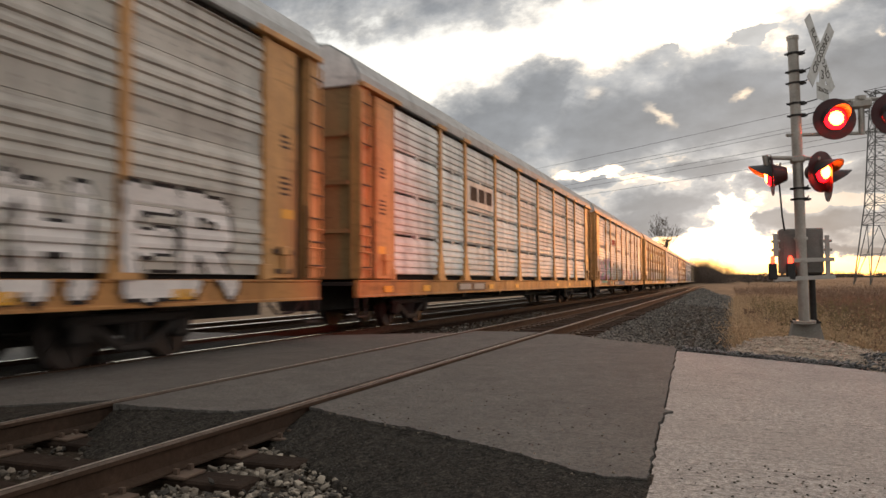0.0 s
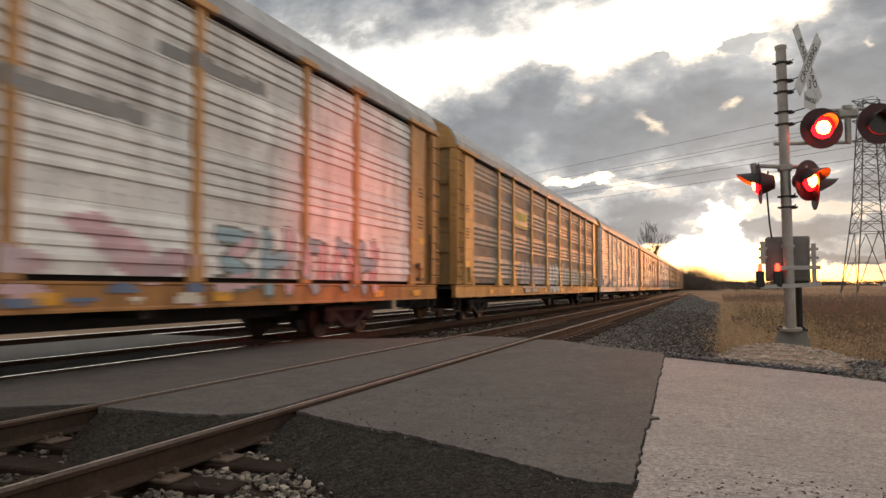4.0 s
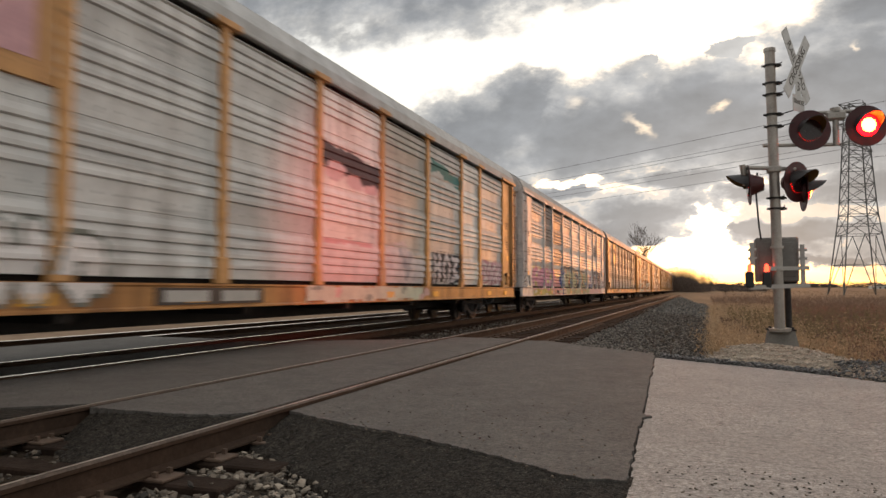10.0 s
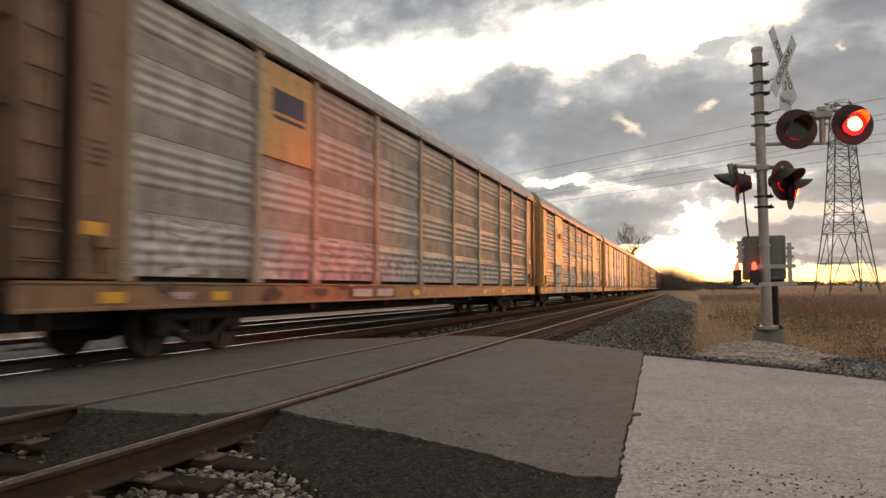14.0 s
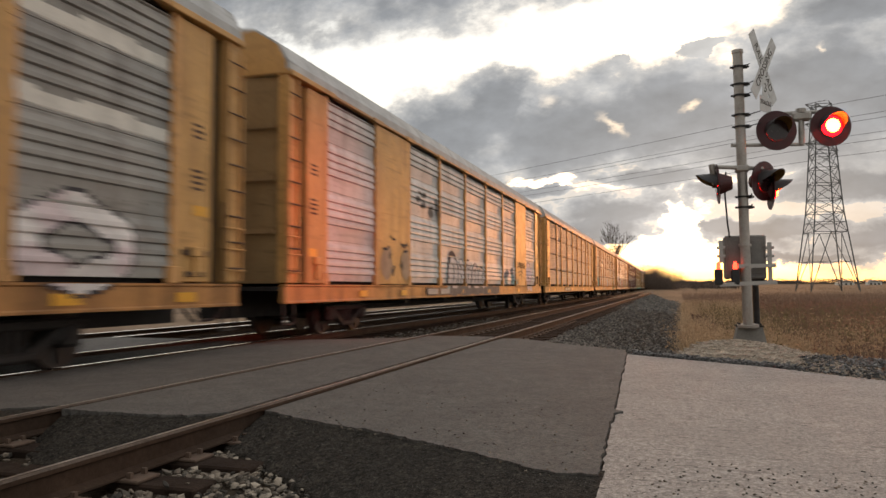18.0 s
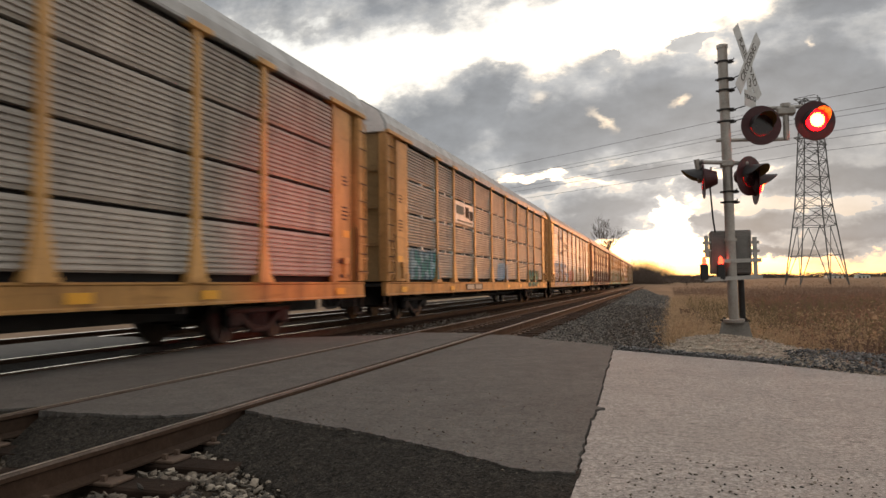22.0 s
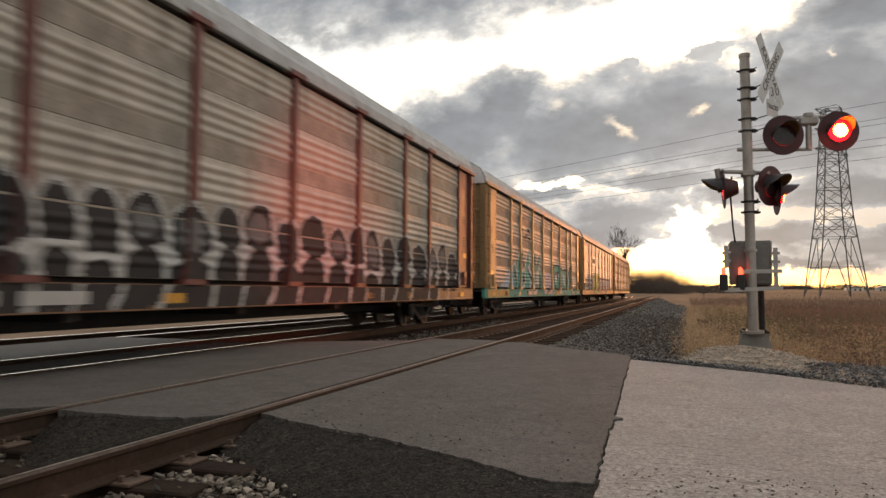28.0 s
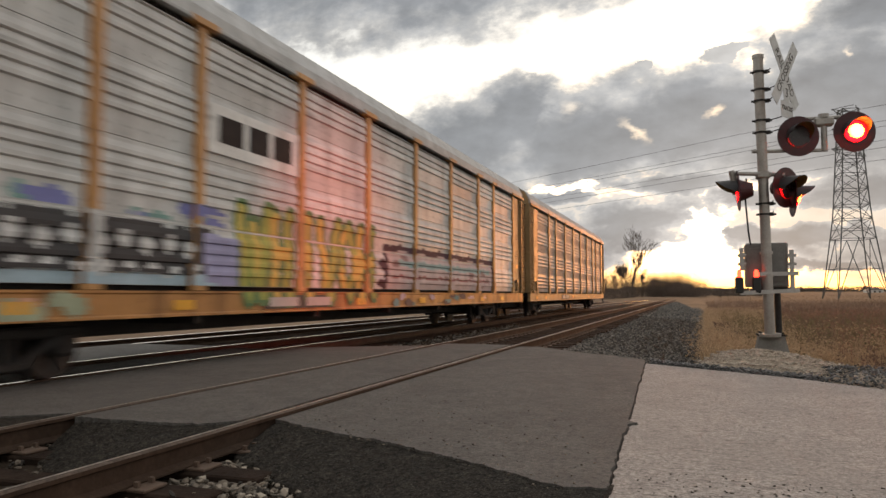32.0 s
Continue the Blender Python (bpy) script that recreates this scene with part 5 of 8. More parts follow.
        put("step", shared("step", step), car, Matrix.Translation((0, s * (HALF - 0.22), 0)))
        # yellow inspection plate and stencils near the end
        bm = B()
        zp = 2.12 if s > 0 else 1.66
        box(bm, 1.577, 1.582, s * (HALF - 1.05) - 0.19, s * (HALF - 1.05) + 0.19, zp, zp + 0.16)
        part("inspection_plate", bm, M_YELLOW, car)
        stencils(car, s * (HALF - 1.12), 3.5, 3, 0.30, x=1.577, m=M_RUNG)
        stencils(car, s * (HALF - 1.12), 2.8, 4, 0.34, x=1.577, m=M_RUNG)
        if s > 0:
            def bracket():
                bm = B()
                box(bm, 1.577, 1.63, -0.16, 0.16, 1.50, 1.64, 0.012)
                box(bm, 1.577, 1.605, -0.30, -0.19, 1.52, 1.60, 0.008)
                box(bm, 1.577, 1.605, 0.19, 0.30, 1.52, 1.60, 0.008)
                box(bm, 1.577, 1.60, -0.22, 0.24, 1.20, 1.28, 0.008)
                return mesh_of(bm, M_RUNG)
            put("lock_bracket", shared("lock", bracket), car, Matrix.Translation((0, HALF - 1.20, 0)))
    def refl():
        bm = B()
        box(bm, 1.586, 1.590, -0.22, 0.22, 0.83, 0.97)
        return mesh_of(bm, M_YELLOW)
    for i, yy in enumerate((-12.6, -10.4, -7.7, -5.0, -1.9, 1.9, 5.0, 7.7, 10.4, 12.6)):
        if (i + k) % 3:
            put("reflector", shared("refl", refl), car, Matrix.Translation((0, yy, 0)))
    # stencilled number plate on the sill
    yy = plate_y
    bm = B()
    box(bm, 1.567, 1.588, yy - 1.25, yy + 1.25, 0.80, 1.04)
    plate = part("number_plate", bm, M_PLATE_DARK, car)
    for a, bq in ((-1.1, -0.15), (0.15, 1.1)):
        bm = B()
        box(bm, 1.589, 1.592, yy + a, yy + bq, 0.84, 1.00)
        part("plate_bar", bm, M_STENCIL, plate)
    SIDES[car.name] = (style, kind, posts, PLATES if full_bays else ())
    CARS.append((k, car))
    return car, posts


WH, BK, PK = (0.72, 0.66, 0.63), (0.025, 0.022, 0.022), (0.62, 0.36, 0.38)
TEAL, GRN, BLU, ORG, YEL = (0.10, 0.29, 0.24), (0.33, 0.37, 0.20), (0.06, 0.10, 0.27), (0.62, 0.27, 0.14), (0.60, 0.52, 0.10)
LBL, GRY, REDC, LTE = (0.35, 0.46, 0.50), (0.2, 0.2, 0.17), (0.35, 0.05, 0.05), (0.36, 0.52, 0.48)
EMB = [(0.22, 0.52, 0.12, 0.28, BK), (0.51, 0.52, 0.11, 0.28, BK), (0.79, 0.52, 0.11, 0.28, BK)]


def build_train():
    rs = np.random.RandomState(31)
    ROSE, SAGE, CREAM, SAND = (0.66, 0.44, 0.46), (0.22, 0.44, 0.36), (0.66, 0.58, 0.46), (0.60, 0.33, 0.22)
    SMOKE, SLATE, LILAC, INKY = (0.33, 0.32, 0.28), (0.16, 0.20, 0.28), (0.44, 0.42, 0.56), (0.06, 0.055, 0.06)
    c, p = build_car(0, "grey autorack car with orange posts and pale sprayed letters", M_GREY_WARM, M_ORANGE, M_ORANGE, cap=M_WHITE)
    mural(c, letters("ER", 9.1, 11.3, 0.92, 2.25, WH, BK, 0.16) + letters("X1", 6.6, 8.8, 0.92, 2.15, WH, BK, 0.16), dy=0.23, seed=3)

    c, p = build_car(1, "silver slotted autorack car with orange flared posts and emblem board", M_GREY_LIGHT, M_ORANGE, M_ORANGE, style="slot", cap=M_WHITE, plate_y=-6.85)
    board(c, -7.2, -4.55, 3.28, 4.02, M_STRIPE, EMB)

    c, p = build_car(2, "silver autorack car with orange posts and pink graffiti", M_GREY_LIGHT, M_ORANGE, M_ORANGE, kind="plain", cap=M_WHITE)
    board(c, -6.85, -4.75, 3.42, 3.95, M_GREY_LIGHT, [(0.18, 0.5, 0.13, 0.36, REDC), (0.5, 0.5, 0.13, 0.36, REDC), (0.82, 0.5, 0.13, 0.36, REDC)], x=1.554)
    old = [("b", (0.30, 0.29, 0.275), y0, y1, z, z + 0.22) for y0, y1, z in ((-11.3, -8.9, 3.10), (-8.7, -6.8, 4.15), (-6.6, -4.1, 4.15), (-3.9, -1.4, 3.10), (1.5, 4.0, 3.10), (4.2, 6.7, 4.15))]
    mural(c, old + [("p", ROSE, (-11.5, 1.15), (-11.6, 2.0), (-11.2, 2.36), (-9.9, 2.28), (-9.0, 2.55), (-8.0, 2.48), (-7.0, 2.6), (-6.3, 2.4), (-5.8, 1.9), (-5.7, 1.15)),
        ("b", (0.50, 0.22, 0.33), -11.2, -8.9, 1.15, 1.45), ("b", (0.54, 0.27, 0.36), -8.3, -6.9, 1.15, 1.35)] + blots(rs, 34, -11.3, -5.9, 1.3, 2.4, 0.26, 0.20, SAGE, SAGE, (0.70, 0.52, 0.54), (0.62, 0.30, 0.36)) + blots(rs, 4, -11, -8, 2.1, 2.4, 0.12, 0.10, (0.2, 0.2, 0.2))
        + [("b", SAGE, -10.9, -8.6, 0.95, 1.09), ("o", ROSE, -11.4, 1.0, 0.35, 0.12), ("b", (0.22, 0.13, 0.09), -8.7, -6.3, 0.78, 1.05), ("o", SAGE, -6.8, 0.95, 0.3, 0.1), ("b", SLATE, -3.4, 0.4, 0.78, 1.09)]
        + [("b", SMOKE, -5.6, -4.2, 1.18, 2.0), ("b", SMOKE, -3.9, -0.7, 1.18, 1.95)] + [("a", (0.16, 0.15, 0.13), -3.75, -2.2, 1.18, 2.25), ("a", (0.38, 0.36, 0.30), -3.65, -2.3, 1.18, 2.15), ("a", (0.16, 0.15, 0.13), -1.3, -0.4, 1.18, 2.2), ("a", SMOKE, -1.22, -0.48, 1.18, 2.1), ("a", (0.20, 0.19, 0.16), -5.5, -4.6, 1.18, 2.3), ("a", (0.45, 0.40, 0.34), -5.4, -4.7, 1.18, 2.2)]
        + blots(rs, 12, -0.2, 5.0, 1.2, 2.0, 0.5, 0.22, (0.62, 0.46, 0.47), ROSE) + blots(rs, 10, 0.6, 5.2, 0.8, 1.06, 0.3, 0.08, SLATE, CREAM, ROSE)
        + [("b", (0.55, 0.48, 0.44), -12.5, -11.85, 1.4, 2.5), ("o", (0.6, 0.5, 0.48), -12.2, 2.2, 0.35, 0.4)], dy=-0.59, seed=11)
    mural(c, letters("31221", 5.4, 11.2, 0.95, 2.0, LBL, GRY, 0.11, 0.05, ROSE), dy=-0.59, seed=13)

    c, p = build_car(3, "grey autorack car with yellow posts and white graffiti", M_GREY_BROWN, M_OCHRE, M_OCHRE, style="half")
    board(c, -7.1, -5.2, 3.32, 4.0, M_GREY_WARM, [(0.2, 0.65, 0.14, 0.25, YEL), (0.5, 0.65, 0.1, 0.25, YEL), (0.8, 0.65, 0.12, 0.25, YEL), (0.5, 0.13, 0.48, 0.06, YEL)], x=1.554)
    mural(c, bubbles(rs, -5.9, -1.5, 1.02, (2.15, 1.95), (0.6, 0.95), (0.62, 0.50, 0.47), (0.42, 0.31, 0.30), (0.35, 0.27, 0.26)), dy=-0.28, seed=14)
    mural(c, letters("AIS", -0.75, 1.4, 0.86, 2.05, (0.80, 0.76, 0.70), (0.30, 0.30, 0.27), 0.20, 0.03) + blots(rs, 5, -0.6, 1.2, 0.85, 1.3, 0.10, 0.07, (0.16, 0.20, 0.18)), dy=-0.12, seed=15)
    mural(c, bubbles(rs, 2.3, 7.7, 1.18, (2.2, 2.05), (0.55, 0.85), (0.64, 0.56, 0.47), (0.46, 0.38, 0.30), (0.22, 0.16, 0.12)) + blots(rs, 6, 2.6, 7.4, 0.85, 1.05, 0.2, 0.08, (0.10, 0.09, 0.10), SLATE), dy=-0.12, seed=16)
    mural(c, letters("2142", 8.0, 11.3, 1.15, 2.0, (0.56, 0.52, 0.44), GRY, 0.07, 0.03), dy=-0.12, seed=66)

    c, p = build_car(4, "weathered white autorack car with flared white posts", M_GREY_WARM, M_WHITE, M_WHITE, cap=M_OCHRE, odd=((2, M_GREY), (4, M_GREY), (5, M_GREY_DARK), (7, M_GREY)))
    mural(c, blots(rs, 36, -11.2, 11.0, 1.4, 4.6, 0.85, 0.13, (0.24, 0.23, 0.22), (0.52, 0.47, 0.41), (0.30, 0.29, 0.28)) + blots(rs, 12, -11, -5, 1.2, 2.2, 0.5, 0.16, (0.26, 0.25, 0.25), (0.54, 0.44, 0.42))
        + [("l", (0.60, 0.42, 0.38), 0.03, (0.4, 1.75), (0.9, 1.95), (1.7, 1.9)), ("l", (0.60, 0.42, 0.38), 0.03, (1.2, 1.3), (1.5, 1.7), (1.6, 1.3))] + blots(rs, 10, 4.2, 6.6, 2.1, 3.1, 0.45, 0.2, (0.36, 0.24, 0.27), (0.27, 0.22, 0.24)), dy=-0.26, seed=18)

    c, p = build_car(5, "pale grey autorack car with orange ends and shield emblem", M_GREY, M_ORANGE, M_ORANGE, kind="plain", door=M_BEIGE, odd=((4, M_GREY_LIGHT), (5, M_GREY_WARM), (7, M_GREY_LIGHT)))
    board(c, -9.25, -7.5, 3.3, 4.95, M_ORANGE, [(0.5, 0.42, 0.33, 0.28, PK), (0.5, 0.78, 0.36, 0.13, BLU), (0.5, 0.78, 0.25, 0.03, WH)])
    BLUSH, PISTA = (0.66, 0.56, 0.53), (0.56, 0.57, 0.44)
    mural(c, letters("12", -8.3, -6.6, 0.9, 1.7, WH, GRY, 0.14), dy=-0.04, seed=19)
    mural(c, [("b", BLUSH, -1.4, 1.4, 1.16, 2.02), ("b", (0.60, 0.34, 0.33), -1.2, 1.0, 1.95, 2.06), ("p", BLUSH, (1.6, 1.15), (1.7, 2.1), (3.0, 2.2), (3.4, 1.9), (4.3, 1.75), (4.35, 1.15)), ("b", PISTA, -1.9, 4.0, 0.78, 1.09)]
        + blots(rs, 9, 1.8, 4.0, 1.25, 2.0, 0.2, 0.16, (0.40, 0.36, 0.36), (0.55, 0.46, 0.45)) + blots(rs, 6, -1.6, 4.4, 0.8, 1.05, 0.22, 0.10, (0.30, 0.33, 0.27), (0.62, 0.40, 0.36))
        + [("b", INKY, 4.85, 7.35, 1.2, 2.08)] + letters("143", 4.95, 7.25, 1.22, 2.06, (0.64, 0.55, 0.54), INKY, 0.085, 0.02)
        + [("b", (0.42, 0.22, 0.26), 9.7, 12.2, 1.2, 2.0)] + letters("3421", 9.8, 12.1, 1.22, 1.98, (0.64, 0.52, 0.52), (0.42, 0.22, 0.26), 0.07, 0.02)
        + [("p", (0.09, 0.085, 0.09), (-1.35, 3.95), (1.4, 3.75), (1.4, 3.22), (-1.35, 3.45)), ("o", (0.62, 0.50, 0.50), -0.7, 3.42, 0.42, 0.2), ("o", (0.62, 0.50, 0.50), 0.2, 3.28, 0.4, 0.15), ("o", (0.64, 0.46, 0.46), 1.0, 3.22, 0.35, 0.12)]
        + [("p", (0.10, 0.24, 0.22), (4.8, 4.65), (7.4, 4.35), (7.4, 4.0), (4.8, 4.25)), ("o", (0.6, 0.58, 0.54), 5.4, 4.18, 0.5, 0.16), ("o", (0.6, 0.58, 0.54), 6.4, 4.05, 0.5, 0.14)], dy=-0.04, seed=20)

    c, p = build_car(6, "white autorack car with pink, green and black graffiti", M_GREY, M_WHITE, M_WHITE, kind="plain", odd=((2, M_GREY_DARK), (4, M_GREY_LIGHT)))
    pale = [("b", (0.62, 0.60, 0.56), -12.3, 12.3, SEAM_0 + i * SHEET + 0.02, SEAM_0 + i * SHEET + 0.24) for i in (1, 2)]
    mural(c, pale + [("b", (0.24, 0.235, 0.23), -9.3, -7.45, 3.1, 4.95), ("b", (0.24, 0.235, 0.23), 7.45, 9.3, 3.3, 4.1)], dy=0.00, seed=22)
    HOT, LIME, MOSS = (0.56, 0.22, 0.32), (0.56, 0.49, 0.20), (0.37, 0.385, 0.25)
    mural(c, bubbles(rs, -11.5, -6.1, 0.95, (2.3, 2.3), (1.1, 1.5), HOT, (0.60, 0.40, 0.28), None, 0.05) + [("b", (0.60, 0.30, 0.37), -11.4, -6.3, 1.0, 1.9)] + blots(rs, 34, -11.3, -6.3, 1.2, 2.2, 0.34, 0.13, LIME, HOT, (0.66, 0.46, 0.48), HOT)
        + [("b", (0.45, 0.38, 0.13), -11.4, -6.2, 0.77, 1.05)] + blots(rs, 12, -11, -6.3, 0.8, 1.05, 0.35, 0.09, HOT, (0.58, 0.55, 0.50), LIME)
        + [("p", (0.62, 0.30, 0.30), (-6.2, 1.15), (-6.1, 1.75), (-5.7, 1.5), (-5.5, 1.7), (-4.3, 1.16), (-4.3, 0.8), (-6.2, 0.8)), ("b", INKY, -6.0, -4.7, 0.84, 1.0)], dy=-0.53, seed=23)
    mural(c, [("o", BLU, -4.15, 2.02, 0.62, 0.20), ("o", BLU, -4.85, 1.48, 0.45, 0.22), ("o", (0.16, 0.34, 0.44), -4.1, 1.5, 0.36, 0.36), ("o", (0.56, 0.58, 0.62), -4.35, 1.55, 0.2, 0.14), ("l", BLU, 0.17, (-4.35, 1.2), (-4.25, 0.8)), ("b", BLU, -4.6, -4.05, 1.18, 1.35)]
        + [("b", INKY, -3.6, -0.3, 2.1, 2.30), ("b", MOSS, -3.5, 0.3, 0.78, 2.16), ("b", INKY, -0.3, 4.4, 2.05, 2.20), ("b", MOSS, 0.3, 5.5, 0.78, 2.12), ("b", (0.48, 0.36, 0.27), 4.6, 5.5, 1.1, 2.1)]
        + [("l", ORG, 0.11, (-1.95, 0.8), (-1.95, 2.15)), ("o", INKY, -1.95, 1.42, 0.55, 0.20), ("o", ORG, -2.15, 1.42, 0.28, 0.14), ("o", (0.14, 0.30, 0.40), -1.6, 1.45, 0.2, 0.13), ("o", ORG, -3.0, 2.0, 0.15, 0.12), ("l", INKY, 0.05, (-3.2, 1.75), (-2.7, 1.7))]
        + [("l", INKY, 0.07, (0.0, 1.9), (0.4, 1.8), (0.5, 1.4), (0.1, 1.3)), ("l", BLU, 0.08, (0.45, 2.0), (0.62, 1.5)), ("l", LILAC, 0.16, (2.05, 1.5), (2.1, 2.05)), ("l", (0.16, 0.28, 0.44), 0.10, (2.0, 1.45), (2.4, 1.6))]
        + [("l", ORG, 0.13, (0.95, 2.0), (1.05, 1.3)), ("o", INKY, 0.95, 1.75, 0.2, 0.08), ("o", INKY, 1.0, 1.28, 0.42, 0.13), ("l", (0.16, 0.30, 0.44), 0.09, (1.3, 2.1), (1.45, 1.35)), ("l", ORG, 0.10, (2.75, 2.0), (2.8, 1.3)), ("o", INKY, 2.85, 1.36, 0.3, 0.10), ("o", INKY, 3.5, 1.5, 0.09, 0.2), ("l", ORG, 0.11, (4.2, 2.0), (4.25, 1.2)), ("o", (0.14, 0.30, 0.40), 4.1, 1.42, 0.22, 0.1), ("o", INKY, 4.4, 1.4, 0.2, 0.07)]
        + [("l", CREAM, 0.02, (-0.9, 1.25), (-0.2, 1.75), (0.5, 1.7), (0.55, 1.25)), ("l", CREAM, 0.02, (1.6, 1.2), (1.75, 1.6), (2.5, 1.25)), ("l", CREAM, 0.02, (3.2, 1.2), (3.4, 1.25)), ("l", (0.35, 0.12, 0.10), 0.06, (-0.7, 0.8), (-0.45, 1.1)), ("l", (0.40, 0.13, 0.10), 0.06, (2.6, 0.8), (2.7, 1.1))]
        + blots(rs, 8, -0.6, 5.2, 1.2, 2.1, 0.12, 0.08, INKY, ORG, (0.18, 0.28, 0.40), MOSS) + blots(rs, 8, -0.5, 5.2, 0.8, 1.05, 0.25, 0.08, ORG, (0.55, 0.22, 0.24)), dy=-0.23, seed=24)
    mural(c, blots(rs, 10, 5.1, 6.8, 1.15, 2.1, 0.28, 0.24, BLU, LBL, BLU)
        + [("b", (0.60, 0.42, 0.43), 5.3, 11.2, 0.78, 1.09), ("b", (0.66, 0.55, 0.54), 6.9, 11.4, 1.15, 2.3)] + [("b", INKY, y, y + w, 1.18, 2.26) for y, w in ((7.05, 0.55), (7.75, 0.8), (8.7, 0.85), (9.7, 0.85), (10.65, 0.7))]
        + [("l", (0.62, 0.54, 0.53), 0.05, (y, 1.35), (y + 0.1, 1.75), (y + 0.25, 1.35)) for y in (7.9, 8.95, 9.95, 10.8)] + [("o", (0.62, 0.54, 0.53), y, 1.98, 0.14, 0.06) for y in (8.1, 9.1, 10.1)]
        + [("l", (0.27, 0.05, 0.04), 0.055, (4.45, 3.98), (5.35, 3.55)), ("l", (0.27, 0.05, 0.04), 0.055, (4.5, 3.55), (5.3, 4.0))], dy=0.13, seed=23)

    c, p = build_car(7, "brown-ended grey autorack car with a yellow emblem panel", M_BEIGE_PANEL, M_BEIGE, M_BROWN, sill=M_BROWN, kind="plain", style="half")
    board(c, -9.25, -7.5, 3.3, 4.98, M_OCHRE, [(0.5, 0.62, 0.32, 0.12, (0.09, 0.085, 0.11)), (0.5, 0.44, 0.3, 0.02, (0.09, 0.085, 0.11))])
    mural(c, letters("135", -11.6, -9.5, 1.12, 2.0, (0.62, 0.54, 0.50), GRY, 0.08, 0.03) + [("o", (0.42, 0.42, 0.38), -8.3, 1.8, 0.45, 0.3), ("p", (0.60, 0.52, 0.46), (-8.8, 1.15), (-8.4, 1.6), (-7.9, 1.15)), ("p", (0.60, 0.40, 0.36), (-7.2, 1.15), (-6.8, 1.85), (-6.6, 1.15))]
        + letters("42313", -8.0, -3.7, 1.12, 2.0, (0.58, 0.44, 0.42), GRY, 0.10, 0.03, (0.45, 0.34, 0.34)), dy=-0.60, seed=30)
    mural(c, bubbles(rs, -3.4, 8.6, 1.15, (1.9, 1.9), (0.5, 0.9), (0.54, 0.49, 0.43), (0.36, 0.31, 0.27), GRY) + blots(rs, 9, -11, 2, 0.82, 1.04, 0.3, 0.09, (0.12, 0.08, 0.06), (0.50, 0.32, 0.30)), dy=-0.60, seed=31)

    c, p = build_car(8, "grey striped autorack car with ochre panels and teal letters", M_GREY_DARK, M_ORANGE, M_OCHRE, kind="slim", bays=BAYS_B, full_bays=(1, 7))
    board(c, -9.1, -7.7, 3.55, 4.35, M_OCHRE, [(0.5, 0.5, 0.3, 0.2, BK), (0.03, 0.5, 0.03, 0.45, BK), (0.97, 0.5, 0.03, 0.45, BK)], x=1.584)
    grey = (0.70, 0.65, 0.58)
    mural(c, [("b", grey, y0, y1, SEAM_0 + i * SHEET + 0.02, SEAM_0 + i * SHEET + 0.25) for i in (2, 3) for y0, y1 in ((-12.2, -9.6), (-7.2, 7.2), (9.6, 12.2))], dy=0.00, seed=65, wobble=0.014)
    haze = blots(rs, 10, -6.6, 6.6, 1.3, 2.05, 0.7, 0.12, (0.40, 0.33, 0.33), (0.52, 0.38, 0.37))
    mural(c, haze + [("b", (0.40, 0.36, 0.34), -6.6, 6.6, 1.86, 2.0), ("l", (0.60, 0.36, 0.34), 0.09, (-9.0, 1.25), (-7.4, 1.3)), ("l", (0.62, 0.40, 0.38), 0.06, (-1.3, 1.3), (1.5, 1.24))]
        + letters("E", -9.4, -7.3, 0.80, 2.18, LTE, INKY, 0.19, 0.07, (0.55, 0.56, 0.52)) + letters("D", -7.1, -5.3, 0.82, 2.08, LTE, INKY, 0.17, 0.06, CREAM)
        + letters("V", -5.4, -3.2, 0.78, 2.05, (0.58, 0.58, 0.50), INKY, 0.16, 0.06, LTE) + letters("O", -3.35, -1.35, 0.74, 2.2, LTE, INKY, 0.20, 0.08, (0.62, 0.50, 0.46)), dy=-0.32, seed=33)
    mural(c, letters("C", 1.9, 3.35, 0.80, 2.12, LTE, INKY, 0.18, 0.07, CREAM) + letters("O", 3.4, 5.15, 0.78, 2.12, LTE, INKY, 0.18, 0.07, (0.42, 0.55, 0.52)) + letters("M", 5.25, 7.5, 0.86, 2.1, (0.56, 0.56, 0.52), INKY, 0.15, 0.06, LTE)
        + letters("B", 7.55, 9.1, 0.92, 2.12, WH, INKY, 0.14, 0.06) + letters("O", 9.4, 11.45, 1.0, 2.15, (0.66, 0.54, 0.54), INKY, 0.17, 0.05, WH), dy=0.16, seed=34)

    c, p = build_car(9, "grey autorack car with wide ochre panels and white graffiti", M_GREY, M_ORANGE, M_OCHRE, kind="slim", bays=BAYS_B, full_bays=(1, 7))
    mural(c, [("b", (0.22, 0.19, 0.17), -3.3, 3.8, 0.78, 1.09), ("l", (0.36, 0.50, 0.54), 0.10, (-3.45, 0.95), (-3.5, 1.4), (-3.3, 2.0)), ("l", INKY, 0.10, (-3.3, 1.2), (-3.4, 1.5)), ("a", INKY, -3.45, -2.2, 1.12, 2.28)]
        + bubbles(rs, -3.35, 1.6, 1.12, (2.2, 1.78), (0.8, 1.2), (0.70, 0.58, 0.53), INKY, INKY, 0.055), dy=-0.16, seed=35)
    mural(c, blots(rs, 10, 5.1, 7.2, 1.2, 1.85, 0.4, 0.2, (0.22, 0.34, 0.36), (0.12, 0.16, 0.2), LTE) + blots(rs, 5, 7.5, 9.2, 1.3, 2.0, 0.25, 0.12, (0.42, 0.28, 0.16)), dy=-0.16, seed=36)
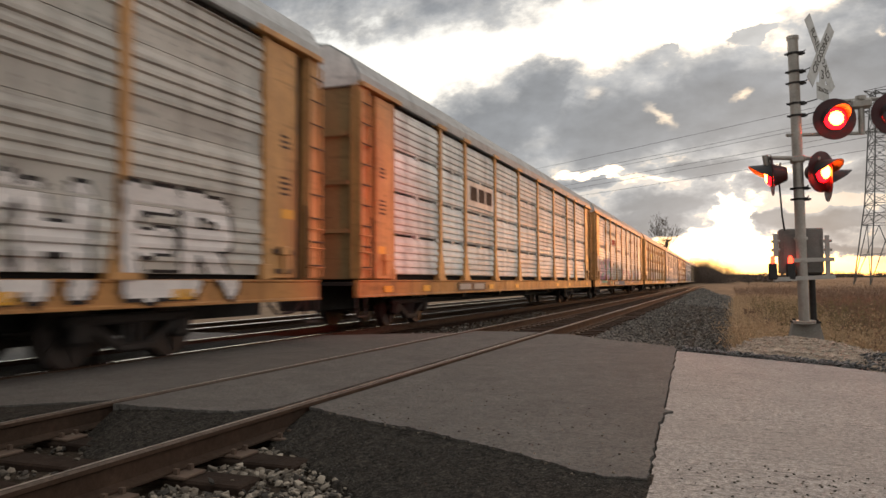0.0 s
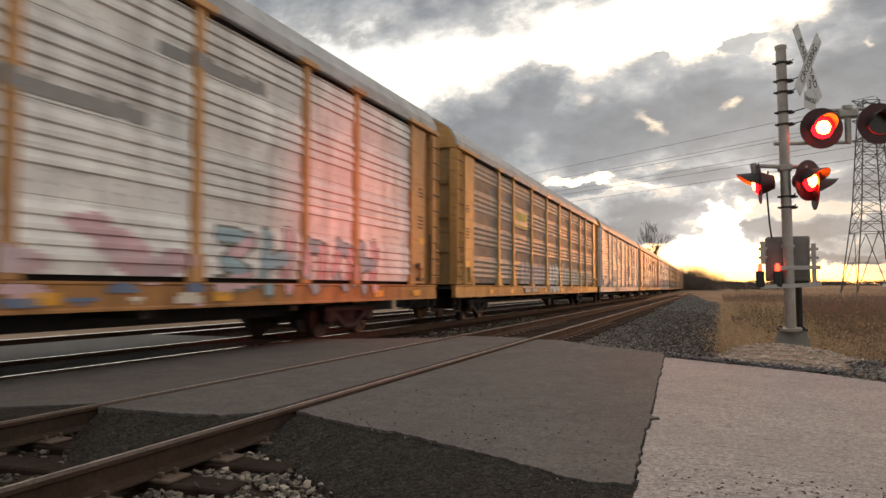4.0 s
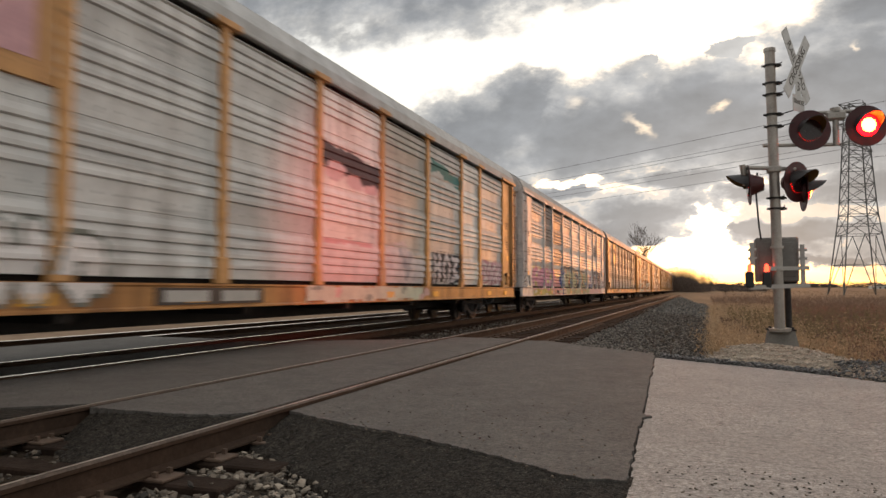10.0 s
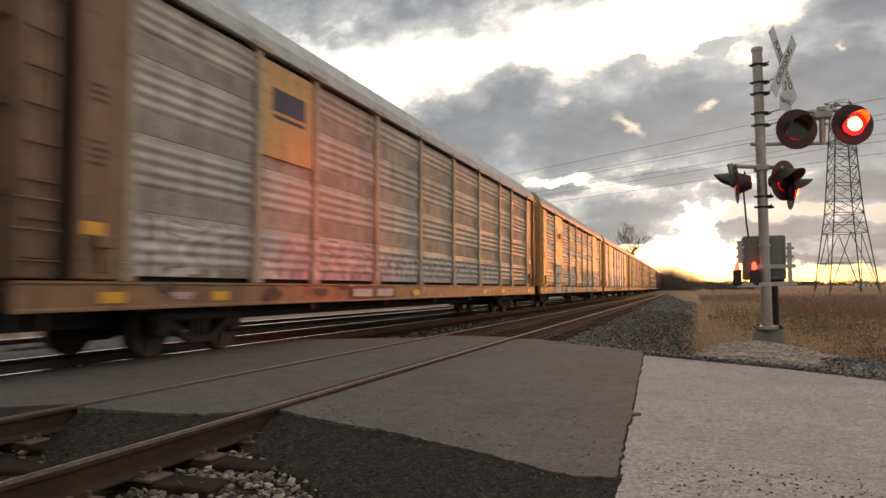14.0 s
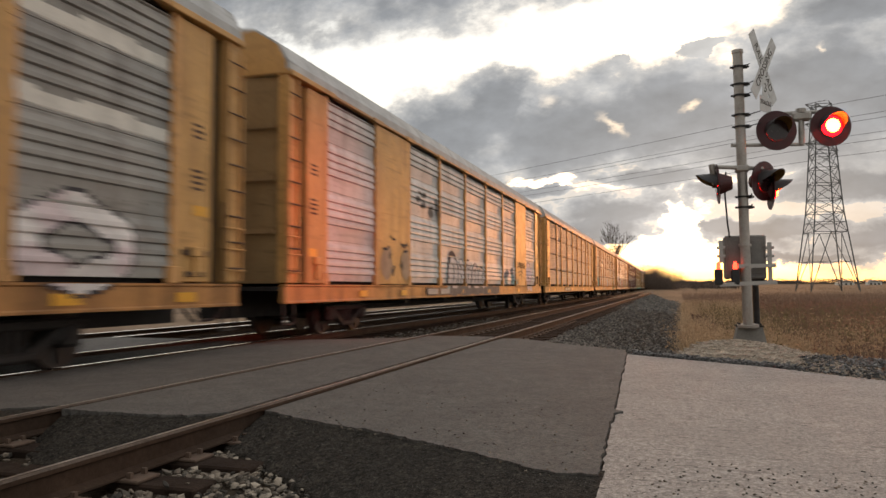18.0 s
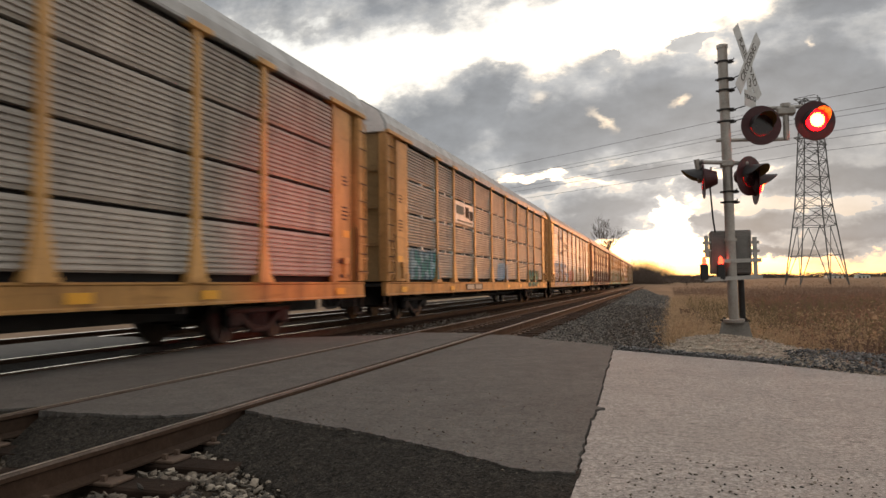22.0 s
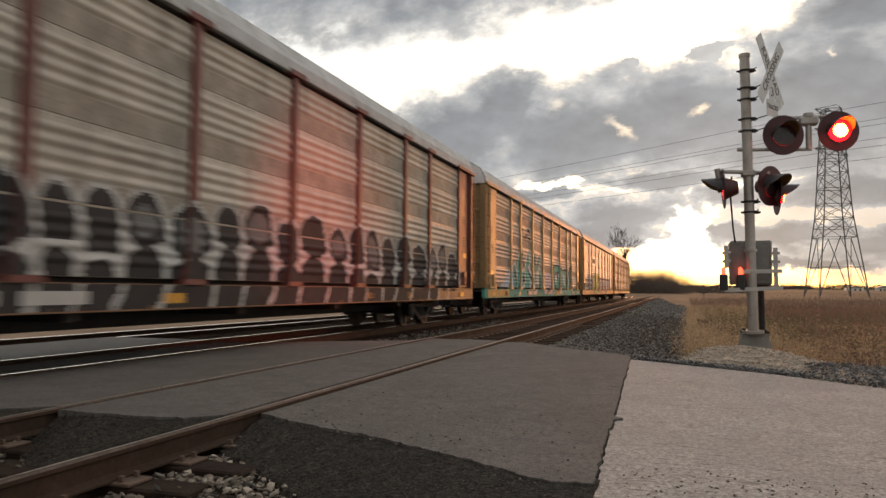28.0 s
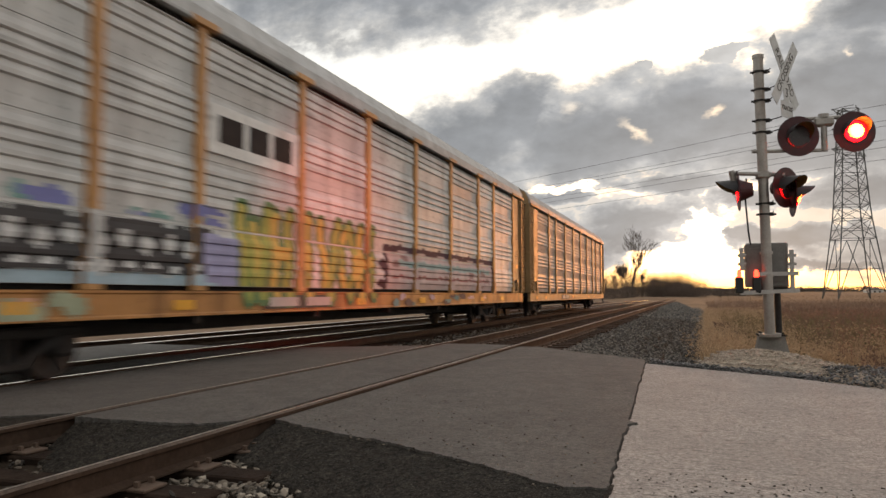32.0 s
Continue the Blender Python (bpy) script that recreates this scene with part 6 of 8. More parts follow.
    mural(c, [("o", INKY, 10.75, 1.72, 0.88, 0.55), ("o", (0.70, 0.58, 0.60), 10.75, 1.72, 0.82, 0.50), ("b", (0.70, 0.58, 0.60), 10.1, 11.35, 0.85, 1.35)] + blots(rs, 4, 10.3, 11.2, 1.3, 1.9, 0.12, 0.07, INKY, (0.5, 0.42, 0.44)), dy=-0.16, seed=37)
    mural(c, [("o", (0.50, 0.33, 0.22), -8.5, 1.65, 0.38, 0.42), ("o", (0.50, 0.33, 0.22), -7.15, 1.65, 0.35, 0.42), ("l", INKY, 0.03, (-8.75, 2.0), (-8.4, 2.05)), ("l", INKY, 0.03, (-7.3, 2.02), (-6.95, 2.0)), ("l", INKY, 0.05, (-7.5, 2.2), (-7.0, 2.15)), ("l", INKY, 0.03, (-8.2, 2.3), (-7.9, 2.28))] + blots(rs, 6, -8.6, -7.0, 1.3, 1.8, 0.12, 0.08, (0.20, 0.14, 0.10)), dy=-0.46, seed=38, wobble=0.03)
    for yc in (8.4,):
        bm = B()
        for i, ch in enumerate("34124"):
            for (ax, az), (bx, bz) in GLYPHS[ch]:
                bar(bm, (1.584, yc - 0.95 + 0.36 * (i + ax), 1.95 + 0.28 * az), (1.584, yc - 0.95 + 0.36 * (i + bx), 1.95 + 0.28 * bz), 0.006, 0.045)
        for dz, w in ((0.0, 0.55), (-0.13, 0.3)):
            bar(bm, (1.584, yc - w - 0.1, 1.74 + dz), (1.584, yc - 0.1, 1.82 + dz), 0.006, 0.035)
            bar(bm, (1.584, yc - 0.1, 1.82 + dz), (1.584, yc + w - 0.1, 1.70 + dz), 0.006, 0.035)
        tagged(part("graffiti", bm, spray((0.07, 0.05, 0.04)), c), kind="stuff")
    mural(c, blots(rs, 7, -6.3, -5.5, 3.35, 3.85, 0.4, 0.07, (0.14, 0.13, 0.12)) + blots(rs, 6, -5.2, -4.3, 3.25, 3.7, 0.3, 0.14, (0.16, 0.15, 0.14)), dy=-0.16, seed=67)

    c, p = build_car(10, "brown-grey slotted autorack car with ochre flared posts", M_GREY_BROWN, M_OCHRE, M_OCHRE, style="dense", cap=M_WHITE)
    bm = B()
    for x0, x1, z0, z1 in ((0.50, 1.02, 3.25, 4.25), (0.95, 1.25, 3.45, 3.62), (0.10, 1.05, 3.02, 3.22), (0.35, 0.62, 2.72, 2.86), (0.45, 0.85, 2.26, 2.40), (0.55, 0.66, 1.84, 1.93), (0.25, 1.10, 4.62, 4.86), (1.0, 1.2, 4.2, 4.42), (0.1, 1.2, 1.13, 1.35)):
        n = 14
        rim = [bm.verts.new((x, -HALF + 0.012 + 0.10 * (x / 1.34) ** 2, z)) for x, z in (((x0 + x1) / 2 + (x1 - x0) / 2 * max(-1, min(1, 1.35 * math.cos(i * math.tau / n))) * rs.uniform(0.86, 1.0), (z0 + z1) / 2 + (z1 - z0) / 2 * max(-1, min(1, 1.35 * math.sin(i * math.tau / n))) * rs.uniform(0.86, 1.0)) for i in range(n))]
        bm.faces.new(rim)
    part("peeled_paint", bm, spray((0.035, 0.022, 0.016)), c, "dark patches of peeled paint on the end door")
    mural(c, [("o", (0.05, 0.045, 0.045), -12.95, 3.55, 0.22, 0.30), ("o", OCHRE_RGB, -12.95, 3.55, 0.16, 0.22), ("b", (0.10, 0.09, 0.09), -13.05, -12.85, 3.45, 3.65), ("b", (0.40, 0.40, 0.42), -13.1, -12.8, 2.25, 2.36)], seed=72)
    c, p = build_car(11, "grey slotted autorack car with orange flared posts and teal graffiti", M_GREY_BROWN, M_ORANGE, M_ORANGE, style="dense", cap=M_WHITE)
    board(c, -7.2, -4.55, 3.22, 4.0, M_STRIPE, [(0.25, 0.62, 0.2, 0.2, GRY), (0.62, 0.6, 0.1, 0.25, BK), (0.85, 0.5, 0.1, 0.22, BK), (0.5, 0.12, 0.4, 0.04, GRY)])
    mural(c, [("b", (0.12, 0.2, 0.24), -11.6, -8.9, 1.12, 2.05)] + letters("1421", -11.5, -9.0, 1.18, 2.02, LBL, (0.12, 0.2, 0.24), 0.09, 0.02, TEAL), dy=-0.40, seed=38)
    mural(c, [("b", (0.36, 0.42, 0.50), 0.1, 2.4, 1.18, 1.95)] + blots(rs, 9, 0.3, 2.2, 1.3, 1.9, 0.35, 0.1, LBL, (0.5, 0.46, 0.5), (0.26, 0.34, 0.42)), dy=-0.40, seed=39)
    mural(c, [("b", (0.12, 0.14, 0.1), 7.6, 11.3, 0.85, 1.75)] + letters("421", 7.8, 11.2, 0.9, 1.7, TEAL, (0.12, 0.14, 0.1), 0.12, 0.02, GRN), dy=-0.40, seed=40)

    c, p = build_car(12, "silver autorack car with orange and blue graffiti", M_GREY_LIGHT, M_ORANGE, M_ORANGE, kind="plain", odd=((1, M_GREY), (6, M_GREY)))
    board(c, -7.1, -4.65, 3.4, 4.15, M_GREY_LIGHT, [(0.22, 0.75, 0.18, 0.05, GRY), (0.24, 0.6, 0.18, 0.05, GRY), (0.26, 0.45, 0.16, 0.05, GRY), (0.6, 0.55, 0.09, 0.25, GRY), (0.84, 0.5, 0.10, 0.25, BK), (0.5, 0.1, 0.45, 0.04, GRY)], x=1.554)
    band = [("b", (0.27, 0.26, 0.25), y0, y1, z, z + 0.22) for y0, y1, z in ((-8.7, -6.9, 3.10), (-8.7, -6.9, 4.15), (4.2, 6.7, 3.10), (4.2, 6.7, 2.06))]
    SKY, MIDN = (0.42, 0.47, 0.55), (0.10, 0.12, 0.18)
    mural(c, band + blots(rs, 20, -11.2, -4.8, 2.0, 2.45, 0.5, 0.15, SKY, MIDN, (0.58, 0.58, 0.60), SKY) + [("p", SAND, (-11.4, 0.78), (-11.4, 2.1), (-9.6, 2.2), (-8.6, 1.95), (-7.0, 2.15), (-6.0, 1.9), (-5.0, 1.3), (-4.6, 0.78)), ("b", (0.62, 0.37, 0.26), -11.2, -5.2, 1.2, 1.55)]
        + [("a", (0.40, 0.46, 0.60), y, y + 1.5, 1.1, 2.5) for y in (-11.4, -10.0, -8.5, -7.0)] + [("a", (0.64, 0.44, 0.36), y + 0.1, y + 1.4, 0.8, 2.34) for y in (-11.4, -10.0, -8.5, -7.0)]
        + [("l", INKY, 0.045, (y, 2.1), (y + 0.35, 1.75), (y + 0.8, 1.95), (y + 1.0, 1.6)) for y in (-11.1, -9.7, -8.2, -6.8)] + [("l", INKY, 0.05, (y, 1.5), (y + 0.5, 1.25), (y + 1.0, 1.4)) for y in (-11.2, -9.9, -8.4, -7.0)] + [("l", (0.62, 0.60, 0.64), 0.06, (y, 2.3), (y + 0.5, 2.2), (y + 0.7, 1.9)) for y in (-10.9, -9.4, -8.0, -6.6)]
        + blots(rs, 26, -11.2, -4.9, 0.95, 2.1, 0.16, 0.07, INKY, SAND, (0.58, 0.54, 0.60), (0.30, 0.22, 0.20), LILAC) + blots(rs, 10, -11, -5.0, 1.0, 1.7, 0.16, 0.08, (0.50, 0.12, 0.08)) + blots(rs, 8, -5.2, -3.8, 1.2, 2.1, 0.3, 0.18, SKY, MIDN)
        + blots(rs, 10, -11.2, 4.0, 0.8, 1.05, 0.4, 0.09, (0.28, 0.14, 0.08), SAND, (0.18, 0.14, 0.18)), dy=-0.66, seed=41)
    mural(c, bubbles(rs, -3.6, 0.3, 0.9, (2.15, 2.2), (0.8, 1.05), (0.62, 0.26, 0.18), (0.36, 0.34, 0.42), (0.52, 0.10, 0.07)) + blots(rs, 6, -3.4, 0.2, 0.85, 1.2, 0.3, 0.10, (0.52, 0.10, 0.07), MIDN), dy=-0.66, seed=42)
    mural(c, bubbles(rs, 0.7, 11.3, 0.95, (2.15, 2.2), (0.9, 1.5), (0.58, 0.42, 0.28), (0.38, 0.42, 0.48), SLATE), dy=-0.66, seed=43)

    c, p = build_car(13, "beige autorack car with dark red posts and black graffiti", M_BEIGE_PANEL, M_RED, M_RED, sill=M_BROWN, style="half")
    GL, COAL, y = (0.46, 0.44, 0.41), (0.040, 0.037, 0.036), -11.5
    shapes = [("b", COAL, -12.2, 10.2, 0.76, 1.5)]
    while y < 11.3:
        w, t = rs.uniform(0.7, 1.3), rs.uniform(2.34, 2.6) - 0.08 * max(0.0, y / 11)
        mid = rs.uniform(1.5, 1.8)
        shapes += [("a", GL, y, y + w, 1.1, t), ("a", COAL, y + 0.085, y + w - 0.085, mid, t - 0.085), ("a", COAL, y + 0.085, y + w - 0.085, 1.1, mid - 0.09)]
        if rs.rand() < 0.35:
            shapes += [("a", (0.15, 0.145, 0.14), y + 0.2, y + w - 0.22, mid + 0.1, t - 0.25)]
        shapes += [("l", GL, 0.045, (y + 0.05, 1.2), (y - rs.uniform(0.0, 0.25), 0.76))]
        y += w - 0.03
    mural(c, shapes, dy=-0.09, seed=44)

    c, p = build_car(14, "grey autorack car with yellow posts and teal graffiti", M_GREY_BROWN, M_OCHRE, M_TAN, cap=M_WHITE, sill=spray(TEAL), style="half")
    FOAM, CHALK = (0.13, 0.34, 0.27), (0.56, 0.55, 0.52)
    mural(c, [("p", (0.50, 0.51, 0.54), (-10.8, 1.1), (-9.0, 1.95), (-8.5, 2.15), (-8.3, 1.1)), ("b", OCHRE_RGB, -13.0, -9.3, 0.77, 1.08), ("o", (0.12, 0.05, 0.03), -9.9, 0.92, 0.2, 0.12), ("o", LBL, -8.6, 1.6, 0.25, 0.4)]
        + [("a", CHALK, -8.45, -7.45, 1.1, 2.3), ("a", TEAL, -8.35, -7.55, 1.1, 2.2), ("l", INKY, 0.10, (-8.0, 2.0), (-7.6, 1.5), (-7.4, 1.15)), ("p", CHALK, (-7.5, 1.1), (-7.4, 2.5), (-6.6, 3.05), (-6.3, 3.0), (-6.4, 1.1)), ("p", TEAL, (-7.4, 1.1), (-7.3, 2.4), (-6.65, 2.9), (-6.5, 1.1)), ("l", INKY, 0.11, (-6.42, 2.95), (-6.45, 1.2))]
        + [("l", CHALK, 0.12, (-7.1, 0.85), (-6.7, 1.5), (-6.0, 2.0), (-5.4, 1.95)), ("l", TEAL, 0.14, (-7.0, 0.8), (-6.5, 1.4), (-5.9, 1.85), (-5.3, 1.85)), ("p", INKY, (-6.6, 1.18), (-5.95, 1.75), (-5.0, 1.18)), ("p", (0.42, 0.46, 0.44), (-6.3, 1.18), (-5.95, 1.5), (-5.5, 1.18)), ("l", CHALK, 0.03, (-6.8, 1.2), (-4.8, 1.2))]
        + [("p", CHALK, (-5.75, 1.2), (-5.65, 2.3), (-4.95, 3.1), (-4.45, 2.6), (-4.3, 1.2)), ("p", FOAM, (-5.62, 1.2), (-5.5, 2.25), (-4.95, 2.95), (-4.6, 2.5), (-4.45, 1.2)), ("l", INKY, 0.06, (-6.2, 2.75), (-5.95, 2.25), (-5.7, 2.2)), ("l", CHALK, 0.16, (-4.7, 2.1), (-3.9, 1.75), (-3.3, 1.2)), ("l", INKY, 0.11, (-4.9, 2.0), (-4.0, 1.6), (-3.4, 1.2)), ("o", CHALK, -4.1, 1.3, 0.35, 0.25)]
        + [("l", CHALK, 0.22, (-3.1, 2.9), (-3.0, 1.2)), ("l", INKY, 0.10, (-3.3, 2.7), (-3.3, 1.9)), ("l", TEAL, 0.15, (-3.05, 2.85), (-2.85, 1.2)), ("l", TEAL, 0.17, (-2.9, 1.9), (-2.3, 2.4), (-1.9, 2.7)), ("l", CHALK, 0.05, (-2.7, 2.0), (-2.0, 1.3)), ("a", CHALK, -2.2, -1.1, 1.1, 2.25), ("a", FOAM, -2.1, -1.2, 1.1, 2.15), ("l", INKY, 0.07, (-1.9, 1.2), (-1.65, 1.8), (-1.4, 1.3))]
        + [("b", (0.60, 0.44, 0.42), -0.7, 2.0, 0.84, 2.0)] + blots(rs, 10, -0.5, 1.8, 1.15, 1.9, 0.18, 0.06, INKY, (0.62, 0.55, 0.52)) + blots(rs, 8, -9, 2, 0.8, 1.05, 0.25, 0.08, INKY, (0.5, 0.26, 0.06), (0.22, 0.2, 0.2)), dy=-0.57, seed=47)
    mural(c, [("p", CHALK, (2.0, 0.78), (2.0, 2.65), (4.7, 2.68), (5.9, 2.45), (7.0, 2.5), (7.7, 2.6), (8.2, 2.35), (8.6, 2.7), (9.4, 2.85), (9.75, 2.5), (9.9, 0.78)), ("p", INKY, (2.05, 0.78), (2.1, 2.6), (4.6, 2.6), (5.9, 2.36), (7.7, 2.5), (8.25, 2.25), (8.7, 2.6), (9.3, 2.75), (9.6, 2.4), (9.7, 0.78)), ("p", FOAM, (2.1, 0.78), (2.2, 2.48), (4.6, 2.5), (5.9, 2.25), (7.7, 2.38), (8.2, 2.1), (8.8, 2.4), (9.2, 2.5), (9.3, 0.78))]
        + [("l", INKY, 0.11, (2.2, 2.4), (2.5, 1.9), (2.7, 1.4), (3.0, 1.2)), ("o", CHALK, 3.05, 1.75, 0.28, 0.3), ("l", INKY, 0.07, (2.7, 2.05), (3.4, 2.05)), ("o", INKY, 3.95, 2.0, 0.35, 0.24), ("o", CHALK, 4.1, 1.95, 0.25, 0.14), ("l", FOAM, 0.14, (4.5, 2.4), (4.6, 1.5)), ("l", INKY, 0.08, (4.8, 2.2), (4.7, 1.5), (4.2, 1.15)), ("o", CHALK, 4.5, 1.05, 0.3, 0.2)]
        + [("a", CHALK, 5.55, 6.7, 1.15, 2.1), ("a", FOAM, 5.7, 6.55, 1.15, 2.0), ("l", INKY, 0.07, (5.65, 2.0), (5.75, 1.2)), ("o", CHALK, 6.1, 1.7, 0.15, 0.22), ("o", CHALK, 7.35, 1.7, 0.62, 0.58), ("o", FOAM, 7.35, 1.7, 0.52, 0.5), ("o", INKY, 7.4, 1.7, 0.2, 0.34), ("l", CHALK, 0.10, (8.0, 2.3), (8.4, 1.7), (8.2, 1.15)), ("o", INKY, 8.9, 2.2, 0.32, 0.2), ("o", FOAM, 8.95, 2.25, 0.2, 0.11), ("l", INKY, 0.09, (8.6, 2.0), (9.1, 1.6), (8.9, 1.2))]
        + [("b", OCHRE_RGB, 2.9, 4.3, 0.78, 1.05), ("b", (0.24, 0.03, 0.03), 3.0, 3.9, 0.98, 1.05)] + blots(rs, 7, 9.9, 11.3, 1.2, 1.9, 0.35, 0.16, (0.52, 0.50, 0.55), (0.50, 0.44, 0.44)), dy=-0.05, seed=50)
    mural(c, blots(rs, 10, -6.5, -4.4, 3.5, 4.1, 0.5, 0.06, (0.06, 0.055, 0.055), (0.13, 0.10, 0.09)), dy=-0.57, seed=64)

    c, p = build_car(15, "silver autorack car with orange posts, white board and mixed graffiti", M_GREY, M_ORANGE, M_TAN, cap=M_WHITE, kind="plain", plate_y=-4.4)
    board(c, -7.2, -4.55, 3.22, 3.98, M_STRIPE, EMB)
    IRIS, FERN, GOLD = (0.22, 0.22, 0.44), (0.14, 0.22, 0.10), (0.58, 0.44, 0.12)
    mural(c, blots(rs, 12, -11.3, -6.2, 2.05, 2.3, 0.4, 0.10, IRIS, (0.22, 0.36, 0.32), IRIS) + [("b", (0.58, 0.57, 0.55), -11.4, -6.2, 1.2, 2.1), ("b", (0.40, 0.50, 0.56), -11.4, -6.2, 1.16, 1.32)]
        + [("b", (0.065, 0.06, 0.06), y, y + w, 1.34, 2.02) for y, w in ((-11.3, 1.0), (-10.1, 1.3), (-8.6, 2.2))] + [("o", (0.60, 0.58, 0.56), -11.15 + 0.42 * i, 1.70 + 0.07 * (i % 2), 0.13, 0.13) for i in range(12)] + [("o", (0.60, 0.58, 0.56), -11.0 + 0.42 * i, 1.42, 0.12, 0.05) for i in range(12)] + [("b", (0.36, 0.34, 0.50), -6.6, -5.7, 1.2, 1.95), ("b", IRIS, -11.4, -6.0, 1.12, 1.17)]
        + blots(rs, 8, -11.3, -8.5, 0.8, 1.05, 0.4, 0.10, (0.36, 0.38, 0.26), SAND), dy=-0.62, seed=51)
    mural(c, letters("W1IVOH", -5.7, -0.5, 0.98, 2.5, GOLD, FERN, 0.12, 0.10, (0.36, 0.38, 0.10)), dy=-0.62, seed=52)
    mural(c, [("b", (0.10, 0.05, 0.06), 0.1, 9.9, 1.15, 2.26), ("b", (0.58, 0.42, 0.39), 0.3, 9.7, 1.15, 2.12), ("b", (0.34, 0.42, 0.40), 0.6, 9.4, 1.75, 1.9), ("b", (0.40, 0.16, 0.15), 0.6, 9.4, 1.45, 1.52), ("o", (0.10, 0.05, 0.06), 0.0, 1.75, 0.3, 0.12), ("o", (0.10, 0.05, 0.06), 0.0, 1.3, 0.3, 0.10)] + blots(rs, 16, 0.5, 9.5, 1.2, 2.0, 0.35, 0.07, (0.62, 0.50, 0.47), (0.34, 0.20, 0.18)) + blots(rs, 12, 0.2, 9.8, 0.8, 1.05, 0.4, 0.09, (0.22, 0.30, 0.28), ROSE, (0.20, 0.12, 0.10)), dy=-0.62, seed=53)
    build_car(16, "tan and grey autorack car at the tail of the train", M_GREY_WARM, M_TAN, M_TAN, kind="plain", style="half")


build_train()
# ---- crossing signal ----
M_RETRO = mat("sign_white", (0.50, 0.48, 0.46), 0.5, var=0.1, scale=5, dirt=(0.3, 0.27, 0.24), dirt_amt=0.5, dscale=(6, 6, 6))
M_LENS = glow_mat("lit_lens", (1.0, 0.15, 0.014), 70.0)
# the halo round the hot core, given to the outer lens as red glow
M_LENS_HALO = glow_mat("lens_rim", (1.0, 0.001, 0.002), 34.0)
M_HOOD_IN = mat("hood_inside", (0.14, 0.078, 0.016), 0.6, var=0.2, scale=6)
M_ROUNDEL = mat("dark_red_roundel", (0.028, 0.012, 0.013), 0.22, var=0.1, scale=8)
M_REDLAMP = glow_mat("red_lantern", (1.0, 0.05, 0.02), 6.0)
# near-black plate tinted red, so the lens halo shows in its colour
M_DISC = mat("background_disc", (0.055, 0.009, 0.010), 0.5, var=0.2, scale=6)
M_HOOD = mat("hood_black", (0.035, 0.03, 0.03), 0.5, var=0.2, scale=6)
M_CAB = mat("cabinet_grey", (0.20, 0.185, 0.17), 0.55, 0.3, var=0.15, scale=4, dirt=(0.07, 0.06, 0.05), dirt_amt=0.5)
M_ARM = mat("arm_grey", (0.42, 0.39, 0.36), 0.6, 0.2, var=0.12, scale=5)
M_PAD = mat("foundation_concrete", (0.20, 0.185, 0.165), 0.9, var=0.2, scale=4, bump=0.005, bscale=40)
ROUNDELS = []
ORG_S = Vector((4.30, 12.10, 0.0))


def S(x, y, z):
    return Vector((x, y, z)) - ORG_S


def facing(centre, axis):
    """Pose with local z along the lamp's beam and local y up."""
    z = Vector(axis).normalized()
    x = Vector((0, 0, 1)).cross(z).normalized()
    y = z.cross(x)
    m = Matrix((x, y, z)).transposed().to_4x4()
    m.translation = centre
    return m


